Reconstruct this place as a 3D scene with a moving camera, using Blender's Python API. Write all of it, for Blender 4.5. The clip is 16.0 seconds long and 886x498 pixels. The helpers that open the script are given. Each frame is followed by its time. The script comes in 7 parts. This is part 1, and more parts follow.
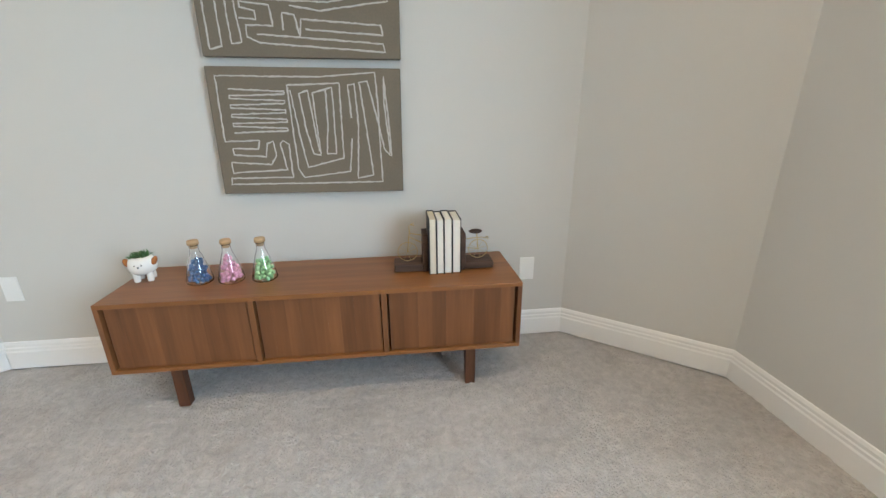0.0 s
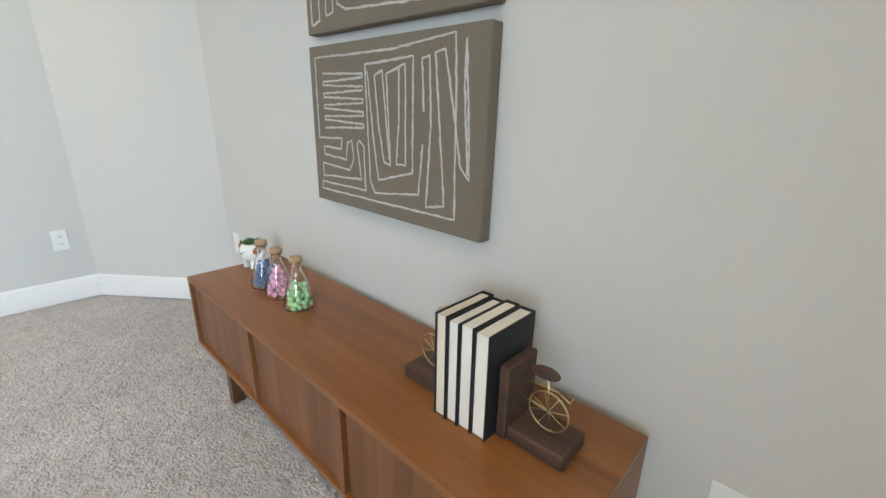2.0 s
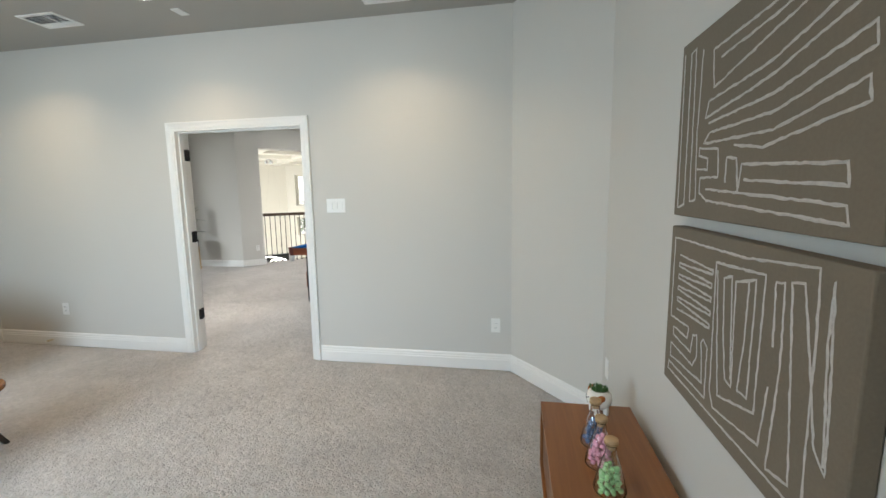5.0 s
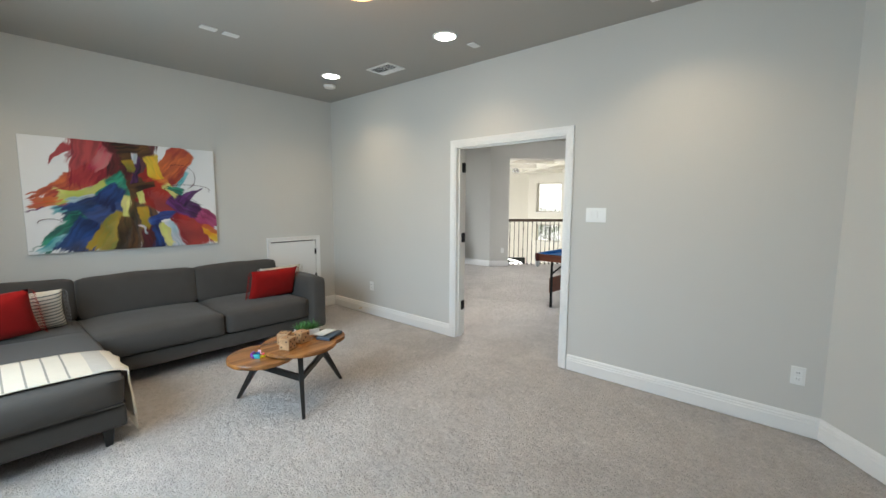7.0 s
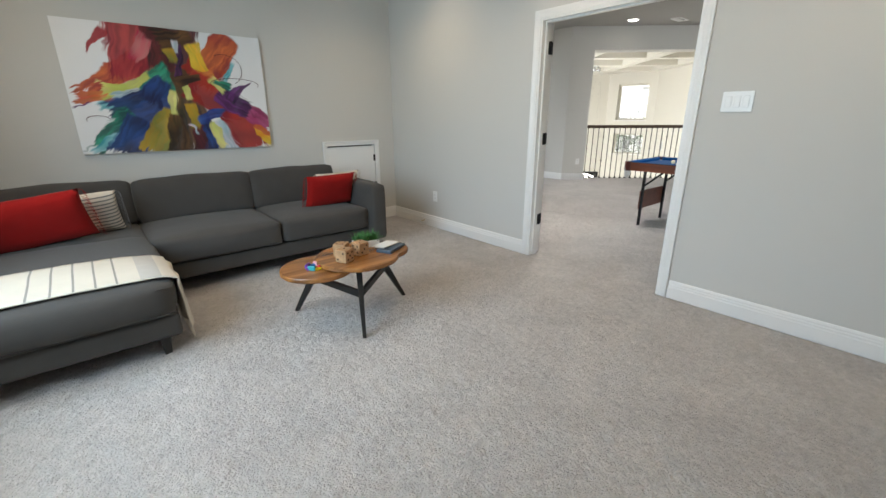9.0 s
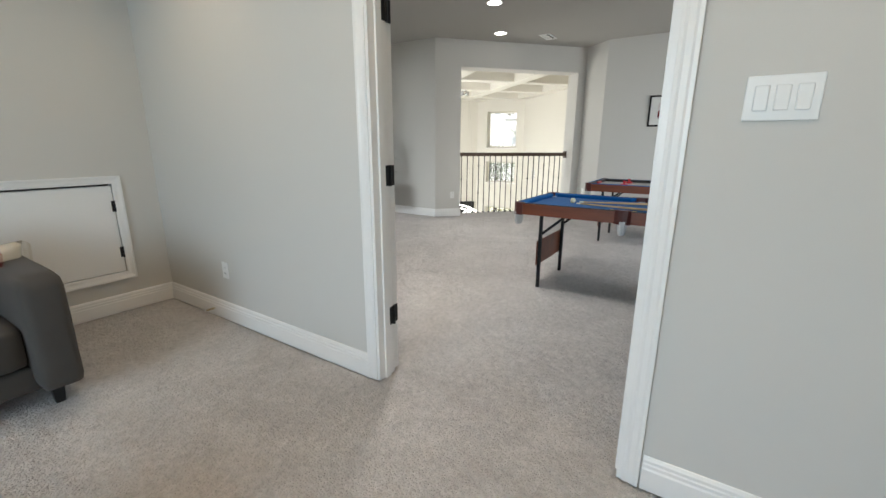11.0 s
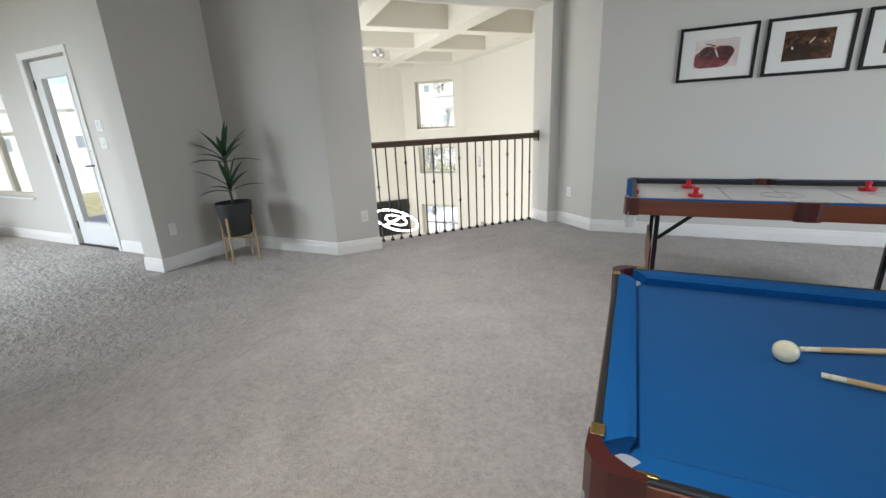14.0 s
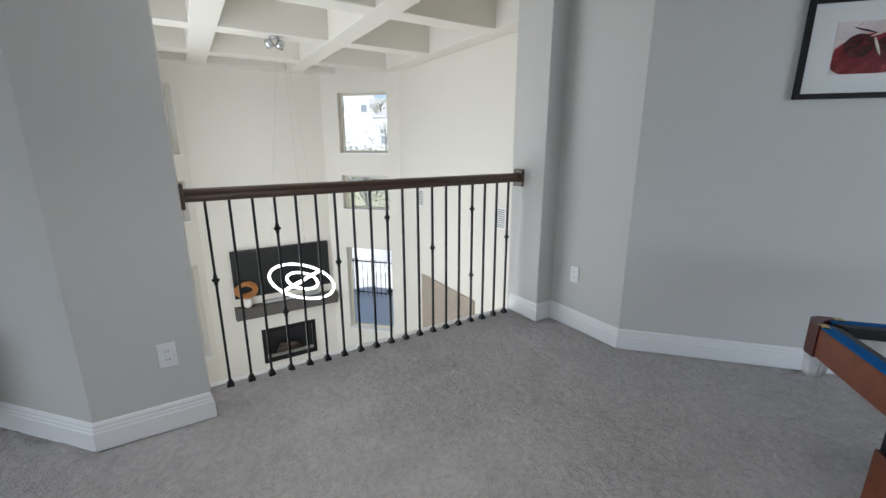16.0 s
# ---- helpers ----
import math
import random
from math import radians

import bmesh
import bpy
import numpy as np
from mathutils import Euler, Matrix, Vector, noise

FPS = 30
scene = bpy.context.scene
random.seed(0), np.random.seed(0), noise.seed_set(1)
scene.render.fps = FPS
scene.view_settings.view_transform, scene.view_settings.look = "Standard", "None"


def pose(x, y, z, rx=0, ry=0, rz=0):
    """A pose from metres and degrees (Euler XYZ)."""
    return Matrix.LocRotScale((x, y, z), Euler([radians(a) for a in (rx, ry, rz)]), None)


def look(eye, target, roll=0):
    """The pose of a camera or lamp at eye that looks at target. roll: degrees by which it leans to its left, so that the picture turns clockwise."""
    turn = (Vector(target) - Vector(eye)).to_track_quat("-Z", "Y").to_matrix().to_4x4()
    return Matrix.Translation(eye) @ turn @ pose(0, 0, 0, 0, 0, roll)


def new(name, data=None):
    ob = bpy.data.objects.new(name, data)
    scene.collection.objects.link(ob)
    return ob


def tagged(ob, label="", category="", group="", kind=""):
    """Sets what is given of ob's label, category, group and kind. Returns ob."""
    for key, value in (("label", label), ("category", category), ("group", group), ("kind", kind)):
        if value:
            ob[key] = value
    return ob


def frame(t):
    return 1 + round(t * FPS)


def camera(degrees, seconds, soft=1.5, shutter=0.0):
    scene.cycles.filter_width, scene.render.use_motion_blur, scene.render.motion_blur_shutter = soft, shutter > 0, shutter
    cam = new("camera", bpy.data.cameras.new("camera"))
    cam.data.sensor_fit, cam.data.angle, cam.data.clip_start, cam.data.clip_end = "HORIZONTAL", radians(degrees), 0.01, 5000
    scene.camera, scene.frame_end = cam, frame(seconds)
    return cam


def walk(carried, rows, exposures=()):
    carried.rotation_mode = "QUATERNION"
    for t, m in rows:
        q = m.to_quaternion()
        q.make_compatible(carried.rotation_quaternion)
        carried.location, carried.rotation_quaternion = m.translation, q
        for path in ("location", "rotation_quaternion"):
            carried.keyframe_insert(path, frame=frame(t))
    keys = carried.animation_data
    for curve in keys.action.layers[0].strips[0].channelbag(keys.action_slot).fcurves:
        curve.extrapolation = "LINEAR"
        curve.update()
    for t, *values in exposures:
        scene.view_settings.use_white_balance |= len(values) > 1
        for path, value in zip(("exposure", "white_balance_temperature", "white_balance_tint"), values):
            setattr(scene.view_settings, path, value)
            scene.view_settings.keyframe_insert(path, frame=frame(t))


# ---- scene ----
cam = camera(94.1, 16.0)
PATH = [
    (0, (0.765, 0.278, 1.152), (0.965, 2.159, 0.503), -0.5),
    (0.5, (0.988, 0.613, 1.114), (0.896, 2.510, 0.489), -0.1),
    (1, (1.159, 0.900, 1.095), (0.725, 2.745, 0.456), 1.2),
    (1.5, (1.28, 1.168, 1.098), (0.429, 2.854, 0.44), 0.4),
    (2, (1.405, 1.346, 1.102), (0.096, 2.729, 0.491), 1.1),
    (2.5, (1.409, 1.507, 1.146), (-0.192, 2.576, 0.606), 1.8),
    (3, (1.391, 1.611, 1.247), (-0.372, 2.424, 0.768), 0.8),
    (3.2, (1.38, 1.635, 1.251), (-0.436, 2.368, 0.844), 0.1),
    (5.3, (1.478, 1.631, 1.431), (-0.442, 1.129, 1.188), -0.3),
    (5.5, (1.482, 1.606, 1.425), (-0.413, 1.009, 1.200), 0.2),
    (6, (1.485, 1.553, 1.420), (-0.287, 0.645, 1.232), -0.0),
    (6.5, (1.532, 1.485, 1.441), (-0.118, 0.371, 1.251), -0.0),
    (7, (1.566, 1.446, 1.437), (0.074, 0.131, 1.221), 0.3),
    (7.5, (1.578, 1.381, 1.422), (0.201, -0.044, 1.152), 0.5),
    (8, (1.576, 1.258, 1.394), (0.29, -0.23, 1.031), 0.6),
    (8.5, (1.536, 1.154, 1.332), (0.293, -0.345, 0.876), 0.4),
    (9, (1.281, 1.01, 1.274), (0.048, -0.441, 0.663), -0.2),
    (9.5, (0.96, 0.84, 1.271), (-0.353, -0.528, 0.635), 0.4),
    (10, (0.505, 0.563, 1.273), (-0.967, -0.656, 0.684), 0.7),
    (10.2, (0.373, 0.434, 1.226), (-1.168, -0.72, 0.684), 0.2),
    (12.3, (-1.506, -0.468, 1.269), (-3.165, -1.479, 0.798), -0.0),
    (12.5, (-1.636, -0.562, 1.285), (-3.306, -1.554, 0.808), -0.2),
    (13, (-2.09, -0.825, 1.28), (-3.773, -1.779, 0.771), -0.8),
    (13.5, (-2.495, -1.053, 1.273), (-4.188, -1.97, 0.728), -1.0),
    (14, (-3.03, -1.344, 1.252), (-4.767, -2.148, 0.672), -2.7),
    (14.5, (-3.561, -1.527, 1.242), (-5.336, -2.244, 0.665), -3.2),
    (15, (-4.14, -1.826, 1.274), (-5.982, -2.386, 0.733), -2.9),
    (15.5, (-4.643, -1.986, 1.28), (-6.503, -2.515, 0.772), -2.0),
    (16, (-5.213, -2.153, 1.304), (-7.078, -2.683, 0.813), -0.1),
]
walk(cam, [(t, look(eye, target, roll)) for t, eye, target, roll in PATH], exposures=[
    (0.0, 1.60, 6200, 9), (1.6, 1.64, 6150, 9), (3.2, 1.28, 6350, 9), (5.5, 1.00, 6450, 8), (8.5, 0.78, 6400, 9), (10.0, 0.86, 6400, 9),
    (12.5, 0.68, 6350, 8), (14.5, 0.68, 6200, 10), (16.0, 0.34, 5800, 10)])

# ---- world, sun and exposure ----
world = bpy.data.worlds.new("sky")
scene.world = world
world.use_nodes = True
wn = world.node_tree
sky = wn.nodes.new("ShaderNodeTexSky")
sky.sky_type, sky.sun_disc = "NISHITA", False
sky.sun_elevation, sky.sun_rotation = radians(64), radians(55)
wn.links.new(sky.outputs[0], wn.nodes["Background"].inputs[0])
wn.nodes["Background"].inputs[1].default_value = 0.15
sun = new("sun", bpy.data.lights.new("sun", "SUN"))
sun.data.energy, sun.data.angle, sun.data.color = 5.0, radians(0.6), (1, 0.96, 0.9)
sun.matrix_world = look((12.7, 8.8, 31.7), (0, 0, 0))


LAMPS = 0.42   # one level for all lamps against the daylight outdoors


def area(name, m, w, h, power, colour=(1, 1, 1), disk=False):
    """An area lamp at the pose m, which shines along its own -z."""
    d = bpy.data.lights.new(name, "AREA")
    d.shape, d.size, d.size_y = ("DISK" if disk else "RECTANGLE"), w, h
    d.energy, d.color = power * LAMPS, colour
    o = new(name, d)
    o.matrix_world = m
    return o

# ---- materials ----
def material(name, colour, rough=0.6, metal=0.0, dark=0.85, scale=6.0, fine=80.0, bump=0.1, depth=0.002, coords="Object", spec=0.5, stretch=(1, 1, 1), sheen=0.0, rand=0.0):
    """A principled surface with colour variation at two scales and a fine relief."""
    m = bpy.data.materials.new(name)
    m.use_nodes = True
    nt = m.node_tree
    n, l = nt.nodes, nt.links
    b = n["Principled BSDF"]
    tc = n.new("ShaderNodeTexCoord")
    mp = n.new("ShaderNodeMapping")
    mp.inputs["Scale"].default_value = stretch
    l.new(tc.outputs[coords], mp.inputs[0])
    big, small = n.new("ShaderNodeTexNoise"), n.new("ShaderNodeTexNoise")
    big.inputs["Scale"].default_value, big.inputs["Detail"].default_value = scale, 4
    small.inputs["Scale"].default_value, small.inputs["Detail"].default_value = fine, 3
    l.new(mp.outputs[0], big.inputs["Vector"])
    l.new(mp.outputs[0], small.inputs["Vector"])
    mix = n.new("ShaderNodeMix")
    mix.data_type = "RGBA"
    mix.inputs[6].default_value = (*[c * dark for c in colour], 1)
    mix.inputs[7].default_value = (*colour, 1)
    add = n.new("ShaderNodeMath")
    add.operation = "ADD"
    sc = n.new("ShaderNodeMath")
    sc.operation = "MULTIPLY_ADD"
    sc.inputs[1].default_value, sc.inputs[2].default_value = 0.5, -0.05
    l.new(big.outputs[0], add.inputs[0])
    l.new(small.outputs[0], add.inputs[1])
    l.new(add.outputs[0], sc.inputs[0])
    fac = sc.outputs[0]
    if rand:
        oi = n.new("ShaderNodeObjectInfo")
        r = n.new("ShaderNodeMath")
        r.operation = "MULTIPLY_ADD"
        r.inputs[1].default_value = rand
        l.new(oi.outputs["Random"], r.inputs[0])
        l.new(fac, r.inputs[2])
        fac = r.outputs[0]
    l.new(fac, mix.inputs[0])
    l.new(mix.outputs[2], b.inputs["Base Color"])
    b.inputs["Roughness"].default_value, b.inputs["Metallic"].default_value = rough, metal
    b.inputs["Specular IOR Level"].default_value = spec
    if sheen:
        b.inputs["Sheen Weight"].default_value = sheen
    if bump:
        bp = n.new("ShaderNodeBump")
        bp.inputs["Strength"].default_value, bp.inputs["Distance"].default_value = bump, depth
        l.new(small.outputs[0], bp.inputs["Height"])
        l.new(bp.outputs[0], b.inputs["Normal"])
    return m


def wood(name, light, dark, axis=0, scale=14.0, rough=0.45, rings=2.2):
    """Grained wood whose fibres run along the given axis."""
    m = bpy.data.materials.new(name)
    m.use_nodes = True
    nt = m.node_tree
    n, l = nt.nodes, nt.links
    b = n["Principled BSDF"]
    tc, mp = n.new("ShaderNodeTexCoord"), n.new("ShaderNodeMapping")
    s = [scale] * 3
    s[axis] = scale * 0.06
    mp.inputs["Scale"].default_value = s
    oi = n.new("ShaderNodeObjectInfo")
    shift = n.new("ShaderNodeVectorMath")
    shift.operation = "MULTIPLY_ADD"
    shift.inputs[1].default_value = (7, 11, 5)
    l.new(oi.outputs["Random"], shift.inputs[0])
    l.new(tc.outputs["Object"], shift.inputs[2])
    l.new(shift.outputs[0], mp.inputs[0])
    a, f = n.new("ShaderNodeTexNoise"), n.new("ShaderNodeTexNoise")
    a.inputs["Scale"].default_value, a.inputs["Detail"].default_value, a.inputs["Distortion"].default_value = rings * 0.5, 5, 0.6
    f.inputs["Scale"].default_value, f.inputs["Detail"].default_value = 9, 2
    l.new(mp.outputs[0], a.inputs["Vector"])
    l.new(mp.outputs[0], f.inputs["Vector"])
    mx = n.new("ShaderNodeMath")
    mx.operation = "MULTIPLY_ADD"
    mx.inputs[1].default_value = 0.3
    l.new(f.outputs[0], mx.inputs[0])
    l.new(a.outputs[0], mx.inputs[2])
    r = n.new("ShaderNodeValToRGB")
    r.color_ramp.elements[0].position, r.color_ramp.elements[1].position = 0.38, 0.85
    r.color_ramp.elements[0].color, r.color_ramp.elements[1].color = (*dark, 1), (*light, 1)
    l.new(mx.outputs[0], r.inputs[0])
    l.new(r.outputs[0], b.inputs["Base Color"])
    b.inputs["Roughness"].default_value = rough
    bp = n.new("ShaderNodeBump")
    bp.inputs["Strength"].default_value, bp.inputs["Distance"].default_value = 0.15, 0.0008
    l.new(f.outputs[0], bp.inputs["Height"])
    l.new(bp.outputs[0], b.inputs["Normal"])
    return m


def carpet_material(name, pile=False):
    """Cut-pile carpet: tufts, swept patches of lighter and darker pile. pile: the matted locks on top."""
    m = bpy.data.materials.new(name)
    m.use_nodes = True
    nt = m.node_tree
    n, l = nt.nodes, nt.links
    b = n["Principled BSDF"]
    tc = n.new("ShaderNodeTexCoord")

    def noise_tex(scale, detail, rough=0.5, dist=0.0):
        t = n.new("ShaderNodeTexNoise")
        t.inputs["Scale"].default_value, t.inputs["Detail"].default_value = scale, detail
        t.inputs["Roughness"].default_value, t.inputs["Distortion"].default_value = rough, dist
        l.new(tc.outputs["Object"], t.inputs["Vector"])
        return t.outputs[0]

    def math(op, x, y, z=None):
        t = n.new("ShaderNodeMath")
        t.operation = op
        for i, v in enumerate((x, y, z)):
            if v is None:
                continue
            if isinstance(v, (int, float)):
                t.inputs[i].default_value = v
            else:
                l.new(v, t.inputs[i])
        return t.outputs[0]

    swept = noise_tex(1.3, 3, 0.5, 1.2)
    patch = noise_tex(6.0, 4, 0.6, 0.8)
    tuft = noise_tex(60, 4, 0.7, 0.6)
    speck = noise_tex(105, 2, 0.5, 1.5)
    vor = n.new("ShaderNodeTexVoronoi")
    vor.inputs["Scale"].default_value = 95
    l.new(tc.outputs["Object"], vor.inputs["Vector"])
    pit = n.new("ShaderNodeMapRange")
    for i, v in enumerate((0.30, 0.44, 0.0, 1.0)):
        pit.inputs[i + 1].default_value = v
    l.new(speck, pit.inputs[0])
    tone = math("ADD", math("MULTIPLY", swept, 0.9), math("ADD", math("MULTIPLY", patch, 0.6), math("MULTIPLY", tuft, 0.8)))
    tone = math("ADD", math("MULTIPLY", tone, 0.36), math("MULTIPLY", pit.outputs[0], 0.16))
    if pile:
        lock = noise_tex(34, 2, 0.5, 0.6)
        tone = math("ADD", math("ADD", math("MULTIPLY", swept, 0.30), math("MULTIPLY", patch, 0.26)), math("ADD", math("MULTIPLY", lock, 0.36), math("MULTIPLY", tuft, 0.16)))
    r = n.new("ShaderNodeValToRGB")
    r.color_ramp.elements[0].position, r.color_ramp.elements[1].position = 0.34, 0.72
    lo, hi = ((0.40, 0.378, 0.364), (0.72, 0.678, 0.648)) if pile else ((0.30, 0.28, 0.265), (0.70, 0.665, 0.64))
    r.color_ramp.elements[0].color, r.color_ramp.elements[1].color = (*lo, 1), (*hi, 1)
    l.new(tone, r.inputs[0])
    l.new(r.outputs[0], b.inputs["Base Color"])
    b.inputs["Roughness"].default_value, b.inputs["Specular IOR Level"].default_value = 0.95, 0.1
    b.inputs["Sheen Weight"].default_value = 0.25
    bp = n.new("ShaderNodeBump")
    bp.inputs["Strength"].default_value, bp.inputs["Distance"].default_value = 1.0, 0.014
    l.new(math("ADD", math("ADD", tuft, math("MULTIPLY", pit.outputs[0], 0.5)), math("MULTIPLY", vor.outputs[0], -0.6)), bp.inputs["Height"])
    l.new(bp.outputs[0], b.inputs["Normal"])
    return m


def glowing(name, colour, strength):
    m = bpy.data.materials.new(name)
    m.use_nodes = True
    b = m.node_tree.nodes["Principled BSDF"]
    b.inputs["Base Color"].default_value = (*colour, 1)
    b.inputs["Emission Color"].default_value, b.inputs["Emission Strength"].default_value = (*colour, 1), strength
    return m


def clear_glass(name, rough=0.0, tint=(1, 1, 1)):
    m = bpy.data.materials.new(name)
    m.use_nodes = True
    b = m.node_tree.nodes["Principled BSDF"]
    b.inputs["Base Color"].default_value = (*tint, 1)
    b.inputs["Transmission Weight"].default_value, b.inputs["Roughness"].default_value, b.inputs["IOR"].default_value = 1, rough, 1.45
    return m


WALL = material("wall_paint", (0.61, 0.595, 0.56), 0.75, dark=0.95, scale=1.2, fine=220, bump=0.12, depth=0.0012, spec=0.25)
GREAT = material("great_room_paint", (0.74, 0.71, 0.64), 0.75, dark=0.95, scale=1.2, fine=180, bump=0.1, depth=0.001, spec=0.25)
# darker than the walls: the ceilings' dim light is put into the colour
CEIL = material("dimmed_ceiling_paint", (0.42, 0.405, 0.375), 0.9, dark=0.96, scale=1.5, fine=160, bump=0.3, depth=0.002, spec=0.2)
TRIM = material("white_trim_paint", (0.82, 0.81, 0.79), 0.35, dark=0.96, scale=3, fine=60, bump=0.04, depth=0.0008)
CARPET = carpet_material("carpet")
PILE = carpet_material("carpet_pile", True)
PLASTIC = material("white_plastic", (0.8, 0.8, 0.78), 0.35, dark=0.97, bump=0)
BLACK_METAL = material("black_metal", (0.018, 0.018, 0.02), 0.42, 0.6, dark=0.7, fine=120, bump=0.06, depth=0.0004)
VENT_DARK = material("vent_shadow_grey", (0.05, 0.048, 0.045), 0.7, dark=0.8, bump=0)
LAMP_WHITE = glowing("lamp_lens", (1.0, 0.95, 0.86), 9)
WARM_GLASS = glowing("warm_lamp_glass", (1.0, 0.55, 0.22), 1.8)
GLASS = clear_glass("window_glass")
CONCRETE = material("pale_concrete", (0.5, 0.49, 0.46), 0.85, dark=0.8, scale=2, fine=60, bump=0.2, depth=0.003)

# ---- mesh helpers ----
def finish(ob, mat, smooth=False):
    if mat:
        ob.data.materials.append(mat)
    if smooth:
        for p in ob.data.polygons:
            p.use_smooth = True
    return ob


def part(name, bm, mat, parent=None, label="", smooth=False):
    """Links a bmesh as one mesh object, under its thing or part."""
    bmesh.ops.recalc_face_normals(bm, faces=bm.faces[:])
    me = bpy.data.meshes.new(name)
    bm.to_mesh(me)
    bm.free()
    ob = finish(new(name, me), mat, smooth)
    if parent:
        ob.parent = parent
    if label:
        tagged(ob, label)
    return ob


def thing(name, m, label, category, group=""):
    """An empty at the thing's base."""
    o = new(name)
    o.empty_display_size = 0.1
    o.matrix_world = m
    return tagged(o, label, category, group)


def box(bm, x0, y0, z0, x1, y1, z1, bevel=0.0, seg=2, m=None):
    g = bmesh.ops.create_cube(bm, size=1)
    vs = g["verts"]
    for v in vs:
        v.co = Vector(((x0 + x1) / 2 + v.co.x * (x1 - x0), (y0 + y1) / 2 + v.co.y * (y1 - y0), (z0 + z1) / 2 + v.co.z * (z1 - z0)))
    if bevel:
        es = list({e for v in vs for e in v.link_edges})
        r = bmesh.ops.bevel(bm, geom=es, offset=bevel, segments=seg, affect="EDGES", profile=0.5)
        vs = list({v for f in r["faces"] for v in f.verts} | {v for v in vs if v.is_valid})
    if m:
        bmesh.ops.transform(bm, matrix=m, verts=[v for v in vs if v.is_valid])
    return vs


def boxed(name, x0, y0, z0, x1, y1, z1, mat, parent=None, bevel=0.0, label="", seg=2, m=None, smooth=False):
    bm = bmesh.new()
    box(bm, x0, y0, z0, x1, y1, z1, bevel, seg, m)
    return part(name, bm, mat, parent, label, smooth)


def rod(bm, a, b, r0, r1=None, seg=12):
    """A round bar from a to b."""
    a, b = Vector(a), Vector(b)
    r1 = r0 if r1 is None else r1
    q = (b - a).to_track_quat("Z", "Y").to_matrix().to_4x4()
    bmesh.ops.create_cone(bm, cap_ends=True, segments=seg, radius1=r0, radius2=r1, depth=(b - a).length, matrix=Matrix.Translation((a + b) / 2) @ q)


def lathe(bm, profile, seg=24, m=None):
    """Turns a profile of (radius, height) round the z axis."""
    rings = []
    for r, z in profile:
        rings.append([bm.verts.new((r * math.cos(2 * math.pi * i / seg), r * math.sin(2 * math.pi * i / seg), z)) for i in range(seg)])
    for a, b in zip(rings, rings[1:]):
        for i in range(seg):
            bm.faces.new((a[i], a[(i + 1) % seg], b[(i + 1) % seg], b[i]))
    bm.faces.new(rings[0][::-1])
    bm.faces.new(rings[-1])
    if m:
        bmesh.ops.transform(bm, matrix=m, verts=[v for r in rings for v in r])


def tube(bm, pts, r, seg=8, closed=False):
    """A round tube along a line of points."""
    pts = [Vector(p) for p in pts]
    rings, n = [], len(pts)
    for i, p in enumerate(pts):
        t = (pts[(i + 1) % n] - pts[i - 1]) if closed or 0 < i < n - 1 else (pts[1] - pts[0] if i == 0 else pts[-1] - pts[-2])
        q = t.to_track_quat("Z", "Y").to_matrix()
        rings.append([bm.verts.new(p + q @ Vector((r * math.cos(2 * math.pi * k / seg), r * math.sin(2 * math.pi * k / seg), 0))) for k in range(seg)])
    for i in range(n if closed else n - 1):
        a, b = rings[i], rings[(i + 1) % n]
        off = min(range(seg), key=lambda o: (a[0].co - b[o].co).length)
        for k in range(seg):
            bm.faces.new((a[k], a[(k + 1) % seg], b[(k + 1 + off) % seg], b[(k + off) % seg]))
    if not closed:
        bm.faces.new(rings[0][::-1])
        bm.faces.new(rings[-1])


def prism(bm, poly, z0, z1):
    """A flat polygon given thickness."""
    lo = [bm.verts.new((x, y, z0)) for x, y in poly]
    hi = [bm.verts.new((x, y, z1)) for x, y in poly]
    bm.faces.new(lo[::-1])
    bm.faces.new(hi)
    for i in range(len(poly)):
        j = (i + 1) % len(poly)
        bm.faces.new((lo[i], lo[j], hi[j], hi[i]))


def along(p0, p1, z=0):
    """A pose at p0 whose x axis runs to p1; y points to its left."""
    return pose(p0[0], p0[1], z, 0, 0, math.degrees(math.atan2(p1[1] - p0[1], p1[0] - p0[0])))


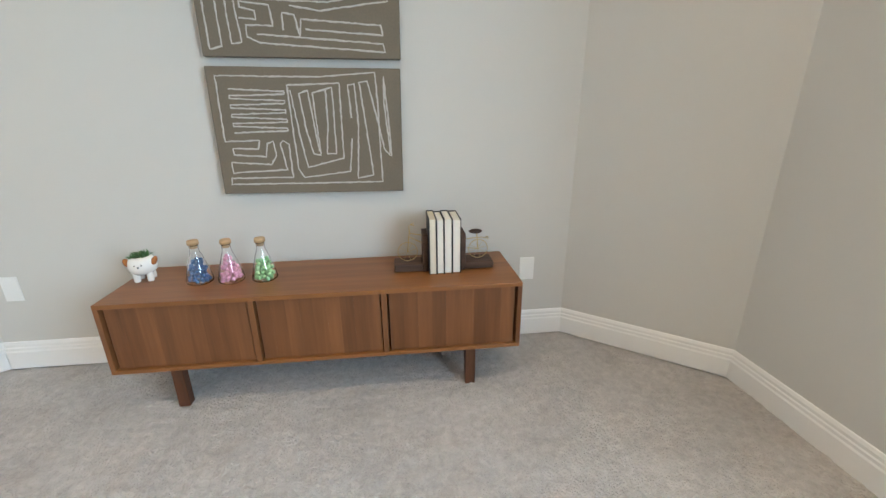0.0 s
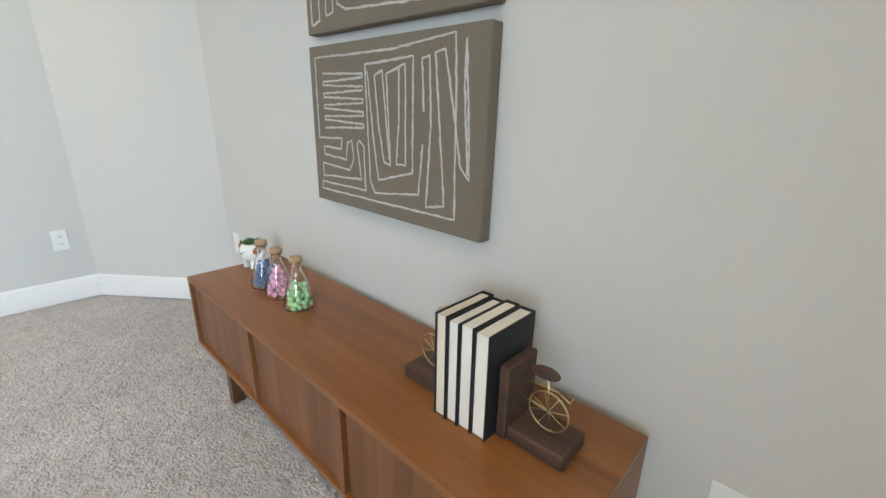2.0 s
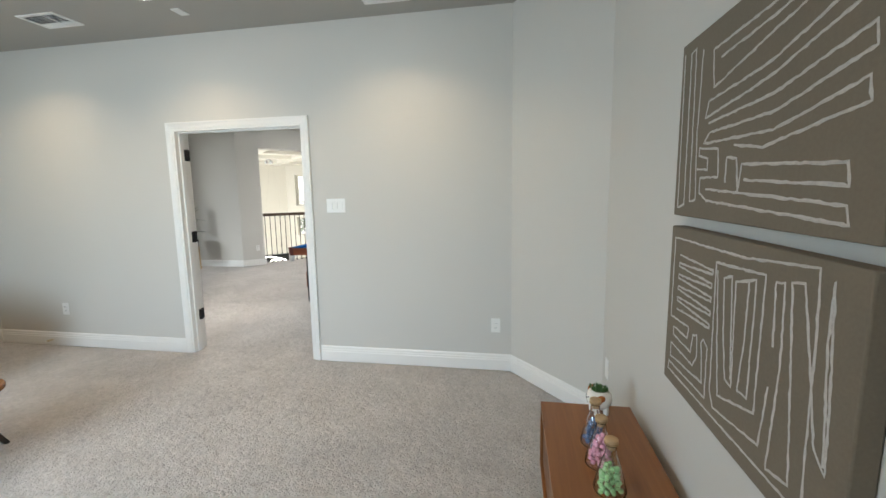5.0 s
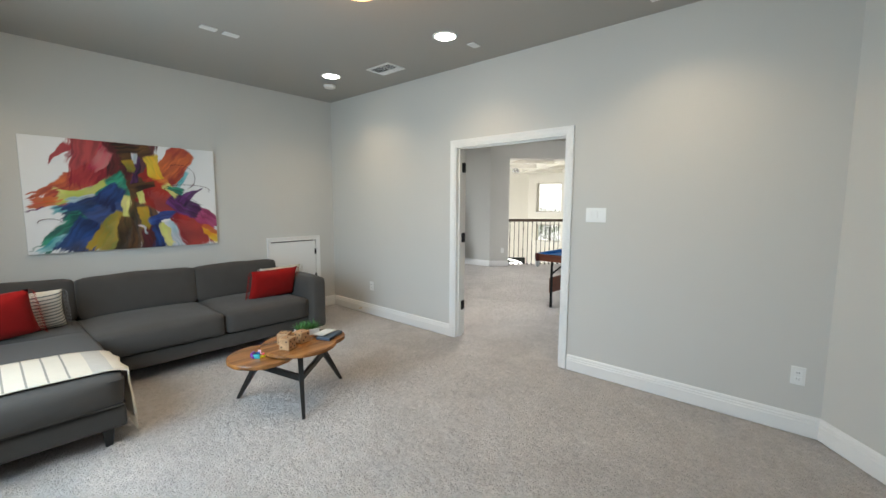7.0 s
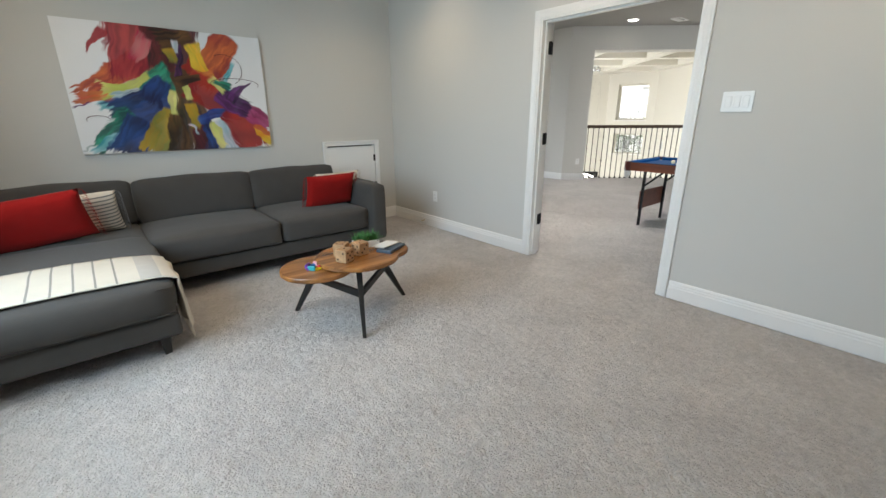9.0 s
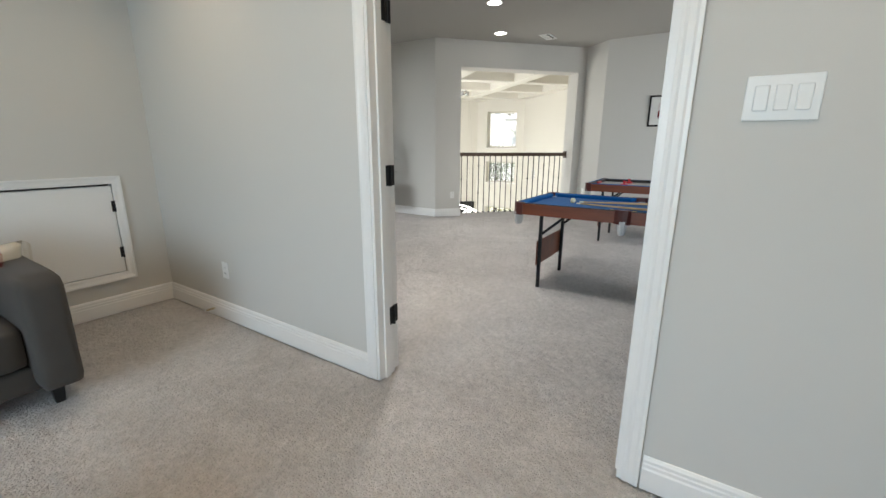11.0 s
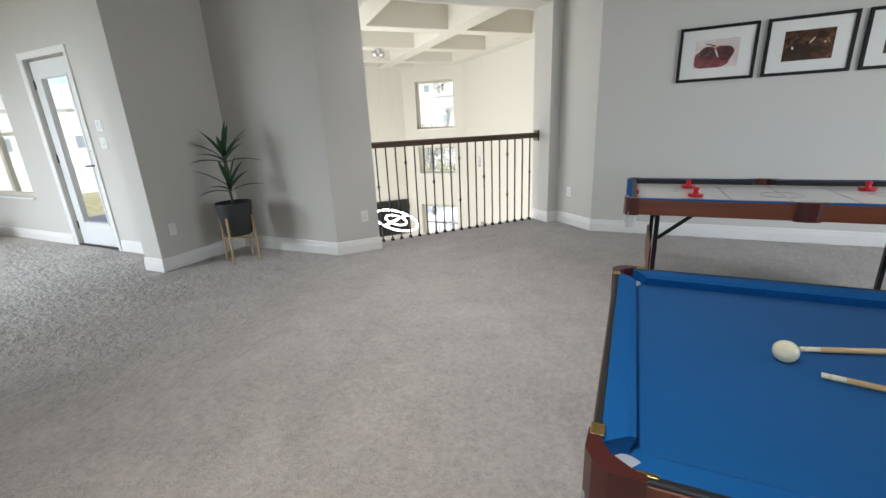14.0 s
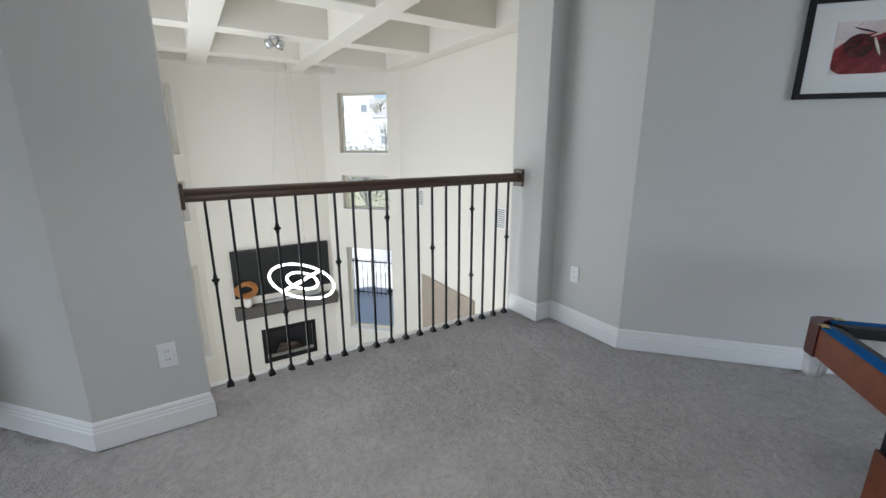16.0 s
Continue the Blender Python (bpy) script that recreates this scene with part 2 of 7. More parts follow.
def wall(name, p0, p1, z0, z1, mat, holes=(), thick=0.14, flip=False, label="painted plaster wall"):
    """A wall whose seen face runs from p0 to p1, with its thickness to the right of that line (flip: to the left). holes: (start, end, bottom, top)."""
    length = math.dist(p0, p1)
    xs = sorted({0, length, *[h[0] for h in holes], *[h[1] for h in holes]})
    zs = sorted({z0, z1, *[h[2] for h in holes], *[h[3] for h in holes]})
    xs, zs = [x for x in xs if 0 <= x <= length], [z for z in zs if z0 <= z <= z1]
    solid = lambda i, k: 0 <= i < len(xs) - 1 and 0 <= k < len(zs) - 1 and not any(h[0] < (xs[i] + xs[i + 1]) / 2 < h[1] and h[2] < (zs[k] + zs[k + 1]) / 2 < h[3] for h in holes)
    bm = bmesh.new()
    made = {}
    thick = -thick if flip else thick

    def v(x, y, z):
        if (x, y, z) not in made:
            made[x, y, z] = bm.verts.new((x, y, z))
        return made[x, y, z]
    for i in range(len(xs) - 1):
        for k in range(len(zs) - 1):
            if not solid(i, k):
                continue
            a, b, c, d = xs[i], xs[i + 1], zs[k], zs[k + 1]
            for y in (0, -thick):
                bm.faces.new((v(a, y, c), v(b, y, c), v(b, y, d), v(a, y, d)))
            for x, n in ((a, i - 1), (b, i + 1)):
                if not solid(n, k):
                    bm.faces.new((v(x, 0, c), v(x, -thick, c), v(x, -thick, d), v(x, 0, d)))
            for z, n in ((c, k - 1), (d, k + 1)):
                if not solid(i, n):
                    bm.faces.new((v(a, 0, z), v(b, 0, z), v(b, -thick, z), v(a, -thick, z)))
    ob = part(name, bm, mat)
    ob.matrix_world = along(p0, p1)
    return tagged(ob, label, "wall", kind="structure")


BASE_PROFILE = [(0, 0), (0.016, 0), (0.016, 0.085), (0.0125, 0.092), (0.0125, 0.104), (0.009, 0.109), (0.009, 0.121), (0.004, 0.132), (0, 0.135)]


def skirting(name, p0, p1, z=0, e0=0.0, e1=0.0, flip=False):
    """A moulded baseboard along a wall's face; e0 and e1 lengthen the ends of its front for mitred corners."""
    length = math.dist(p0, p1)
    bm = bmesh.new()
    k, s = 1 / 0.016, (-1 if flip else 1)
    a = [bm.verts.new((-e0 * y * k, s * y, h)) for y, h in BASE_PROFILE]
    b = [bm.verts.new((length + e1 * y * k, s * y, h)) for y, h in BASE_PROFILE]
    for i in range(len(a) - 1):
        bm.faces.new((a[i], b[i], b[i + 1], a[i + 1]))
    bm.faces.new(a[::-1])
    bm.faces.new(b)
    bm.faces.new((a[0], a[-1], b[-1], b[0]))
    ob = part(name, bm, TRIM)
    ob.matrix_world = along(p0, p1, z)
    return tagged(ob, "white moulded baseboard along the carpet", "baseboard", kind="structure")


def slab(name, poly, z0, z1, mat, label, category):
    bm = bmesh.new()
    prism(bm, poly, z0, z1)
    return tagged(part(name, bm, mat), label, category, kind="structure")


def drifts(x, y, cell, seed):
    """Smooth random values from -1 to 1 over the floor, cell metres apart."""
    table = np.random.RandomState(seed).uniform(-1, 1, (256, 256))
    gx, gy = x / cell + 900, y / cell + 900
    ix, iy = np.floor(gx).astype(int), np.floor(gy).astype(int)
    fx, fy = gx - ix, gy - iy
    fx, fy = fx * fx * (3 - 2 * fx), fy * fy * (3 - 2 * fy)
    at = lambda a, b: table[(ix + a) % 256, (iy + b) % 256]
    return (at(0, 0) * (1 - fx) + at(1, 0) * fx) * (1 - fy) + (at(0, 1) * (1 - fx) + at(1, 1) * fx) * fy


# ---- plan ----
H1, H2 = 2.81, 2.90            # ceilings of the den and of the game room
DX, SY = -1.79, -3.58          # den: door wall, sofa wall
GX = -1.90                     # game room side of the door wall
C1, C2 = (1.60, 2.185), (2.20, 1.70)
C3, C3B = (-1.79, 1.60), (-1.095, 2.165)
EX = 2.32
SOUTH, NORTH = -5.38, 3.4
ANG = radians(137.5)
UX, VX = Vector((math.cos(ANG), math.sin(ANG))), Vector((-math.sin(ANG), math.cos(ANG)))
ORG = Vector((-6.288, -4.039))


def uv(u, v):
    """A place in the great room's own turned grid: u along the railing, v away from the game room."""
    p = ORG + UX * u + VX * v
    return (p.x, p.y)


UVM = pose(ORG.x, ORG.y, 0, 0, 0, 137.5)   # its x axis is u, its y axis v
DOOR0, DOOR1, DOORH = -1.344, -0.115, 2.035
OPEN0, OPEN1, OPENH = 0.445, 2.615, 2.485
R0, R1 = -0.12, 4.01            # great room: left and right walls in u
VT, FLOOR2, H3 = 6.26, -3.2, 2.58

# den
wall("wall_den_north", C1, C3B, 0, H1, WALL)
wall("wall_den_northeast", C2, C1, 0, H1, WALL)
wall("wall_den_east", (EX, SY), C2, 0, H1, WALL, holes=[(1.7, 3.7, 0.75, 2.25)])
wall("wall_den_northwest", C3B, C3, 0, H1, WALL)
wall("wall_den_door", C3, (DX, SY), 0, H1, WALL, holes=[(C3[1] - DOOR1, C3[1] - DOOR0, -1, DOORH)], thick=DX - GX)
ACC = (-1.50, -0.87, 0.30, 0.95)
wall("wall_den_south", (DX, SY), (EX, SY), 0, H1, WALL, holes=[(ACC[0] - DX, ACC[1] - DX, ACC[2], ACC[3])])
skirting("baseboard_den_north", C1, C3B, 0, 0.007, -0.007)
skirting("baseboard_den_northeast", C2, C1, 0, -0.007, -0.007)
skirting("baseboard_den_east", (EX, SY), C2, 0, 0, 0.004)
skirting("baseboard_den_northwest", C3B, C3, 0, -0.007, -0.007)
skirting("baseboard_den_door_north", C3, (DX, DOOR1 + 0.065), 0, -0.007)
skirting("baseboard_den_door_south", (DX, DOOR0 - 0.052), (DX, SY), 0, 0, -0.016)
skirting("baseboard_den_south", (DX, SY), (EX, SY), 0, -0.016, -0.016)
den_poly = [(EX + .1, SY - .1), (EX + .1, 1.8), C2, C1, C3B, C3, (GX + 0.02, 1.6), (GX + 0.02, SY - .1)]
slab("ceiling_den", [(EX + .3, SY - .3), (EX + .3, 2.6), (GX, 2.6), (GX, SY - .3)], H1, H1 + 0.1, CEIL, "greige painted smooth ceiling with round downlights, coloured dimmer than the walls", "ceiling")

# game room
SUN0, SUN1, SUNH = -5.34, -2.6, 2.44   # opening to the sunroom
JOG = -6.285
wall("wall_game_east_north", (GX, NORTH), (GX, DOOR1), 0, H2, WALL, thick=0.004, flip=True)
wall("wall_game_east_south", (GX, DOOR0), (GX, SOUTH), 0, H2, WALL, thick=0.004, flip=True)
wall("wall_game_east_head", (GX, DOOR1), (GX, DOOR0), DOORH, H2, WALL, thick=0.004, flip=True)
wall("wall_game_south", (GX, SOUTH), (JOG, SOUTH), 0, H2, WALL, holes=[(GX - SUN1, GX - SUN0, -1, SUNH)], thick=0.27, flip=True)
wall("wall_game_plant", (JOG, SOUTH), uv(0, 0), 0, H2, WALL, flip=True)
wall("wall_game_overlook", uv(0, 0), uv(2.765, 0), 0, H2, WALL, holes=[(OPEN0, OPEN1, -1, OPENH)], thick=-0.0 + 0.33, flip=True)
wall("wall_game_return", uv(2.765, 0), uv(2.765, -0.60), 0, H2, WALL, flip=True)
WESTP = uv(2.765, -0.60)
WEST = WESTP[0]
wall("wall_game_west", WESTP, (WEST, NORTH), 0, H2, WALL, flip=True)
# this north opening is added, out of view, to let in fill light
wall("wall_game_north", (WEST, NORTH), (GX, NORTH), 0, H2, WALL, holes=[(2.0, 4.8, 0.6, 2.3)], flip=True)
skirting("baseboard_game_south_west", (SUN0, SOUTH), (JOG, SOUTH), 0, 0.016, -0.016, flip=True)
skirting("baseboard_game_south_reveal", (SUN0, SOUTH - 0.27), (SUN0, SOUTH), 0, 0, 0.016, flip=True)
skirting("baseboard_game_plant", (JOG, SOUTH), uv(0, 0), 0, -0.016, 0.007, flip=True)
skirting("baseboard_game_overlook_left", uv(0, 0), uv(OPEN0, 0), 0, 0.007, 0.016, flip=True)
skirting("baseboard_game_overlook_right", uv(OPEN1, 0), uv(2.765, 0), 0, 0.016, -0.016, flip=True)
skirting("baseboard_game_reveal_right", uv(OPEN1, 0.30), uv(OPEN1, 0), 0, 0, 0.016, flip=True)
skirting("baseboard_game_return", uv(2.765, 0), uv(2.765, -0.60), 0, -0.016, 0.007, flip=True)
skirting("baseboard_game_west", WESTP, (WEST, NORTH), 0, 0.007, -0.016, flip=True)
skirting("baseboard_game_east", (GX - 0.004, DOOR0 - 0.06), (GX - 0.004, SOUTH), 0, 0, -0.016, flip=True)
slab("ceiling_game", [(GX, NORTH + .2), (WEST - .2, NORTH + .2), (WEST - .2, WESTP[1]), uv(2.95, .1), uv(-.1, .1), (JOG - .2, SOUTH - .3), (GX, SOUTH - .3)], H2, H2 + 0.1, CEIL, "greige painted ceiling over the game room, coloured dimmer than the walls", "ceiling")

# sunroom
SX, SS, H4 = -5.70, -10.1, 2.82
WIN = (-9.76, -8.35, 0.58, 2.44)
BD = (-7.62, -6.775, 0.0, 2.14)
SSS = SOUTH - 0.27
wall("wall_sun_west", (SX, SS), (SX, SSS), 0, H4, WALL, holes=[(WIN[0] - SS, WIN[1] - SS, WIN[2], WIN[3]), (BD[0] - SS, BD[1] - SS, -1, BD[3])], thick=0.18, flip=True)
wall("wall_sun_south", (GX, SS), (SX, SS), 0, H4, WALL, holes=[(1.70, 3.10, 0.92, 2.50)], thick=0.18, flip=True)
# the hole in this east wall is unseen, added for a fill lamp
wall("wall_sun_east", (GX, SSS), (GX, SS), 0, H4, WALL, holes=[(0.8, 3.4, 0.6, 2.4)], flip=True)
wall("wall_sun_north", (SX, SSS), (SUN0, SSS), 0, H4, WALL, thick=0.05, flip=True)
skirting("baseboard_sun_west_a", (SX, SS), (SX, BD[0] - 0.08), 0, -0.016, flip=True)
skirting("baseboard_sun_west_b", (SX, BD[1] + 0.08), (SX, SSS), 0, flip=True)
skirting("baseboard_sun_south", (GX, SS), (SX, SS), 0, 0, -0.016, flip=True)
skirting("baseboard_sun_north", (SX, SSS), (SUN0, SSS), 0, -0.016, 0.016, flip=True)
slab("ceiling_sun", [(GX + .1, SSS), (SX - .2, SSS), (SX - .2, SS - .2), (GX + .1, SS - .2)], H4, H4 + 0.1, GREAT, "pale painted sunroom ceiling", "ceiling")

# upper floor: one carpet over all three rooms
EDGE = 0.29
bm = bmesh.new()
prism(bm, [(EX + .1, SY - .1), (EX + .1, 2.4), (-1.9, 2.4), (-1.9, NORTH + .1), (WEST - .1, NORTH + .1), (WEST - .1, WESTP[1]), uv(2.765, 0.05), uv(OPEN1, EDGE), uv(OPEN0, EDGE), uv(0, 0.05), (JOG - .05, SOUTH), (SX - .1, SOUTH), (SX - .1, SS - .1), (GX + .1, SS - .1), (GX + .1, SY - .1)], -0.06, -0.008)
tagged(part("floor", bm, CARPET), "greige cut-pile carpet with swept pile marks", "carpet", kind="structure")

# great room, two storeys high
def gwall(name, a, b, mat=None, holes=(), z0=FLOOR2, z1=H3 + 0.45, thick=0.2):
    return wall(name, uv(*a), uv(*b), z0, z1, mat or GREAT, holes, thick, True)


BAY = 1.12
TL, TR = R0 + 0.68, R1 - BAY
WZ = [(1.15, 2.26), (0.05, 0.72), (-2.55, -0.755)]
diag = BAY * 2 ** 0.5
GW = (0.34, diag - 0.25)
# the large hole in the left wall is added, unseen, for fill light
gwall("wall_great_left", (R0 - 0.0, 0.33), (R0, VT - 0.68), holes=[(0.8, 4.4, -2.8, 2.2)], thick=0.05)
gwall("wall_great_bay_left", (R0, VT - 0.68), (TL, VT), holes=[(0.10, 0.82, *z) for z in WZ])
gwall("wall_great_television", (TL, VT), (TR, VT), holes=[(1.37 - TL, 2.43 - TL, -3.03, -2.29)], thick=0.4)
gwall("wall_great_bay_right", (TR, VT), (R1, VT - BAY), holes=[(GW[0], GW[1], *z) for z in WZ])
gwall("wall_great_right", (R1, VT - BAY), (R1, 0.33))
gwall("wall_great_near_left", (OPEN0, 0.33), (R0, 0.33), thick=0.01)
gwall("wall_great_near_right", (R1, 0.33), (OPEN1, 0.33), thick=0.01)
gwall("wall_great_near_below", (OPEN1, 0.33), (OPEN0, 0.33), z1=-0.3, thick=0.01)
gwall("wall_great_near_above", (OPEN1, 0.33), (OPEN0, 0.33), z0=OPENH, thick=0.01)
slab("floor_great", [uv(R0 - .2, .36), uv(R1 + .2, .36), uv(R1 + .2, VT + .2), uv(R0 - .2, VT + .2)], FLOOR2 - 0.1, FLOOR2, CONCRETE, "pale tiled floor of the lower great room", "floor")
# coffered ceiling: panels above a grid of beams, one mesh
bm = bmesh.new()
box(bm, R0 - .1, 0.345, H3 + 0.40, R1 + .2, VT + .2, H3 + 0.5)
bu = [0.86, 2.39, R1 - 0.15]
bv = [0.61, 2.13, 3.65, 5.17, VT - 0.10]
for u in bu:
    box(bm, u - 0.14, 0.33, H3, u + 0.14, VT, H3 + 0.42, 0.006, 1)
for v in bv:
    box(bm, R0, v - 0.14, H3 + 0.003, R1, v + 0.14, H3 + 0.42, 0.006, 1)
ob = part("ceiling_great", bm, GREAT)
ob.matrix_world = UVM
tagged(ob, "cream coffered ceiling with deep crossing beams", "ceiling", kind="structure")

# downlights, lit
def downlight(x, y, z, power, r=0.085, spread=125):
    t = thing("downlight", pose(x, y, z), "round white recessed downlight, lit, flush in the ceiling", "ceiling light", "recessed downlights")
    bm = bmesh.new()
    lathe(bm, [(r, -0.001), (r, -0.006), (r + 0.004, -0.008), (r + 0.018, -0.004), (r + 0.02, -0.001)], 28)
    part("trim_ring", bm, TRIM, t, smooth=True)
    bm = bmesh.new()
    lathe(bm, [(r - 0.001, -0.001), (r - 0.001, -0.005), (r * 0.5, -0.007)], 28)
    part("lens", bm, LAMP_WHITE, t, "glowing white lens", True)
    lamp = area("downlight_lamp", pose(x, y, z - 0.012), 0.15, 0.15, power, (1, 0.76, 0.50) if z == H1 else (1, 0.95, 0.89), True)
    lamp.data.spread = radians(spread)
    return t


for y in (-2.54, -0.90, 0.75):
    for x in (-1.11, 1.40):
        downlight(x, y, H1, 7.5)
# the last two are unseen, added to brighten the game room's floor
for x, y, power in ((-6.62, -3.05, 6), (-5.3, -2.5, 19), (-5.7, 1.4, 14), (-3.0, -1.9, 28)):
    downlight(x, y, H2, power, spread=100)
downlight(-4.76, -9.34, H4, 9)
# sky daylight through unseen openings: the den's inferred window and three added ones
# a window sends the sky's light downwards into the room
def skylight(name, eye, target, w, h, power, colour, spread):
    lamp = area(name, look(eye, target), w, h, power, colour)
    lamp.data.spread = radians(spread)


skylight("sky_den_window", (EX + 0.2, -0.9, 1.5), (0.2, -0.8, 0.75), 1.9, 1.4, 105, (0.65, 0.85, 1.0), 165)
# added fill lamp, unseen, that brightens the sunroom from the east
skylight("sky_sun_fill", (GX + 0.3, -7.75, 1.6), (-4, -6.9, -0.7), 2.5, 1.7, 200, (0.90, 0.96, 1.0), 125)
# large fill lamp added behind the great room's unseen left opening
skylight("sky_great_fill", (*uv(R0 - 0.35, 2.9), -0.3), (*uv(2, 2.9), -0.3), 3.5, 4.9, 300, (1.0, 0.99, 0.96), 180)
# fill lamp added in the unseen north opening of the game room
skylight("sky_game_fill", (WEST + 3.4, NORTH + 0.25, 1.5), (WEST + 0.8, 0.6, 0.3), 2.7, 1.6, 125, (0.90, 0.95, 1.0), 140)
# unseen roof slab, added with deep eaves to keep sun out of the rooms
bm = bmesh.new()
prism(bm, [(-14.3, 4.9), (-14.3, -6.2), (-11.4, -9.3), (-10.2, -9.3), (-6.2, -5.2), (-6.2, -11.0), (3.9, -11.0), (3.9, 4.9)], 3.25, 3.45)
tagged(part("roof", bm, CEIL), "unseen roof slab added over the house, its deep eaves blocking the sun", "roof", kind="structure")

# ---- fittings of the walls and ceilings ----
def plate(name, m, w, h, label, category, group="", kind="outlet"):
    """A wall plate: its face looks along the pose's +y."""
    t = thing(name, m, label, category, group)
    boxed("cover_plate", -w / 2, 0, -h / 2, w / 2, 0.006, h / 2, PLASTIC, t, 0.0025)
    if kind == "outlet":
        for z in (-0.02, 0.02):
            o = boxed("socket", -0.017, 0.006, z - 0.0135, 0.017, 0.0085, z + 0.0135, PLASTIC, t, 0.002)
            for x in (-0.006, 0.006):
                boxed("slot", x - 0.0012, 0.0085, z - 0.004, x + 0.0012, 0.0092, z + 0.005, VENT_DARK, o)
    elif kind == "switch":
        n = max(1, round(w / 0.05))
        for i in range(n):
            x = (i - (n - 1) / 2) * 0.046
            boxed("rocker", x - 0.0165, 0.006, -0.033, x + 0.0165, 0.011, 0.033, PLASTIC, t, 0.003)
    return t


def face(p0, p1, s, z, inset=0.0):
    """The pose of a plate on a wall's seen face, s metres from p0 towards p1, when the room lies to the left of that line."""
    return along(p0, p1) @ pose(s, inset, z)


def turned(p0, p1, s, z):
    """The same where the room lies to the right of the line."""
    return along(p1, p0) @ pose(math.dist(p0, p1) - s, 0, z)


OUT = "white plastic duplex outlet plate on the greige wall"
plate("outlet", face(C3, (DX, SY), 0.125, 0.375), 0.072, 0.117, OUT, "outlet", "wall outlets")
plate("outlet", face(C3, (DX, SY), C3[1] + 2.74, 0.375), 0.072, 0.117, OUT, "outlet", "wall outlets")
plate("blank_plate", face(C1, C3B, 0.205, 0.372), 0.075, 0.12, "plain white blank wall plate beside the sideboard", "wall plate", kind="blank")
plate("blank_plate", face(C1, C3B, 2.575, 0.40), 0.072, 0.117, "plain white blank wall plate past the sideboard's end", "wall plate", kind="blank")
plate("light_switch", face(C3, (DX, SY), C3[1] - 0.15, 1.355), 0.165, 0.117, "white three-gang rocker switch plate beside the doorway", "switch", kind="switch")
OB = uv(0, 0), uv(2.765, 0)
plate("outlet", turned(*OB, 0.305, 0.375), 0.072, 0.117, OUT, "outlet", "wall outlets")
plate("outlet", turned(uv(2.765, 0), WESTP, 0.21, 0.40), 0.072, 0.117, OUT, "outlet", "wall outlets")
plate("outlet", turned((GX, SOUTH), (JOG, SOUTH), GX + 5.50, 0.39), 0.072, 0.117, OUT, "outlet", "wall outlets")
plate("outlet", turned(WESTP, (WEST, NORTH), 1.28 - WESTP[1], 0.39), 0.072, 0.117, OUT, "outlet", "wall outlets")
plate("outlet", turned(WESTP, (WEST, NORTH), -0.30 - WESTP[1], 0.39), 0.072, 0.117, OUT, "outlet", "wall outlets")
for z in (1.40, 1.22):
    plate("light_switch", turned((SX, SS), (SX, SSS), -6.50 - SS, z), 0.12, 0.117, "white switch plate beside the glazed back door", "switch", "sunroom switches", "switch")


def ceiling_vent(x, y, z, w, d, rot=0):
    t = thing("ceiling_vent", pose(x, y, z, 0, 0, rot), "white louvred air register in the ceiling", "vent", "ceiling registers")
    bm = bmesh.new()
    for a in ((-w / 2, -d / 2, -w / 2 + 0.028, d / 2), (w / 2 - 0.028, -d / 2, w / 2, d / 2), (-w / 2 + 0.028, -d / 2, w / 2 - 0.028, -d / 2 + 0.028), (-w / 2 + 0.028, d / 2 - 0.028, w / 2 - 0.028, d / 2)):
        box(bm, a[0], a[1], -0.010, a[2], a[3], -0.001, 0.003, 1)
    part("frame", bm, TRIM, t)
    boxed("backing", -w / 2 + 0.02, -d / 2 + 0.02, -0.003, w / 2 - 0.02, d / 2 - 0.02, -0.001, VENT_DARK, t)
    n = int((d - 0.06) / 0.018)
    for i in range(n):
        y0 = -d / 2 + 0.035 + i * (d - 0.07) / max(1, n - 1)
        boxed("slat", -w / 2 + 0.028, -0.006, -0.0006, w / 2 - 0.028, 0.006, 0.0006, TRIM, t, m=pose(0, y0, -0.007, 38 if i < n * 0.62 else -38))
    boxed("divider", -0.004 + w * 0.12, -d / 2 + 0.02, -0.011, 0.004 + w * 0.12, d / 2 - 0.02, -0.002, TRIM, t)
    return t


ceiling_vent(-1.33, -1.90, H1, 0.34, 0.24, 90)
ceiling_vent(-1.46, 0.715, H1, 0.34, 0.24, 90)
ceiling_vent(-7.2, -2.5, H2, 0.36, 0.18, 0)
for x, y, w in ((-1.41, -0.835, 0.11), (0.23, -2.21, 0.12), (0.06, -2.21, 0.12)):
    t = thing("ceiling_plate", pose(x, y, H1), "small white rectangular blanking plate on the ceiling", "ceiling plate", "ceiling blanking plates")
    boxed("cover", -w / 2, -0.035, -0.008, w / 2, 0.035, 0, PLASTIC, t, 0.003)
t = thing("smoke_detector", pose(-1.30, -2.86, H1), "low round white detector on the ceiling near the corner", "smoke detector")
bm = bmesh.new()
lathe(bm, [(0.068, 0), (0.068, -0.012), (0.06, -0.028), (0.045, -0.034), (0.01, -0.036)], 28)
part("housing", bm, TRIM, t, smooth=True)

# flush warm ceiling lamp, its glow on the ceiling
t = thing("ceiling_lamp", pose(-0.02, -0.62, H1), "flush ceiling lamp with a warm amber glass shade, lit", "ceiling light")
bm = bmesh.new()
lathe(bm, [(0.10, 0), (0.10, -0.03), (0.06, -0.05)], 28)
part("canopy", bm, BLACK_METAL, t, smooth=True)
bm = bmesh.new()
lathe(bm, [(0.05, -0.052), (0.12, -0.075), (0.135, -0.11), (0.11, -0.145), (0.03, -0.165)], 28)
part("shade", bm, WARM_GLASS, t, "amber glass shade", True)
bulb = new("warm_bulb", bpy.data.lights.new("warm_bulb", "POINT"))
bulb.data.energy, bulb.data.color, bulb.data.shadow_soft_size = 3, (1, 0.52, 0.2), 0.12
bulb.location = (-0.02, -0.62, H1 - 0.22)


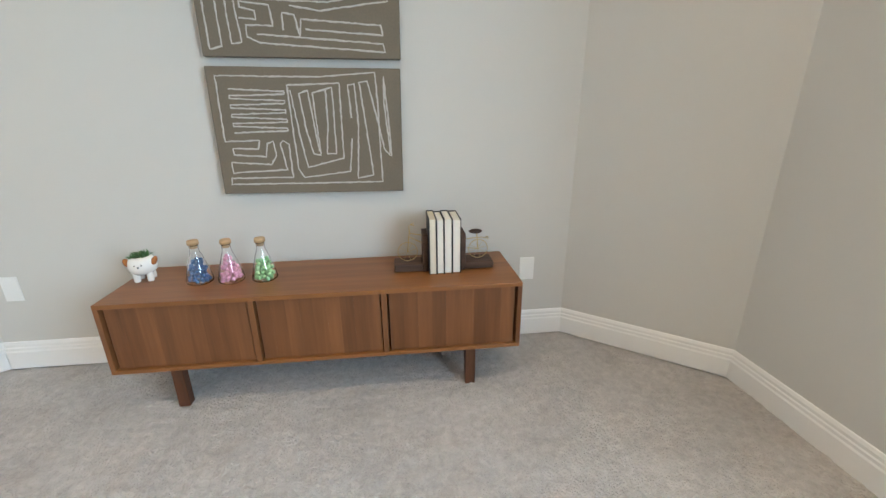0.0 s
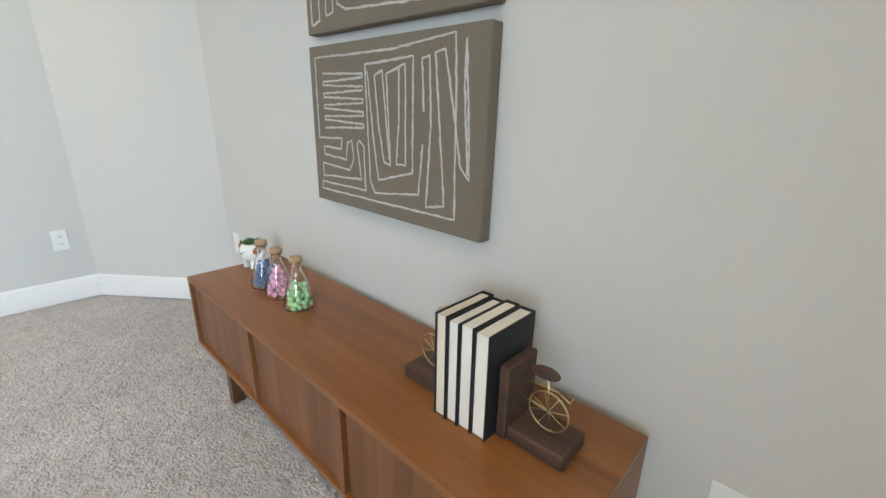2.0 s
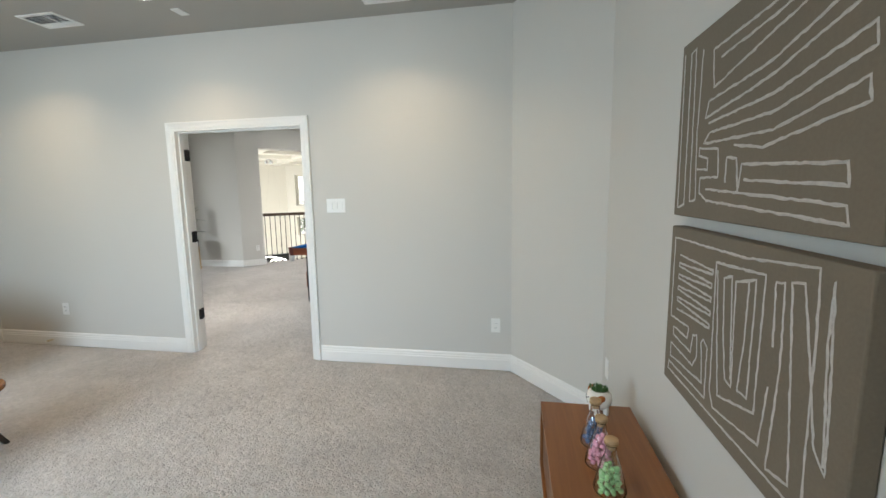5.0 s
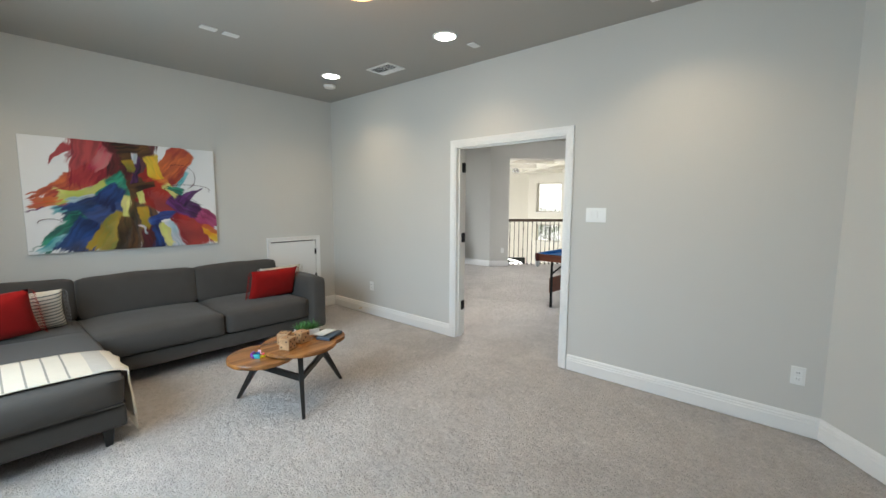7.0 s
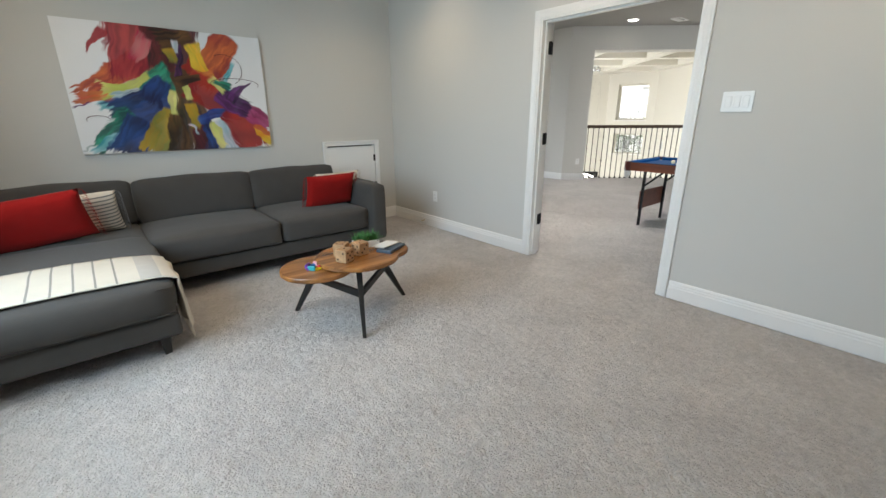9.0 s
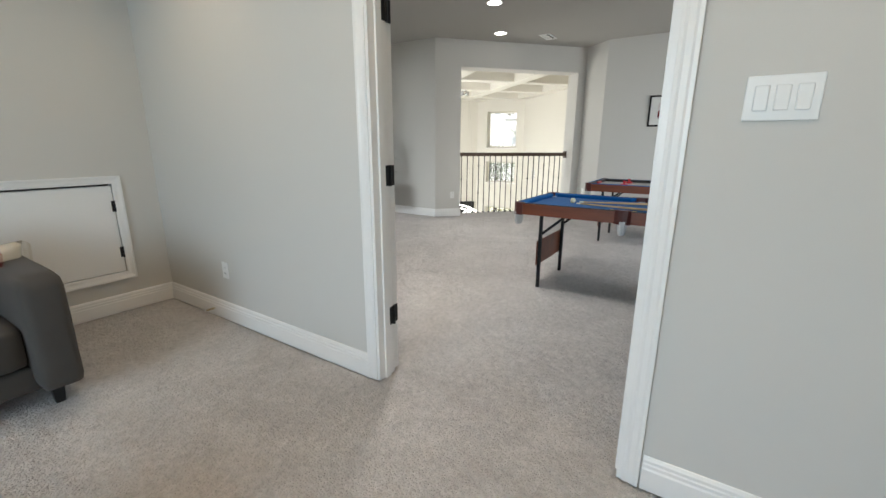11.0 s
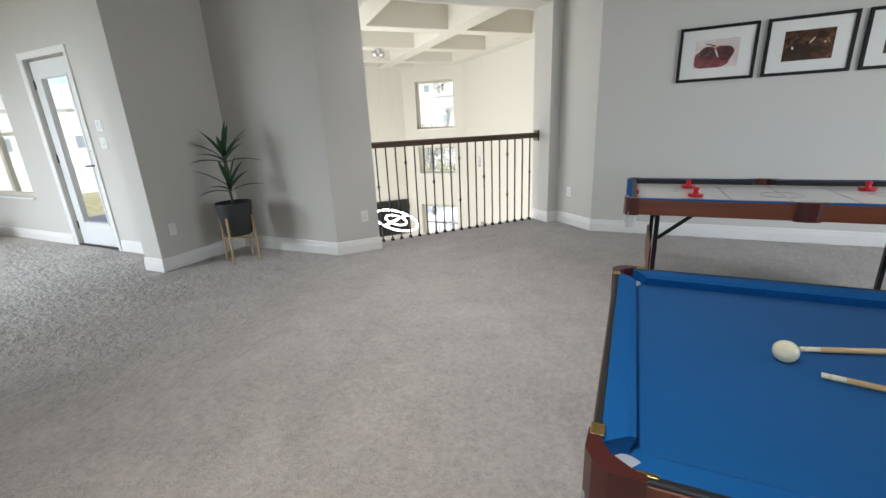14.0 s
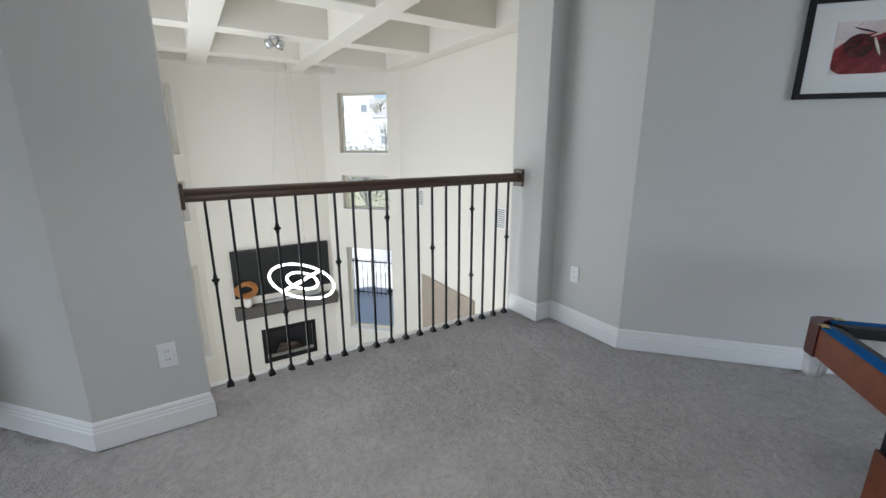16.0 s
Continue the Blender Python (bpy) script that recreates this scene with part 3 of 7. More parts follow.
# ---- doorway between den and game room ----
def casing(name, m, w, h, width=0.07, label="white moulded door casing", bottom=False, depth=0.018):
    """Architrave round an opening from x 0 to w, 0 to h, proud of the wall along +y."""
    t = thing(name, m, label, "door frame")
    tagged(t, kind="structure")
    prof = [(0, 0), (0, depth * 0.55), (0.012, depth * 0.7), (0.02, depth * 0.62), (width - 0.02, depth * 0.8), (width - 0.012, depth), (width, depth), (width, 0)]

    def strip(nm, pts, outs):
        bm = bmesh.new()
        rows = []
        for p, o in zip(pts, outs):
            rows.append([bm.verts.new((p[0] + o[0] * a, b, p[1] + o[1] * a)) for a, b in prof])
        for i in range(len(prof)):
            j = (i + 1) % len(prof)
            bm.faces.new((rows[0][i], rows[1][i], rows[1][j], rows[0][j]))
        bm.faces.new(rows[0][::-1])
        bm.faces.new(rows[1])
        part(nm, bm, TRIM, t)
    b = (-1, -1) if bottom else (-1, 0)
    c = (1, -1) if bottom else (1, 0)
    strip("casing_side", [(0, 0), (0, h)], [b, (-1, 1)])
    strip("casing_head", [(0, h), (w, h)], [(-1, 1), (1, 1)])
    strip("casing_side", [(w, h), (w, 0)], [(1, 1), c])
    if bottom:
        strip("casing_sill", [(w, 0), (0, 0)], [c, b])
    return t


DW = DOOR1 - DOOR0
casing("door_frame_den", pose(DX, DOOR1, 0, 0, 0, -90), DW, DOORH, 0.058)
casing("door_frame_game", pose(GX - 0.004, DOOR0, 0, 0, 0, 90), DW, DOORH)
t = thing("door_jamb", pose(0, 0, 0), "white painted door lining with a stop bead", "door jamb")
tagged(t, kind="structure")
boxed("jamb_side", GX - 0.006, DOOR0, 0, DX + 0.006, DOOR0 + 0.018, DOORH, TRIM, t, 0.001)
boxed("jamb_side", GX - 0.006, DOOR1 - 0.018, 0, DX + 0.006, DOOR1, DOORH, TRIM, t, 0.001)
boxed("jamb_head", GX - 0.006, DOOR0 + 0.018, DOORH - 0.018, DX + 0.006, DOOR1 - 0.018, DOORH, TRIM, t, 0.001)
boxed("stop_bead", GX + 0.036, DOOR0 + 0.018, 0, GX + 0.075, DOOR0 + 0.030, DOORH - 0.018, TRIM, t, 0.002)
boxed("stop_bead", GX + 0.036, DOOR1 - 0.030, 0, GX + 0.075, DOOR1 - 0.018, DOORH - 0.018, TRIM, t, 0.002)
boxed("stop_bead", GX + 0.036, DOOR0 + 0.03, DOORH - 0.03, GX + 0.075, DOOR1 - 0.03, DOORH - 0.018, TRIM, t, 0.002)


def panel_leaf(name, x0, x1, y0, y1, z0, z1, parent):
    """A flat leaf with two sunk panels on each face, the leaf lying along y."""
    bm = bmesh.new()
    box(bm, x0 + 0.006, y0, z0, x1 - 0.006, y1, z1)
    s = 0.11
    w0, w1 = min(y0, y1), max(y0, y1)
    for xa, xb in ((x0, x0 + 0.006), (x1 - 0.006, x1)):
        for a in ((w0, z0, w0 + s, z1), (w1 - s, z0, w1, z1), (w0 + s, z0, w1 - s, z0 + 0.22), (w0 + s, z1 - s, w1 - s, z1), (w0 + s, 0.95, w1 - s, 1.10)):
            box(bm, xa, a[0], a[1], xb, a[2], a[3], 0.002, 1)
    return part(name, bm, TRIM, parent)


door = thing("door_1", pose(0, 0, 0), "white panelled door leaf folded back against the game room wall", "door")
tagged(door, kind="structure")
LX = GX - 0.012
panel_leaf("leaf", LX - 0.042, LX, DOOR0 + 0.008, DOOR0 - 0.60, 0.012, DOORH - 0.022, door)
for z in (0.34, 1.08, 1.823):
    h = boxed("hinge", GX - 0.001, DOOR0 + 0.018, z - 0.05, GX + 0.042, DOOR0 + 0.0205, z + 0.05, BLACK_METAL, door, 0.001, "black steel butt hinge")
    bm = bmesh.new()
    rod(bm, (GX - 0.006, DOOR0 + 0.022, z - 0.052), (GX - 0.006, DOOR0 + 0.022, z + 0.052), 0.0075, seg=10)
    part("knuckle", bm, BLACK_METAL, h, smooth=True)
    boxed("hinge_leaf", LX - 0.037, DOOR0 + 0.0085, z - 0.05, GX - 0.009, DOOR0 + 0.0125, z + 0.05, BLACK_METAL, h, 0.001)

# ---- small access door behind the sofa ----
AW, AH = ACC[1] - ACC[0], ACC[3] - ACC[2]
casing("access_frame", pose(ACC[0], SY, ACC[2]), AW, AH, 0.055, "white moulded frame of a small access door", True)
t = thing("access_door", pose(ACC[0], SY, ACC[2]), "small white access door with dark hinges, shut", "door")
tagged(t, kind="structure")
boxed("panel", 0.004, -0.03, 0.004, AW - 0.004, -0.004, AH - 0.014, TRIM, t, 0.003)
boxed("recess_back", -0.0, -0.10, -0.0, AW, -0.06, AH, VENT_DARK, t)
for z in (AH - 0.16, AH - 0.50):
    h = boxed("hinge", -0.002, -0.004, z - 0.038, 0.020, 0.004, z + 0.038, BLACK_METAL, t, 0.001, "dark steel hinge")
    bm = bmesh.new()
    rod(bm, (0.003, 0.006, z - 0.040), (0.003, 0.006, z + 0.040), 0.006, seg=10)
    part("knuckle", bm, BLACK_METAL, h, smooth=True)

# spring door stop on the baseboard
t = thing("door_stop", pose(DX + 0.016, -2.92, 0.06), "small brass spring door stop on the baseboard", "door stop")
BRASS = material("brass", (0.62, 0.46, 0.20), 0.32, 1.0, dark=0.75, scale=20, fine=150, bump=0.03, depth=0.0003)
bm = bmesh.new()
tube(bm, [(0.004 + 0.065 * i / 80, 0.006 * math.cos(i * 0.9), 0.006 * math.sin(i * 0.9)) for i in range(81)], 0.0014, 5)
part("spring", bm, BRASS, t, smooth=True)
boxed("tip", 0.066, -0.007, -0.007, 0.078, 0.007, 0.007, PLASTIC, t, 0.003)

# ---- sideboard ----
NANG = math.degrees(math.atan2(C1[1] - C3B[1], C1[0] - C3B[0]))
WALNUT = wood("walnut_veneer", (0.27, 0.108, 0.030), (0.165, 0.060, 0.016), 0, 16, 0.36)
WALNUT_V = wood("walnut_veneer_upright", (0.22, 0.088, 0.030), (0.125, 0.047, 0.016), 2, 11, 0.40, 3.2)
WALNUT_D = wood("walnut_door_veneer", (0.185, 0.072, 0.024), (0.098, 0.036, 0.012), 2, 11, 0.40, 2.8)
DARK_LEG = wood("dark_walnut", (0.12, 0.045, 0.02), (0.045, 0.016, 0.008), 2, 18, 0.35)
SB = pose(-0.36, 1.747, 0, 0, 0, NANG)   # front left corner of the sideboard on the carpet
SBW, SBD, SB0, SB1 = 1.605, 0.385, 0.19, 0.485
t = thing("sideboard", SB, "low walnut sideboard with three tambour doors on dark splayed legs", "sideboard")
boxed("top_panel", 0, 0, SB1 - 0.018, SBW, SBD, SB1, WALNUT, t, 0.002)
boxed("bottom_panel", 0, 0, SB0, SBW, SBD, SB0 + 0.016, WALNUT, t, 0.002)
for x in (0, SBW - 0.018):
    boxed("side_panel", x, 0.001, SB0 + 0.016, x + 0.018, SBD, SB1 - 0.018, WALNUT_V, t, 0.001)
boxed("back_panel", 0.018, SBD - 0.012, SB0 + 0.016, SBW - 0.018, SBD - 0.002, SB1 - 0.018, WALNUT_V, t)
for x in (0.547, 1.048):
    boxed("divider", x - 0.011, 0.002, SB0 + 0.016, x + 0.011, SBD - 0.012, SB1 - 0.018, WALNUT_V, t, 0.001)
for x0, x1 in ((0.027, 0.531), (0.566, 1.032), (1.067, 1.578)):
    n = 9
    for i in range(n):
        a, b = x0 + (x1 - x0) * i / n, x0 + (x1 - x0) * (i + 1) / n
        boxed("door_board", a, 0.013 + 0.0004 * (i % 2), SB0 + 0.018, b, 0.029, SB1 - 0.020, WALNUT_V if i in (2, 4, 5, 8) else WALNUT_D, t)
for x in (0.215, 1.40):
    fr = boxed("leg_rail", x - 0.022, 0.03, SB0 - 0.035, x + 0.022, SBD - 0.03, SB0, DARK_LEG, t, 0.002)
    for y in (0.028, SBD - 0.07):
        boxed("leg", x - 0.022, y, 0, x + 0.022, y + 0.042, SB0 - 0.035 if y > 0.1 else SB0, DARK_LEG, t, 0.003)

TOPM = SB @ pose(0, 0, SB1)


def on_top(x, y, rz=0):
    return TOPM @ pose(x, y, 0, 0, 0, rz)


# dog-shaped planter with a small succulent: one plain figure and its plant
CERAMIC = material("glazed_white_ceramic", (0.82, 0.79, 0.74), 0.18, dark=0.97, scale=12, bump=0)
BROWN_GLAZE = material("brown_glaze", (0.42, 0.15, 0.045), 0.2, dark=0.85, scale=30, bump=0)
LEAF = material("green_leaf", (0.075, 0.17, 0.05), 0.45, dark=0.5, scale=25, fine=90, bump=0.2, depth=0.001, rand=0.3)
t = thing("planter", on_top(0.065, 0.240, 12), "small white ceramic animal-shaped planter with brown ears and a succulent", "planter")
bm = bmesh.new()
lathe(bm, [(0.012, 0.028), (0.034, 0.031), (0.049, 0.045), (0.054, 0.066), (0.050, 0.086), (0.040, 0.100), (0.034, 0.1045), (0.030, 0.100), (0.026, 0.094)], 32)
for x, y in ((-0.024, -0.02), (0.024, -0.02), (-0.022, 0.022), (0.022, 0.022)):
    lathe(bm, [(0.011, 0.0), (0.0125, 0.004), (0.012, 0.034), (0.008, 0.042)], 14, pose(x, y, 0))
part("bowl", bm, CERAMIC, t, smooth=True)
for sx in (-1, 1):
    bm = bmesh.new()
    bmesh.ops.create_uvsphere(bm, u_segments=14, v_segments=10, radius=1, matrix=pose(sx * 0.046, -0.012, 0.080, 0, sx * 28, 0) @ Matrix.Diagonal((0.011, 0.019, 0.023, 1)))
    part("ear", bm, BROWN_GLAZE, t, "brown glazed ear", True)
bm = bmesh.new()
for sx in (-1, 1):
    bmesh.ops.create_uvsphere(bm, u_segments=8, v_segments=6, radius=0.0028, matrix=pose(sx * 0.012, -0.0505, 0.078))
bmesh.ops.create_uvsphere(bm, u_segments=8, v_segments=6, radius=0.0038, matrix=pose(0, -0.0535, 0.070))
part("face_marks", bm, VENT_DARK, t, smooth=True)


def blade(bm, base, yaw, pitch, length, width, bend, seg=5, fold=0.25):
    """A tapering pointed leaf that bends down along its length."""
    m = Matrix.Translation(base) @ pose(0, 0, 0, 0, 0, yaw)
    p, a, rows = Vector((0, 0, 0)), radians(pitch), []
    for i in range(seg + 1):
        f = i / seg
        w = width * (0.55 + 1.3 * f - 1.85 * f * f) if f < 1 else 0.0
        w = max(w, 0.0006)
        rows.append([bm.verts.new(m @ (p + Vector((0, -w, w * fold)))), bm.verts.new(m @ p), bm.verts.new(m @ (p + Vector((0, w, w * fold))))])
        p = p + Vector((math.cos(a), 0, math.sin(a))) * (length / seg)
        a -= radians(bend) / seg
    for r, s in zip(rows, rows[1:]):
        bm.faces.new((r[0], r[1], s[1], s[0]))
        bm.faces.new((r[1], r[2], s[2], s[1]))


bm = bmesh.new()
rng = random.Random(3)
for k in range(190):
    blade(bm, (rng.uniform(-0.027, 0.027), rng.uniform(-0.027, 0.027), 0.096), rng.uniform(0, 360), rng.uniform(15, 88), rng.uniform(0.014, 0.030), 0.0048, rng.uniform(0, 40), 3, 0.4)
part("succulent", bm, LEAF, t, "green succulent leaves", True)

# corked flasks of sweets
FLASK = clear_glass("thin_glass")
CORK = material("cork", (0.56, 0.38, 0.21), 0.9, dark=0.7, scale=60, fine=220, bump=0.4, depth=0.001)
TWINE = material("twine", (0.42, 0.27, 0.13), 0.95, dark=0.6, scale=200, fine=500, bump=0.3, depth=0.0006)


def flask(x, y, colour, name, fill, seed):
    t = thing("flask", on_top(x, y) @ Matrix.Diagonal((1.06, 1.06, 1.11, 1)), f"corked conical glass flask of {name} sweets tied with twine", "flask", "corked flasks")
    bm = bmesh.new()
    out = [(0.010, 0.0), (0.040, 0.001), (0.047, 0.006), (0.048, 0.013), (0.038, 0.055), (0.024, 0.100), (0.0165, 0.118), (0.0155, 0.142), (0.018, 0.146)]
    inn = [(0.0165, 0.146), (0.0140, 0.142), (0.0150, 0.118), (0.0225, 0.100), (0.0365, 0.055), (0.0465, 0.013), (0.044, 0.005), (0.009, 0.003)]
    lathe(bm, out + inn, 28)
    g = part("glass", bm, FLASK, t, "clear glass", True)
    g.visible_shadow = False
    bm = bmesh.new()
    lathe(bm, [(0.0125, 0.132), (0.0142, 0.146), (0.0195, 0.1465), (0.0195, 0.160), (0.018, 0.1615)], 20)
    part("cork", bm, CORK, t, "pale cork stopper", True)
    bm = bmesh.new()
    for k in range(2):
        tube(bm, [(0.0192 * math.cos(a * 0.2618), 0.0192 * math.sin(a * 0.2618), 0.1485 + k * 0.003 + 0.001 * math.sin(a)) for a in range(24)], 0.0014, 5, True)
    part("twine", bm, TWINE, t, smooth=True)
    c = material(name + "_sweets", colour, 0.35, dark=0.72, scale=90, fine=300, bump=0.1, depth=0.0006, spec=0.6)
    rng, bm, placed = random.Random(seed), bmesh.new(), []
    for k in range(6000):
        z = 0.010 + (fill - 0.010) * rng.random()
        lim = np.interp(z, (0.0, 0.013, 0.055, 0.1, 0.118), (0.041, 0.0455, 0.0355, 0.0215, 0.014)) - 0.0088
        a, r = rng.uniform(0, 6.283), lim * math.sqrt(rng.uniform(0.30, 1))
        p = Vector((r * math.cos(a), r * math.sin(a), z))
        if all((p - q).length > 0.0152 for q in placed):
            placed.append(p)
            bmesh.ops.create_icosphere(bm, subdivisions=2, radius=0.0085, matrix=Matrix.Translation(p) @ pose(0, 0, 0, rng.uniform(0, 90), rng.uniform(0, 90)) @ Matrix.Diagonal((1, 1, 0.86, 1)))
        if len(placed) > 95:
            break
    o = part("sweets", bm, c, t, f"round {name} sweets", True)
    tagged(o, kind="stuff")
    return t


flask(0.306, 0.178, (0.050, 0.105, 0.22), "blue", 0.088, 1)
flask(0.430, 0.174, (0.62, 0.27, 0.37), "pink", 0.096, 2)
flask(0.560, 0.178, (0.28, 0.50, 0.22), "green", 0.080, 4)

# books between bicycle bookends
PAGES = material("book_pages", (0.76, 0.68, 0.53), 0.9, dark=0.82, scale=3, fine=700, bump=0.35, depth=0.0005, stretch=(1, 0.06, 0.06))
PAGES_W = material("white_book_pages", (0.81, 0.76, 0.67), 0.9, dark=0.85, scale=3, fine=700, bump=0.35, depth=0.0005, stretch=(1, 0.06, 0.06))
COVER = material("black_book_cloth", (0.016, 0.016, 0.018), 0.6, dark=0.6, scale=40, fine=400, bump=0.15, depth=0.0004)
RUSTIC = wood("dark_rustic_wood", (0.10, 0.052, 0.032), (0.035, 0.018, 0.012), 0, 26, 0.75)
bx = 1.240
for i, (w, h, d, pg) in enumerate(((0.031, 0.243, 0.155, PAGES), (0.030, 0.238, 0.152, PAGES_W), (0.034, 0.240, 0.156, PAGES_W), (0.036, 0.236, 0.158, PAGES_W))):
    b = thing("book", on_top(bx, 0.126 + 0.002 * i), "upright hardback with black boards, its pale page edges showing", "book", "books between the bookends")
    boxed("page_block", 0.0028, 0.004, 0.003, w - 0.0028, d - 0.006, h - 0.004, pg, b, 0.001)
    boxed("front_board", 0, 0, 0, 0.0026, d, h, COVER, b, 0.0006)
    boxed("back_board", w - 0.0026, 0, 0, w, d, h, COVER, b, 0.0006)
    boxed("spine", 0.0026, d - 0.003, 0, w - 0.0026, d, h, COVER, b, 0.0006)
    bx += w + 0.0008
GILT = material("gilt_wire", (0.70, 0.55, 0.28), 0.28, 1.0, dark=0.8, scale=30, bump=0)


def bookend(m, mirror, front):
    """A wooden bookend with half a wire bicycle on its foot."""
    s = -1 if mirror else 1
    t = thing("bookend", m, "dark rustic wooden bookend with half a gilt wire bicycle", "bookend", "pair of bookends")
    box_x = lambda a, b: (min(s * a, s * b), max(s * a, s * b))
    x0, x1 = box_x(0, 0.022)
    boxed("upright", x0, 0, 0.0, x1, 0.105, 0.165, RUSTIC, t, 0.004)
    x0, x1 = box_x(0.022, 0.145)
    boxed("foot", x0, 0.005, 0, x1, 0.100, 0.034, RUSTIC, t, 0.006)
    bm = bmesh.new()
    c = (s * 0.085, 0.05, 0.078)
    r = 0.042
    circ = lambda cx, cz, rr, n=36: [(cx + rr * math.cos(2 * math.pi * i / n), 0.05, cz + rr * math.sin(2 * math.pi * i / n)) for i in range(n)]
    tube(bm, circ(c[0], c[2], r), 0.0018, 6, True)
    part("wheel_rim", bm, GILT, t, smooth=True)
    bm = bmesh.new()
    for k in range(4):
        a = k * math.pi / 4 + 0.3
        rod(bm, (c[0] - r * math.cos(a), 0.05, c[2] - r * math.sin(a)), (c[0] + r * math.cos(a), 0.05, c[2] + r * math.sin(a)), 0.0009, seg=6)
    part("spokes", bm, GILT, t, smooth=True)
    bm = bmesh.new()
    if front:
        rod(bm, (c[0], 0.05, c[2]), (s * 0.075, 0.05, 0.175), 0.0022, seg=8)
        rod(bm, (s * 0.022, 0.05, 0.15), (s * 0.075, 0.05, 0.160), 0.002, seg=8)
        rod(bm, (s * 0.022, 0.05, 0.115), (s * 0.078, 0.05, 0.145), 0.002, seg=8)
        tube(bm, [(s * 0.075, 0.05, 0.175), (s * 0.077, 0.05, 0.192), (s * 0.07, 0.05, 0.198), (s * 0.055, 0.03, 0.200)], 0.002, 6)
        tube(bm, [(s * 0.07, 0.05, 0.198), (s * 0.055, 0.07, 0.200)], 0.002, 6)
        part("wire_frame", bm, GILT, t, smooth=True)
    else:
        rod(bm, (s * 0.022, 0.05, 0.125), (s * 0.10, 0.05, 0.130), 0.002, seg=8)
        rod(bm, (c[0], 0.05, c[2]), (s * 0.078, 0.05, 0.150), 0.0022, seg=8)
        rod(bm, (s * 0.022, 0.05, 0.085), (c[0], 0.05, c[2]), 0.002, seg=8)
        tube(bm, [(s * 0.10, 0.05, 0.130), (s * 0.128, 0.042, 0.125), (s * 0.130, 0.055, 0.128), (s * 0.12, 0.06, 0.130)], 0.0018, 6)
        part("wire_frame", bm, GILT, t, smooth=True)
        bm = bmesh.new()
        bmesh.ops.create_uvsphere(bm, u_segments=18, v_segments=10, radius=1, matrix=pose(s * 0.072, 0.05, 0.158) @ Matrix.Diagonal((0.030, 0.017, 0.010, 1)))
        part("saddle", bm, RUSTIC, t, "dark wooden saddle", True)
    return t


bookend(on_top(1.238, 0.165), True, True)
bookend(on_top(1.377, 0.165), False, False)

# ---- chalk-drawn canvases over the sideboard ----
LINEN = material("taupe_canvas", (0.215, 0.178, 0.132), 0.9, dark=0.62, scale=5, fine=130, bump=0.35, depth=0.0012)
CHALK = material("chalk_white", (0.70, 0.66, 0.61), 0.95, dark=0.42, scale=70, fine=260, bump=0.4, depth=0.001)
CW, CH = 0.768, 0.509


def chalk(bm, pts, rng, w=0.0056):
    """A wobbling hand-drawn line lying on the canvas; pts in parts of its width and height."""
    line = []
    for (a, b), (c, d) in zip(pts, pts[1:]):
        n = max(2, int(math.hypot((c - a) * CW, (d - b) * CH) / 0.012))
        line += [((a + (c - a) * i / n) * CW, (b + (d - b) * i / n) * CH) for i in range(n)]
    line.append((pts[-1][0] * CW, pts[-1][1] * CH))
    line = [Vector((x + rng.uniform(-0.0013, 0.0013), 0, z + rng.uniform(-0.0013, 0.0013))) for x, z in line]
    rows = []
    for i, p in enumerate(line):
        t = (line[min(i + 1, len(line) - 1)] - line[max(i - 1, 0)])
        t = t.normalized() if t.length else Vector((1, 0, 0))
        s = Vector((-t.z, 0, t.x)) * w * rng.uniform(0.4, 0.75)
        rows.append([bm.verts.new(p + s), bm.verts.new(p + Vector((0, -0.0016, 0))), bm.verts.new(p - s)])
    for a, b in zip(rows, rows[1:]):
        bm.faces.new((a[0], a[1], b[1], b[0]))
        bm.faces.new((a[1], a[2], b[2], b[1]))


def comb(x0, x1, z0, z1, n, upright=False, skew=0.0):
    """A meander that runs to and fro between two edges."""
    pts = []
    for i in range(n):
        f = i / max(1, n - 1)
        a, b = (x0, x1) if i % 2 == 0 else (x1, x0)
        if upright:
            x = z0 + (z1 - z0) * f
            pts += [(x + skew * f * (a - x0), a), (x + skew * f * (b - x0), b)]
        else:
            pts += [(a, z0 + (z1 - z0) * f), (b, z0 + (z1 - z0) * f - 0.015)]
    return pts


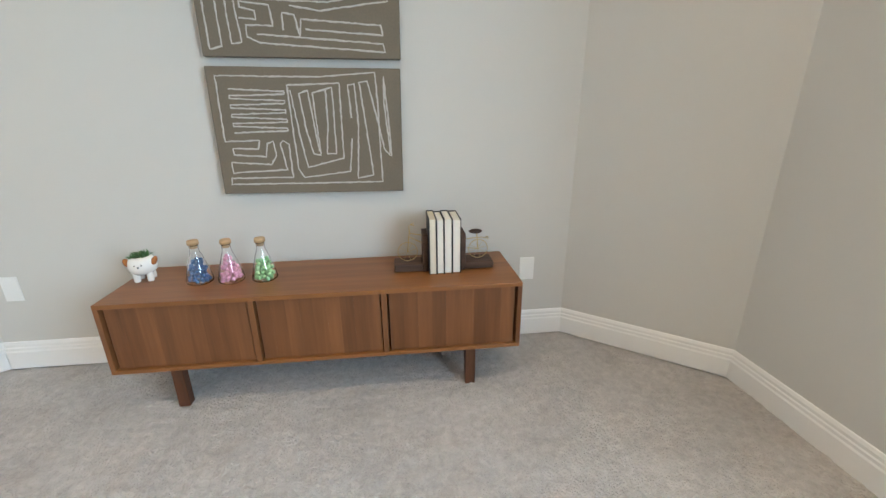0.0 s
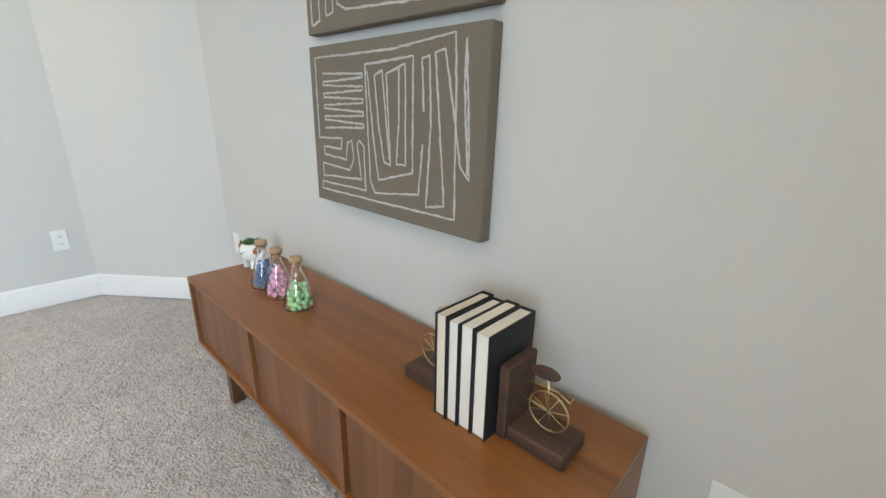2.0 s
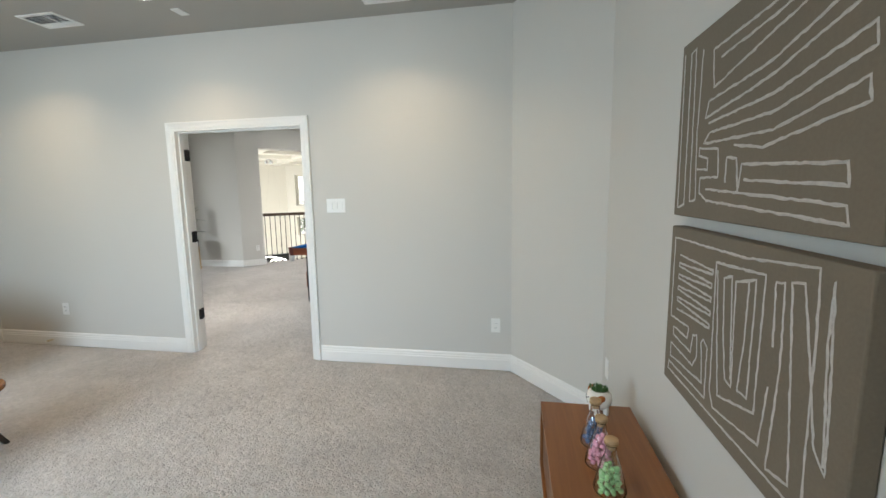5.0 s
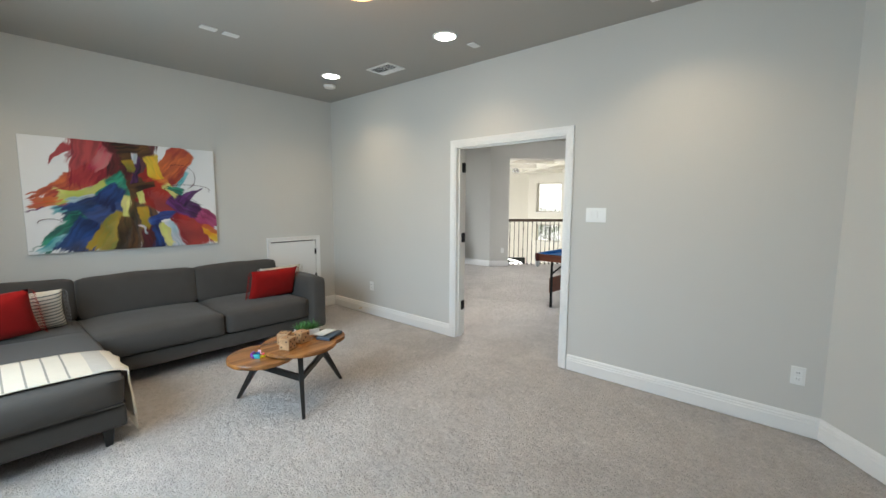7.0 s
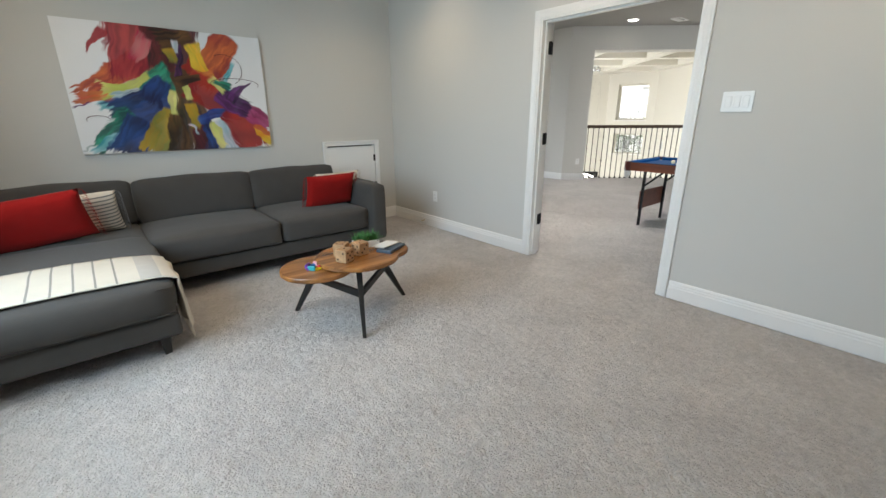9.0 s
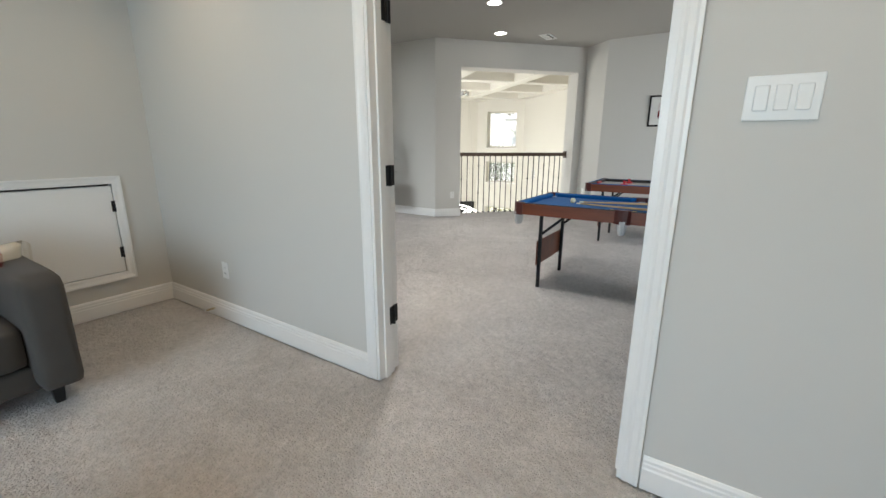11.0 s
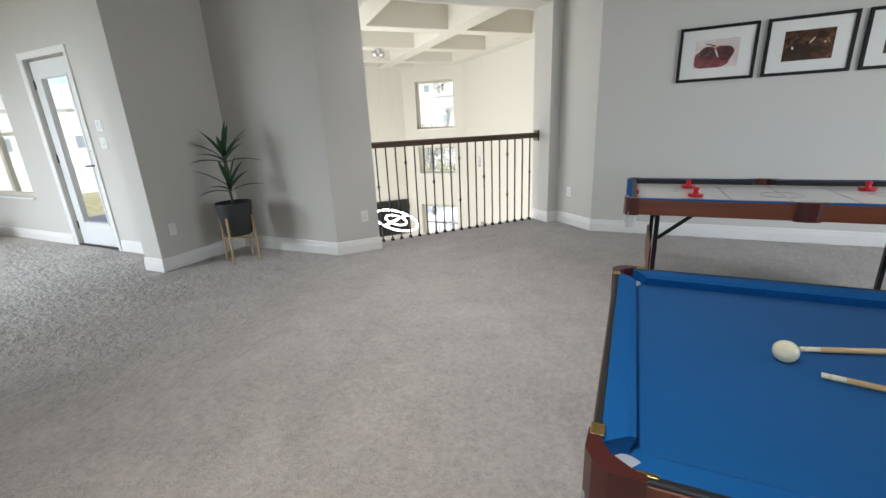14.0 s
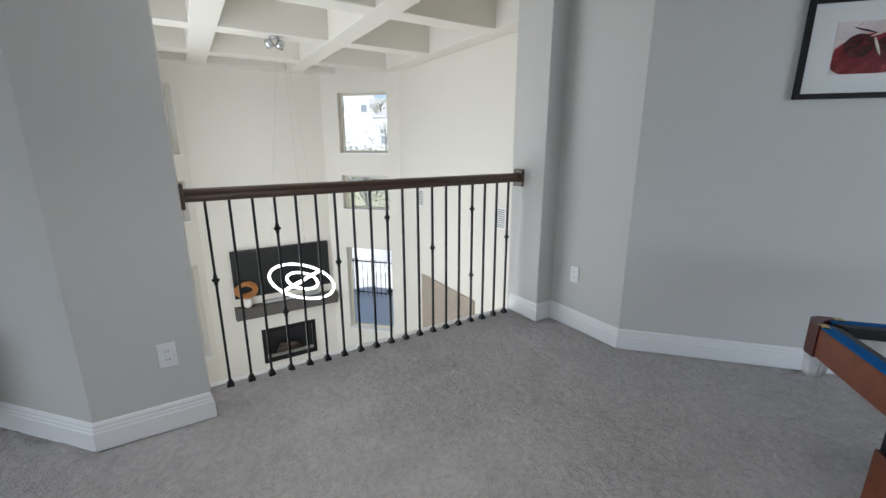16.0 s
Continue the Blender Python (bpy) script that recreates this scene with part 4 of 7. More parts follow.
LOWER = [
    [(0.225, 0.439), (0.046, 0.432), (0.046, 0.93), (0.558, 0.929), (0.863, 0.967), (0.872, 0.724), (0.882, 0.087), (0.443, 0.082), (0.046, 0.081), (0.051, 0.132), (0.383, 0.135), (0.379, 0.406), (0.349, 0.439), (0.332, 0.412), (0.356, 0.2), (0.064, 0.176)],
    [(0.064, 0.176), (0.064, 0.263), (0.274, 0.243), (0.306, 0.316), (0.295, 0.434), (0.264, 0.414), (0.251, 0.307), (0.084, 0.325), (0.08, 0.376), (0.214, 0.37), (0.225, 0.439)],
    comb(0.102, 0.382, 0.834, 0.515, 10),
    [(0.723, 0.452), (0.703, 0.179), (0.445, 0.131), (0.417, 0.21), (0.401, 0.867), (0.672, 0.886), (0.67, 0.29), (0.471, 0.216), (0.442, 0.481), (0.414, 0.83)],
    [(0.528, 0.809), (0.546, 0.314), (0.508, 0.328), (0.478, 0.535), (0.458, 0.806), (0.504, 0.827), (0.521, 0.589), (0.54, 0.349)],
    [(0.528, 0.809), (0.632, 0.854), (0.632, 0.326), (0.581, 0.328), (0.597, 0.577), (0.598, 0.843)],
    [(0.726, 0.619), (0.716, 0.872), (0.752, 0.88), (0.762, 0.556), (0.743, 0.118), (0.832, 0.147), (0.803, 0.559), (0.777, 0.89), (0.821, 0.9), (0.863, 0.628), (0.901, 0.359), (0.94, 0.3), (0.926, 0.632), (0.908, 0.939), (0.907, 0.726), (0.933, 0.327)],
]
UPPER = [
    [(0.03, 0.94), (0.04, 0.05), (0.10, 0.07), (0.09, 0.92), (0.13, 0.93), (0.15, 0.09), (0.20, 0.10), (0.18, 0.46), (0.19, 0.90)],
    [(0.29, 0.67), (0.27, 0.86), (0.59, 0.88), (0.93, 0.94), (0.94, 0.87), (0.60, 0.77), (0.29, 0.67)],
    [(0.33, 0.80), (0.60, 0.83), (0.90, 0.89)],
    [(0.26, 0.61), (0.61, 0.66), (0.93, 0.79), (0.94, 0.73), (0.60, 0.60), (0.24, 0.53), (0.26, 0.61)],
    [(0.27, 0.50), (0.63, 0.53), (0.93, 0.63), (0.94, 0.56), (0.64, 0.46), (0.28, 0.45), (0.24, 0.40), (0.64, 0.39), (0.93, 0.48), (0.94, 0.41), (0.60, 0.33), (0.45, 0.36)],
    [(0.20, 0.27), (0.28, 0.26), (0.28, 0.32), (0.21, 0.34), (0.21, 0.38), (0.35, 0.36), (0.36, 0.22), (0.23, 0.22), (0.23, 0.14), (0.29, 0.10), (0.92, 0.05), (0.91, 0.11), (0.28, 0.16)],
    [(0.41, 0.19), (0.41, 0.31), (0.47, 0.30), (0.49, 0.15), (0.50, 0.27), (0.90, 0.24), (0.91, 0.17), (0.52, 0.20)],
]


def chalk_canvas(x, z, lines, seed, label):
    front = along(C3B, C1) @ pose(0, -0.042, 0)
    t = thing("canvas_picture", pose(*(front @ Vector((x, 0, z))), 0, 0.7, NANG), label, "canvas picture", "chalk-drawn canvases")
    boxed("canvas", 0, 0, 0, CW, 0.040, CH, LINEN, t, 0.004)
    bm, rng = bmesh.new(), random.Random(seed)
    for l in lines:
        chalk(bm, l, rng)
    o = part("chalk_drawing", bm, CHALK, t, "uneven white chalk maze lines")
    o.location = (0, -0.0004, 0)
    return t


CX = 1.112
chalk_canvas(CX, 0.806, LOWER, 5, "taupe canvas with a chalk maze drawing, hung low over the sideboard")
chalk_canvas(CX + 0.010, 1.349, UPPER, 6, "taupe canvas with chalk maze lines and fanned stripes, hung above another")

# ---- sofa ----
FABRIC = material("grey_upholstery", (0.078, 0.072, 0.066), 0.95, dark=0.68, scale=9, fine=420, bump=0.5, depth=0.0015, spec=0.12, sheen=0.12)
RED = material("red_cushion_linen", (0.31, 0.010, 0.008), 0.9, dark=0.75, scale=14, fine=380, bump=0.4, depth=0.0012, spec=0.1, sheen=0.05)
CREAM = material("cream_cotton", (0.66, 0.60, 0.50), 0.95, dark=0.82, scale=12, fine=320, bump=0.45, depth=0.0014, spec=0.1)
GREYST = material("grey_woven_stripe", (0.20, 0.20, 0.20), 0.95, dark=0.75, scale=20, fine=320, bump=0.45, depth=0.0014, spec=0.1)
BLACK_WOOD = material("black_stained_wood", (0.014, 0.013, 0.012), 0.4, dark=0.6, scale=20, fine=200, bump=0.08, depth=0.0006)


def cushion(bm, x0, y0, z0, x1, y1, z1, puff=0.03, n=9, wob=0.006, seed=0, m=None, soft=0.055):
    """A stuffed block: rounded edges, bulging faces and slightly uneven cloth."""
    bmesh.ops.create_cube(bm, size=2)
    bmesh.ops.subdivide_edges(bm, edges=bm.edges[:], cuts=n, use_grid_fill=True)
    vs = bm.verts[:]
    c, h = Vector(((x0 + x1) / 2, (y0 + y1) / 2, (z0 + z1) / 2)), Vector((abs(x1 - x0) / 2, abs(y1 - y0) / 2, abs(z1 - z0) / 2))
    rad = min(min(h) * 0.5, soft)
    for v in vs:
        a = v.co.copy()
        p = Vector([a[i] * h[i] for i in range(3)])
        q = Vector([max(-(h[i] - rad), min(h[i] - rad, p[i])) for i in range(3)])
        d = p - q
        if d.length > 1e-9:
            p = q + d.normalized() * min(d.length, rad) if sum(abs(d[i]) > 1e-9 for i in range(3)) > 1 else p
        for i in range(3):
            j, k = (i + 1) % 3, (i + 2) % 3
            if abs(a[i]) > 0.98:
                p[i] += math.copysign(puff * (1 - a[j] ** 2) * (1 - a[k] ** 2) * min(1, h[i] / max(h) + 0.35 if h[i] > min(h) * 1.5 else 1), a[i])
        w = noise.noise_vector(Vector((p.x * 5 + seed, p.y * 5, p.z * 5))) * wob
        v.co = c + p + w
    if m:
        bmesh.ops.transform(bm, matrix=m, verts=vs)


def cushioned(name, dims, parent, mat=None, label="", **k):
    bm = bmesh.new()
    cushion(bm, *dims, **k)
    return part(name, bm, mat or FABRIC, parent, label, True)


def piping(name, parent, x0, y0, x1, y1, z, r=0.004, mat=None, rad=0.05):
    """A sewn edge cord round a cushion."""
    bm, pts = bmesh.new(), []
    for cx, cy, a0 in ((x1 - rad, y1 - rad, 0), (x0 + rad, y1 - rad, 90), (x0 + rad, y0 + rad, 180), (x1 - rad, y0 + rad, 270)):
        for i in range(6):
            a = radians(a0 + i * 18)
            pts.append((cx + rad * math.cos(a), cy + rad * math.sin(a), z + 0.003 * math.sin(i + a0)))
    tube(bm, pts, r, 6, True)
    return part(name, bm, mat or FABRIC, parent, smooth=True)


sofa = thing("sofa", pose(0, 0, 0), "long dark grey upholstered sectional sofa with a chaise, against the wall", "sofa")
SBK = SY + 0.05
boxed("base", -0.84, SBK, 0.115, 1.05, -2.45, 0.245, FABRIC, sofa, 0.025, seg=3, smooth=True)
boxed("chaise_base", 1.052, SBK, 0.115, 2.00, -1.50, 0.245, FABRIC, sofa, 0.025, seg=3, smooth=True)
cushioned("arm", (-0.87, SBK, 0.12, -0.70, -2.36, 0.665), sofa, puff=0.012, wob=0.003)
cushioned("arm", (1.86, SBK, 0.12, 2.03, -2.52, 0.665), sofa, puff=0.012, wob=0.003)
cushioned("back_frame", (-0.72, SBK, 0.24, 1.88, SBK + 0.17, 0.70), sofa, puff=0.008, wob=0.003)
for k, (a, b) in enumerate(((0.135, 1.045), (-0.70, 0.125))):
    c = cushioned("seat_cushion", (a, -3.30, 0.245, b, -2.42, 0.445), sofa, puff=0.028, n=13, soft=0.036, seed=k * 3.1)
    piping("piping", c, a + 0.006, -3.29, b - 0.006, -2.425, 0.41)
c = cushioned("chaise_cushion", (1.052, -3.30, 0.245, 1.87, -2.55, 0.45), sofa, puff=0.02, seed=9)
c = cushioned("chaise_cushion", (1.052, -2.75, 0.245, 1.99, -1.47, 0.45), sofa, puff=0.035, seed=7.7)
piping("piping", c, 1.058, -2.7, 1.984, -1.475, 0.412)
piping("piping", c, 1.058, -2.7, 1.984, -1.475, 0.262)
for k, (a, b) in enumerate(((1.05, 1.85), (0.14, 1.035), (-0.71, 0.13))):
    bm = bmesh.new()
    cushion(bm, a, -0.10, 0.0, b, 0.10, 0.360, puff=0.022, n=13, wob=0.008, seed=k * 5.3, soft=0.034, m=pose(0, -3.20, 0.425, 10, 0, (-1.5, 0.8, -1)[k]))
    part("back_cushion", bm, FABRIC, sofa, smooth=True)
for x, y in ((1.14, -1.57), (1.91, -1.57), (1.91, -3.40), (-0.78, -2.52), (-0.78, -3.40), (1.00, -2.52)):
    bm = bmesh.new()
    s = 0.028
    lo = [bm.verts.new((x + a * s * 0.62, y + b * s * 0.62, 0)) for a, b in ((-1, -1), (1, -1), (1, 1), (-1, 1))]
    hi = [bm.verts.new((x + a * s, y + b * s, 0.118)) for a, b in ((-1, -1), (1, -1), (1, 1), (-1, 1))]
    bm.faces.new(lo[::-1]), bm.faces.new(hi)
    for i in range(4):
        bm.faces.new((lo[i], lo[(i + 1) % 4], hi[(i + 1) % 4], hi[i]))
    part("leg", bm, BLACK_WOOD, sofa, "tapered black leg")


def pillow(name, m, w, h, d, mat, label, stripes=None, fringe=None):
    """A stuffed pillow standing in its own xz plane, pinched at the corners."""
    t = thing(name, m, label, "pillow", "throw pillows")
    n = 36 if stripes else 18
    bm = bmesh.new()
    grid = {}
    for side in (1, -1):
        for i in range(n + 1):
            for k in range(n + 1):
                a, c = 2 * i / n - 1, 2 * k / n - 1
                edge = max(abs(a), abs(c)) > 0.999
                if edge and (i, k, 1) in grid:
                    grid[i, k, -1] = grid[i, k, 1]
                    continue
                full = (max(0, 1 - a ** 4) * max(0, 1 - c ** 4)) ** 0.5
                px = a * w / 2 * (1 - 0.05 * (1 - c * c) * abs(a) ** 3)
                pz = c * h / 2 * (1 - 0.07 * (1 - a * a) * abs(c) ** 3)
                w_ = 0.006 * noise.noise(Vector((a * 3 + w * 10, c * 3, side)))
                grid[i, k, side] = bm.verts.new((px, side * d / 2 * full + w_ * full, pz + h / 2))
    for side in (1, -1):
        for i in range(n):
            for k in range(n):
                q = [grid[i, k, side], grid[i + 1, k, side], grid[i + 1, k + 1, side], grid[i, k + 1, side]]
                f = bm.faces.new(q)
                if stripes and k % 3 == 0:
                    f.material_index = 1
    ob = part("cover", bm, mat, t, smooth=True)
    if stripes:
        ob.data.materials.append(stripes)
    if fringe:
        bm, rng = bmesh.new(), random.Random(8)
        for s in (-1, 1):
            for k in range(26):
                z = h * (k + 0.5) / 26
                p = Vector((s * w / 2, 0, z))
                tube(bm, [p, p + Vector((s * 0.018, rng.uniform(-0.006, 0.006), -0.008)), p + Vector((s * 0.03, rng.uniform(-0.008, 0.008), -0.03))], 0.0016, 5)
        tagged(part("fringe", bm, fringe, t, "short thread fringe"), kind="stuff")
    return t


pillow("pillow", pose(-0.60, -2.90, 0.45, -14, 0, 4), 0.48, 0.315, 0.13, CREAM, "cream woven pillow behind a red one on the sofa", fringe=CREAM)
pillow("pillow", pose(-0.455, -2.76, 0.452, -18, 0, 3), 0.50, 0.325, 0.12, RED, "red linen lumbar pillow leaning on the sofa back", fringe=RED)
pillow("pillow", pose(1.38, -2.93, 0.455, -20, 3, -4), 0.48, 0.33, 0.12, CREAM, "cream and grey striped tasselled pillow behind a red one", GREYST, GREYST)
pillow("pillow", pose(1.57, -2.74, 0.465, -26, 7, -5), 0.54, 0.385, 0.13, RED, "red linen lumbar pillow on the chaise", fringe=RED)

# throw over the chaise
t = thing("throw_blanket", pose(0, 0, 0), "cream throw with thin grey stripes draped over the chaise", "blanket")
bm = bmesh.new()
NS, NW = 150, 16
rows = []
for i in range(NS + 1):
    s = 1.50 * i / NS
    row = []
    for k in range(NW + 1):
        f = k / NW
        y = -1.53 - 0.50 * f - 0.10 * min(1, s / 1.0) * (0.2 - 0.5 * f)
        wv = 0.006 * math.sin(f * 9 + s * 4) + 0.005 * noise.noise(Vector((s * 6, f * 5, 1)))
        top = 0.462 + 0.034 * max(0, 1 - ((s - 0.48) / 0.5) ** 2) * max(0, 1 - ((y + 2.11) / 0.64) ** 2)
        flat = 1.0
        if s < flat:
            x, z = 1.97 - s * 0.945, top + wv * 0.6 - (0.022 * max(0, (s - 0.90) / 0.10) ** 2)
        else:
            x, z = 1.018 - 0.012 * math.sin(f * 11) - 0.035 * (s - flat) - wv, top - 0.03 - (s - flat) * 0.62
        row.append((x, y, z))
    rows.append(row)
top_v = [[bm.verts.new(p) for p in r] for r in rows]
bot_v = [[bm.verts.new((p[0] + (0.007 if i > NS * 0.67 else 0), p[1], p[2] - (0.007 if i <= NS * 0.67 else 0))) for p in r] for i, r in enumerate(rows)]
for i in range(NS):
    for k in range(NW):
        s = 1.50 * i / NS
        st = 1 if 0.12 < s < 0.23 or 0.82 < s < 0.93 else (2 if 0.27 < s < 0.80 and i % 9 == 0 else 0)
        for v, o in ((top_v, 1), (bot_v, -1)):
            q = (v[i][k], v[i + 1][k], v[i + 1][k + 1], v[i][k + 1])
            bm.faces.new(q).material_index = st
for i in range(NS):
    for k in (0, NW):
        bm.faces.new((top_v[i][k], top_v[i + 1][k], bot_v[i + 1][k], bot_v[i][k]))
for k in range(NW):
    for i in (0, NS):
        bm.faces.new((top_v[i][k], top_v[i][k + 1], bot_v[i][k + 1], bot_v[i][k]))
o = part("cloth", bm, CREAM, t, smooth=True)
STRIPE = material("taupe_stripe", (0.50, 0.465, 0.41), 0.95, dark=0.8, scale=20, fine=320, bump=0.4, depth=0.001)
o.data.materials.append(STRIPE)
o.data.materials.append(material("taupe_thread", (0.30, 0.275, 0.24), 0.95, dark=0.75, scale=20, fine=320, bump=0.4, depth=0.001))
bm, rng = bmesh.new(), random.Random(4)
for k in range(40):
    p = Vector(rows[-1][0]).lerp(Vector(rows[-1][-1]), (k + 0.5) / 40)
    tube(bm, [p, p + Vector((rng.uniform(-0.008, 0.004), rng.uniform(-0.006, 0.006), -0.03)), p + Vector((rng.uniform(-0.012, 0.002), rng.uniform(-0.01, 0.01), -0.07))], 0.002, 5)
part("fringe", bm, CREAM, t, "knotted cream fringe")

# ---- abstract painting over the sofa ----
def paint2(name, a, b, scale=9.0):
    """Two paints dragged into one another."""
    m = bpy.data.materials.new(name)
    m.use_nodes = True
    n, l = m.node_tree.nodes, m.node_tree.links
    s = n["Principled BSDF"]
    tc, tx, r = n.new("ShaderNodeTexCoord"), n.new("ShaderNodeTexNoise"), n.new("ShaderNodeValToRGB")
    tx.inputs["Scale"].default_value, tx.inputs["Detail"].default_value, tx.inputs["Distortion"].default_value = scale, 6, 1.6
    r.color_ramp.elements[0].position, r.color_ramp.elements[1].position = 0.40, 0.62
    r.color_ramp.elements[0].color, r.color_ramp.elements[1].color = (*a, 1), (*b, 1)
    l.new(tc.outputs["Object"], tx.inputs["Vector"])
    l.new(tx.outputs[0], r.inputs[0])
    l.new(r.outputs[0], s.inputs["Base Color"])
    s.inputs["Roughness"].default_value = 0.35
    bp = n.new("ShaderNodeBump")
    bp.inputs["Strength"].default_value, bp.inputs["Distance"].default_value = 0.3, 0.001
    l.new(tx.outputs[0], bp.inputs["Height"])
    l.new(bp.outputs[0], s.inputs["Normal"])
    return m


PW, PH = 1.52, 1.02
art = thing("painting", pose(1.285, SY + 0.038, 0.985, 0, 0, 180), "large white canvas with a multicoloured abstract splash painting", "painting")
WHITE_CANVAS = material("white_canvas", (0.78, 0.79, 0.79), 0.7, dark=0.94, scale=6, fine=200, bump=0.25, depth=0.0008)
boxed("canvas", 0, 0.0, 0, PW, 0.034, PH, WHITE_CANVAS, art, 0.003)
NU, NV = 340, 228
gu_, gv_ = np.meshgrid(np.linspace(0.001, 0.999, NU), np.linspace(0.001, 0.999, NV))
PX, PZ = gu_.ravel() * PW, gv_.ravel() * PH
COAT = np.full((NU * NV, 3), 0.79)      # the wet paint on the canvas, mixed stroke upon stroke
RELIEF = np.zeros(NU * NV)


def stroke(u0, v0, u1, v1, w0, w1, pair, seed, bend=0.0):
    """Drags two paints from one place to another, w0 wide at its start and w1 at its end, into the wet coat."""
    a, b = np.array((u0 * PW, v0 * PH)), np.array((u1 * PW, v1 * PH))
    L = np.hypot(*(b - a))
    d = (b - a) / L
    x = PX + 0.020 * drifts(PX, PZ, 0.09, seed + 40) + 0.007 * drifts(PX, PZ, 0.03, seed + 41)
    z = PZ + 0.020 * drifts(PX, PZ, 0.09, seed + 80) + 0.007 * drifts(PX, PZ, 0.03, seed + 81)
    f = ((x - a[0]) * d[0] + (z - a[1]) * d[1]) / L
    across = -(x - a[0]) * d[1] + (z - a[1]) * d[0] - bend * L * np.sin(np.pi * np.clip(f, 0, 1))
    half = (w0 + (w1 - w0) * np.clip(f, 0, 1)) * PW * 0.60
    streak = drifts(across, f * L * 0.12, 0.014, seed + 120)
    hair = drifts(across, f * L * 0.08, 0.006, seed + 160)
    e = np.abs(across) / half + 0.16 * streak * np.clip(f, 0, 1) + 0.08 * hair
    over = np.maximum(-f * L / 0.03, (f - 1 + 0.10 * streak + 0.07 * hair) * L / 0.035)
    m = np.clip((1.08 - e) / 0.20, 0, 1) * np.clip(1 - over, 0, 1)
    m = m * m * (3 - 2 * m)
    blend = np.clip(0.5 + 0.6 * drifts(x, z, 0.11, seed + 200) + 0.30 * streak, 0, 1)[:, None]
    tone = (np.array(pair[0]) * (1 - blend) + np.array(pair[1]) * blend) * (0.82 + 0.18 * streak[:, None])
    COAT[:] = COAT * (1 - m[:, None] * 0.97) + tone * m[:, None] * 0.97
    RELIEF[:] = RELIEF * (1 - m) + m * (0.0012 + 0.0005 * streak + 0.0003 * hair)


INK = {
    "crimson": ((0.30, 0.012, 0.03), (0.50, 0.05, 0.05)), "maroon": ((0.035, 0.006, 0.01), (0.13, 0.012, 0.02)),
    "flame": ((0.40, 0.02, 0.012), (0.68, 0.14, 0.02)), "orange": ((0.72, 0.22, 0.05), (0.60, 0.07, 0.02)),
    "pink": ((0.75, 0.26, 0.26), (0.42, 0.02, 0.06)), "yellow": ((0.86, 0.62, 0.05), (0.80, 0.34, 0.01)),
    "cyan": ((0.06, 0.42, 0.48), (0.45, 0.72, 0.75)), "teal": ((0.006, 0.10, 0.08), (0.02, 0.34, 0.20)),
    "lemon": ((0.88, 0.80, 0.30), (0.55, 0.62, 0.12)), "navy": ((0.006, 0.012, 0.07), (0.015, 0.06, 0.24)),
    "gold": ((0.66, 0.38, 0.02), (0.22, 0.22, 0.03)), "umber": ((0.022, 0.010, 0.006), (0.16, 0.07, 0.02)),
    "red": ((0.52, 0.03, 0.012), (0.26, 0.008, 0.012)), "blue": ((0.01, 0.03, 0.20), (0.04, 0.12, 0.40)),
    "plum": ((0.02, 0.006, 0.035), (0.16, 0.03, 0.20)), "magenta": ((0.30, 0.015, 0.10), (0.48, 0.08, 0.22)),
    "sky": ((0.42, 0.62, 0.70), (0.72, 0.60, 0.66)),
}
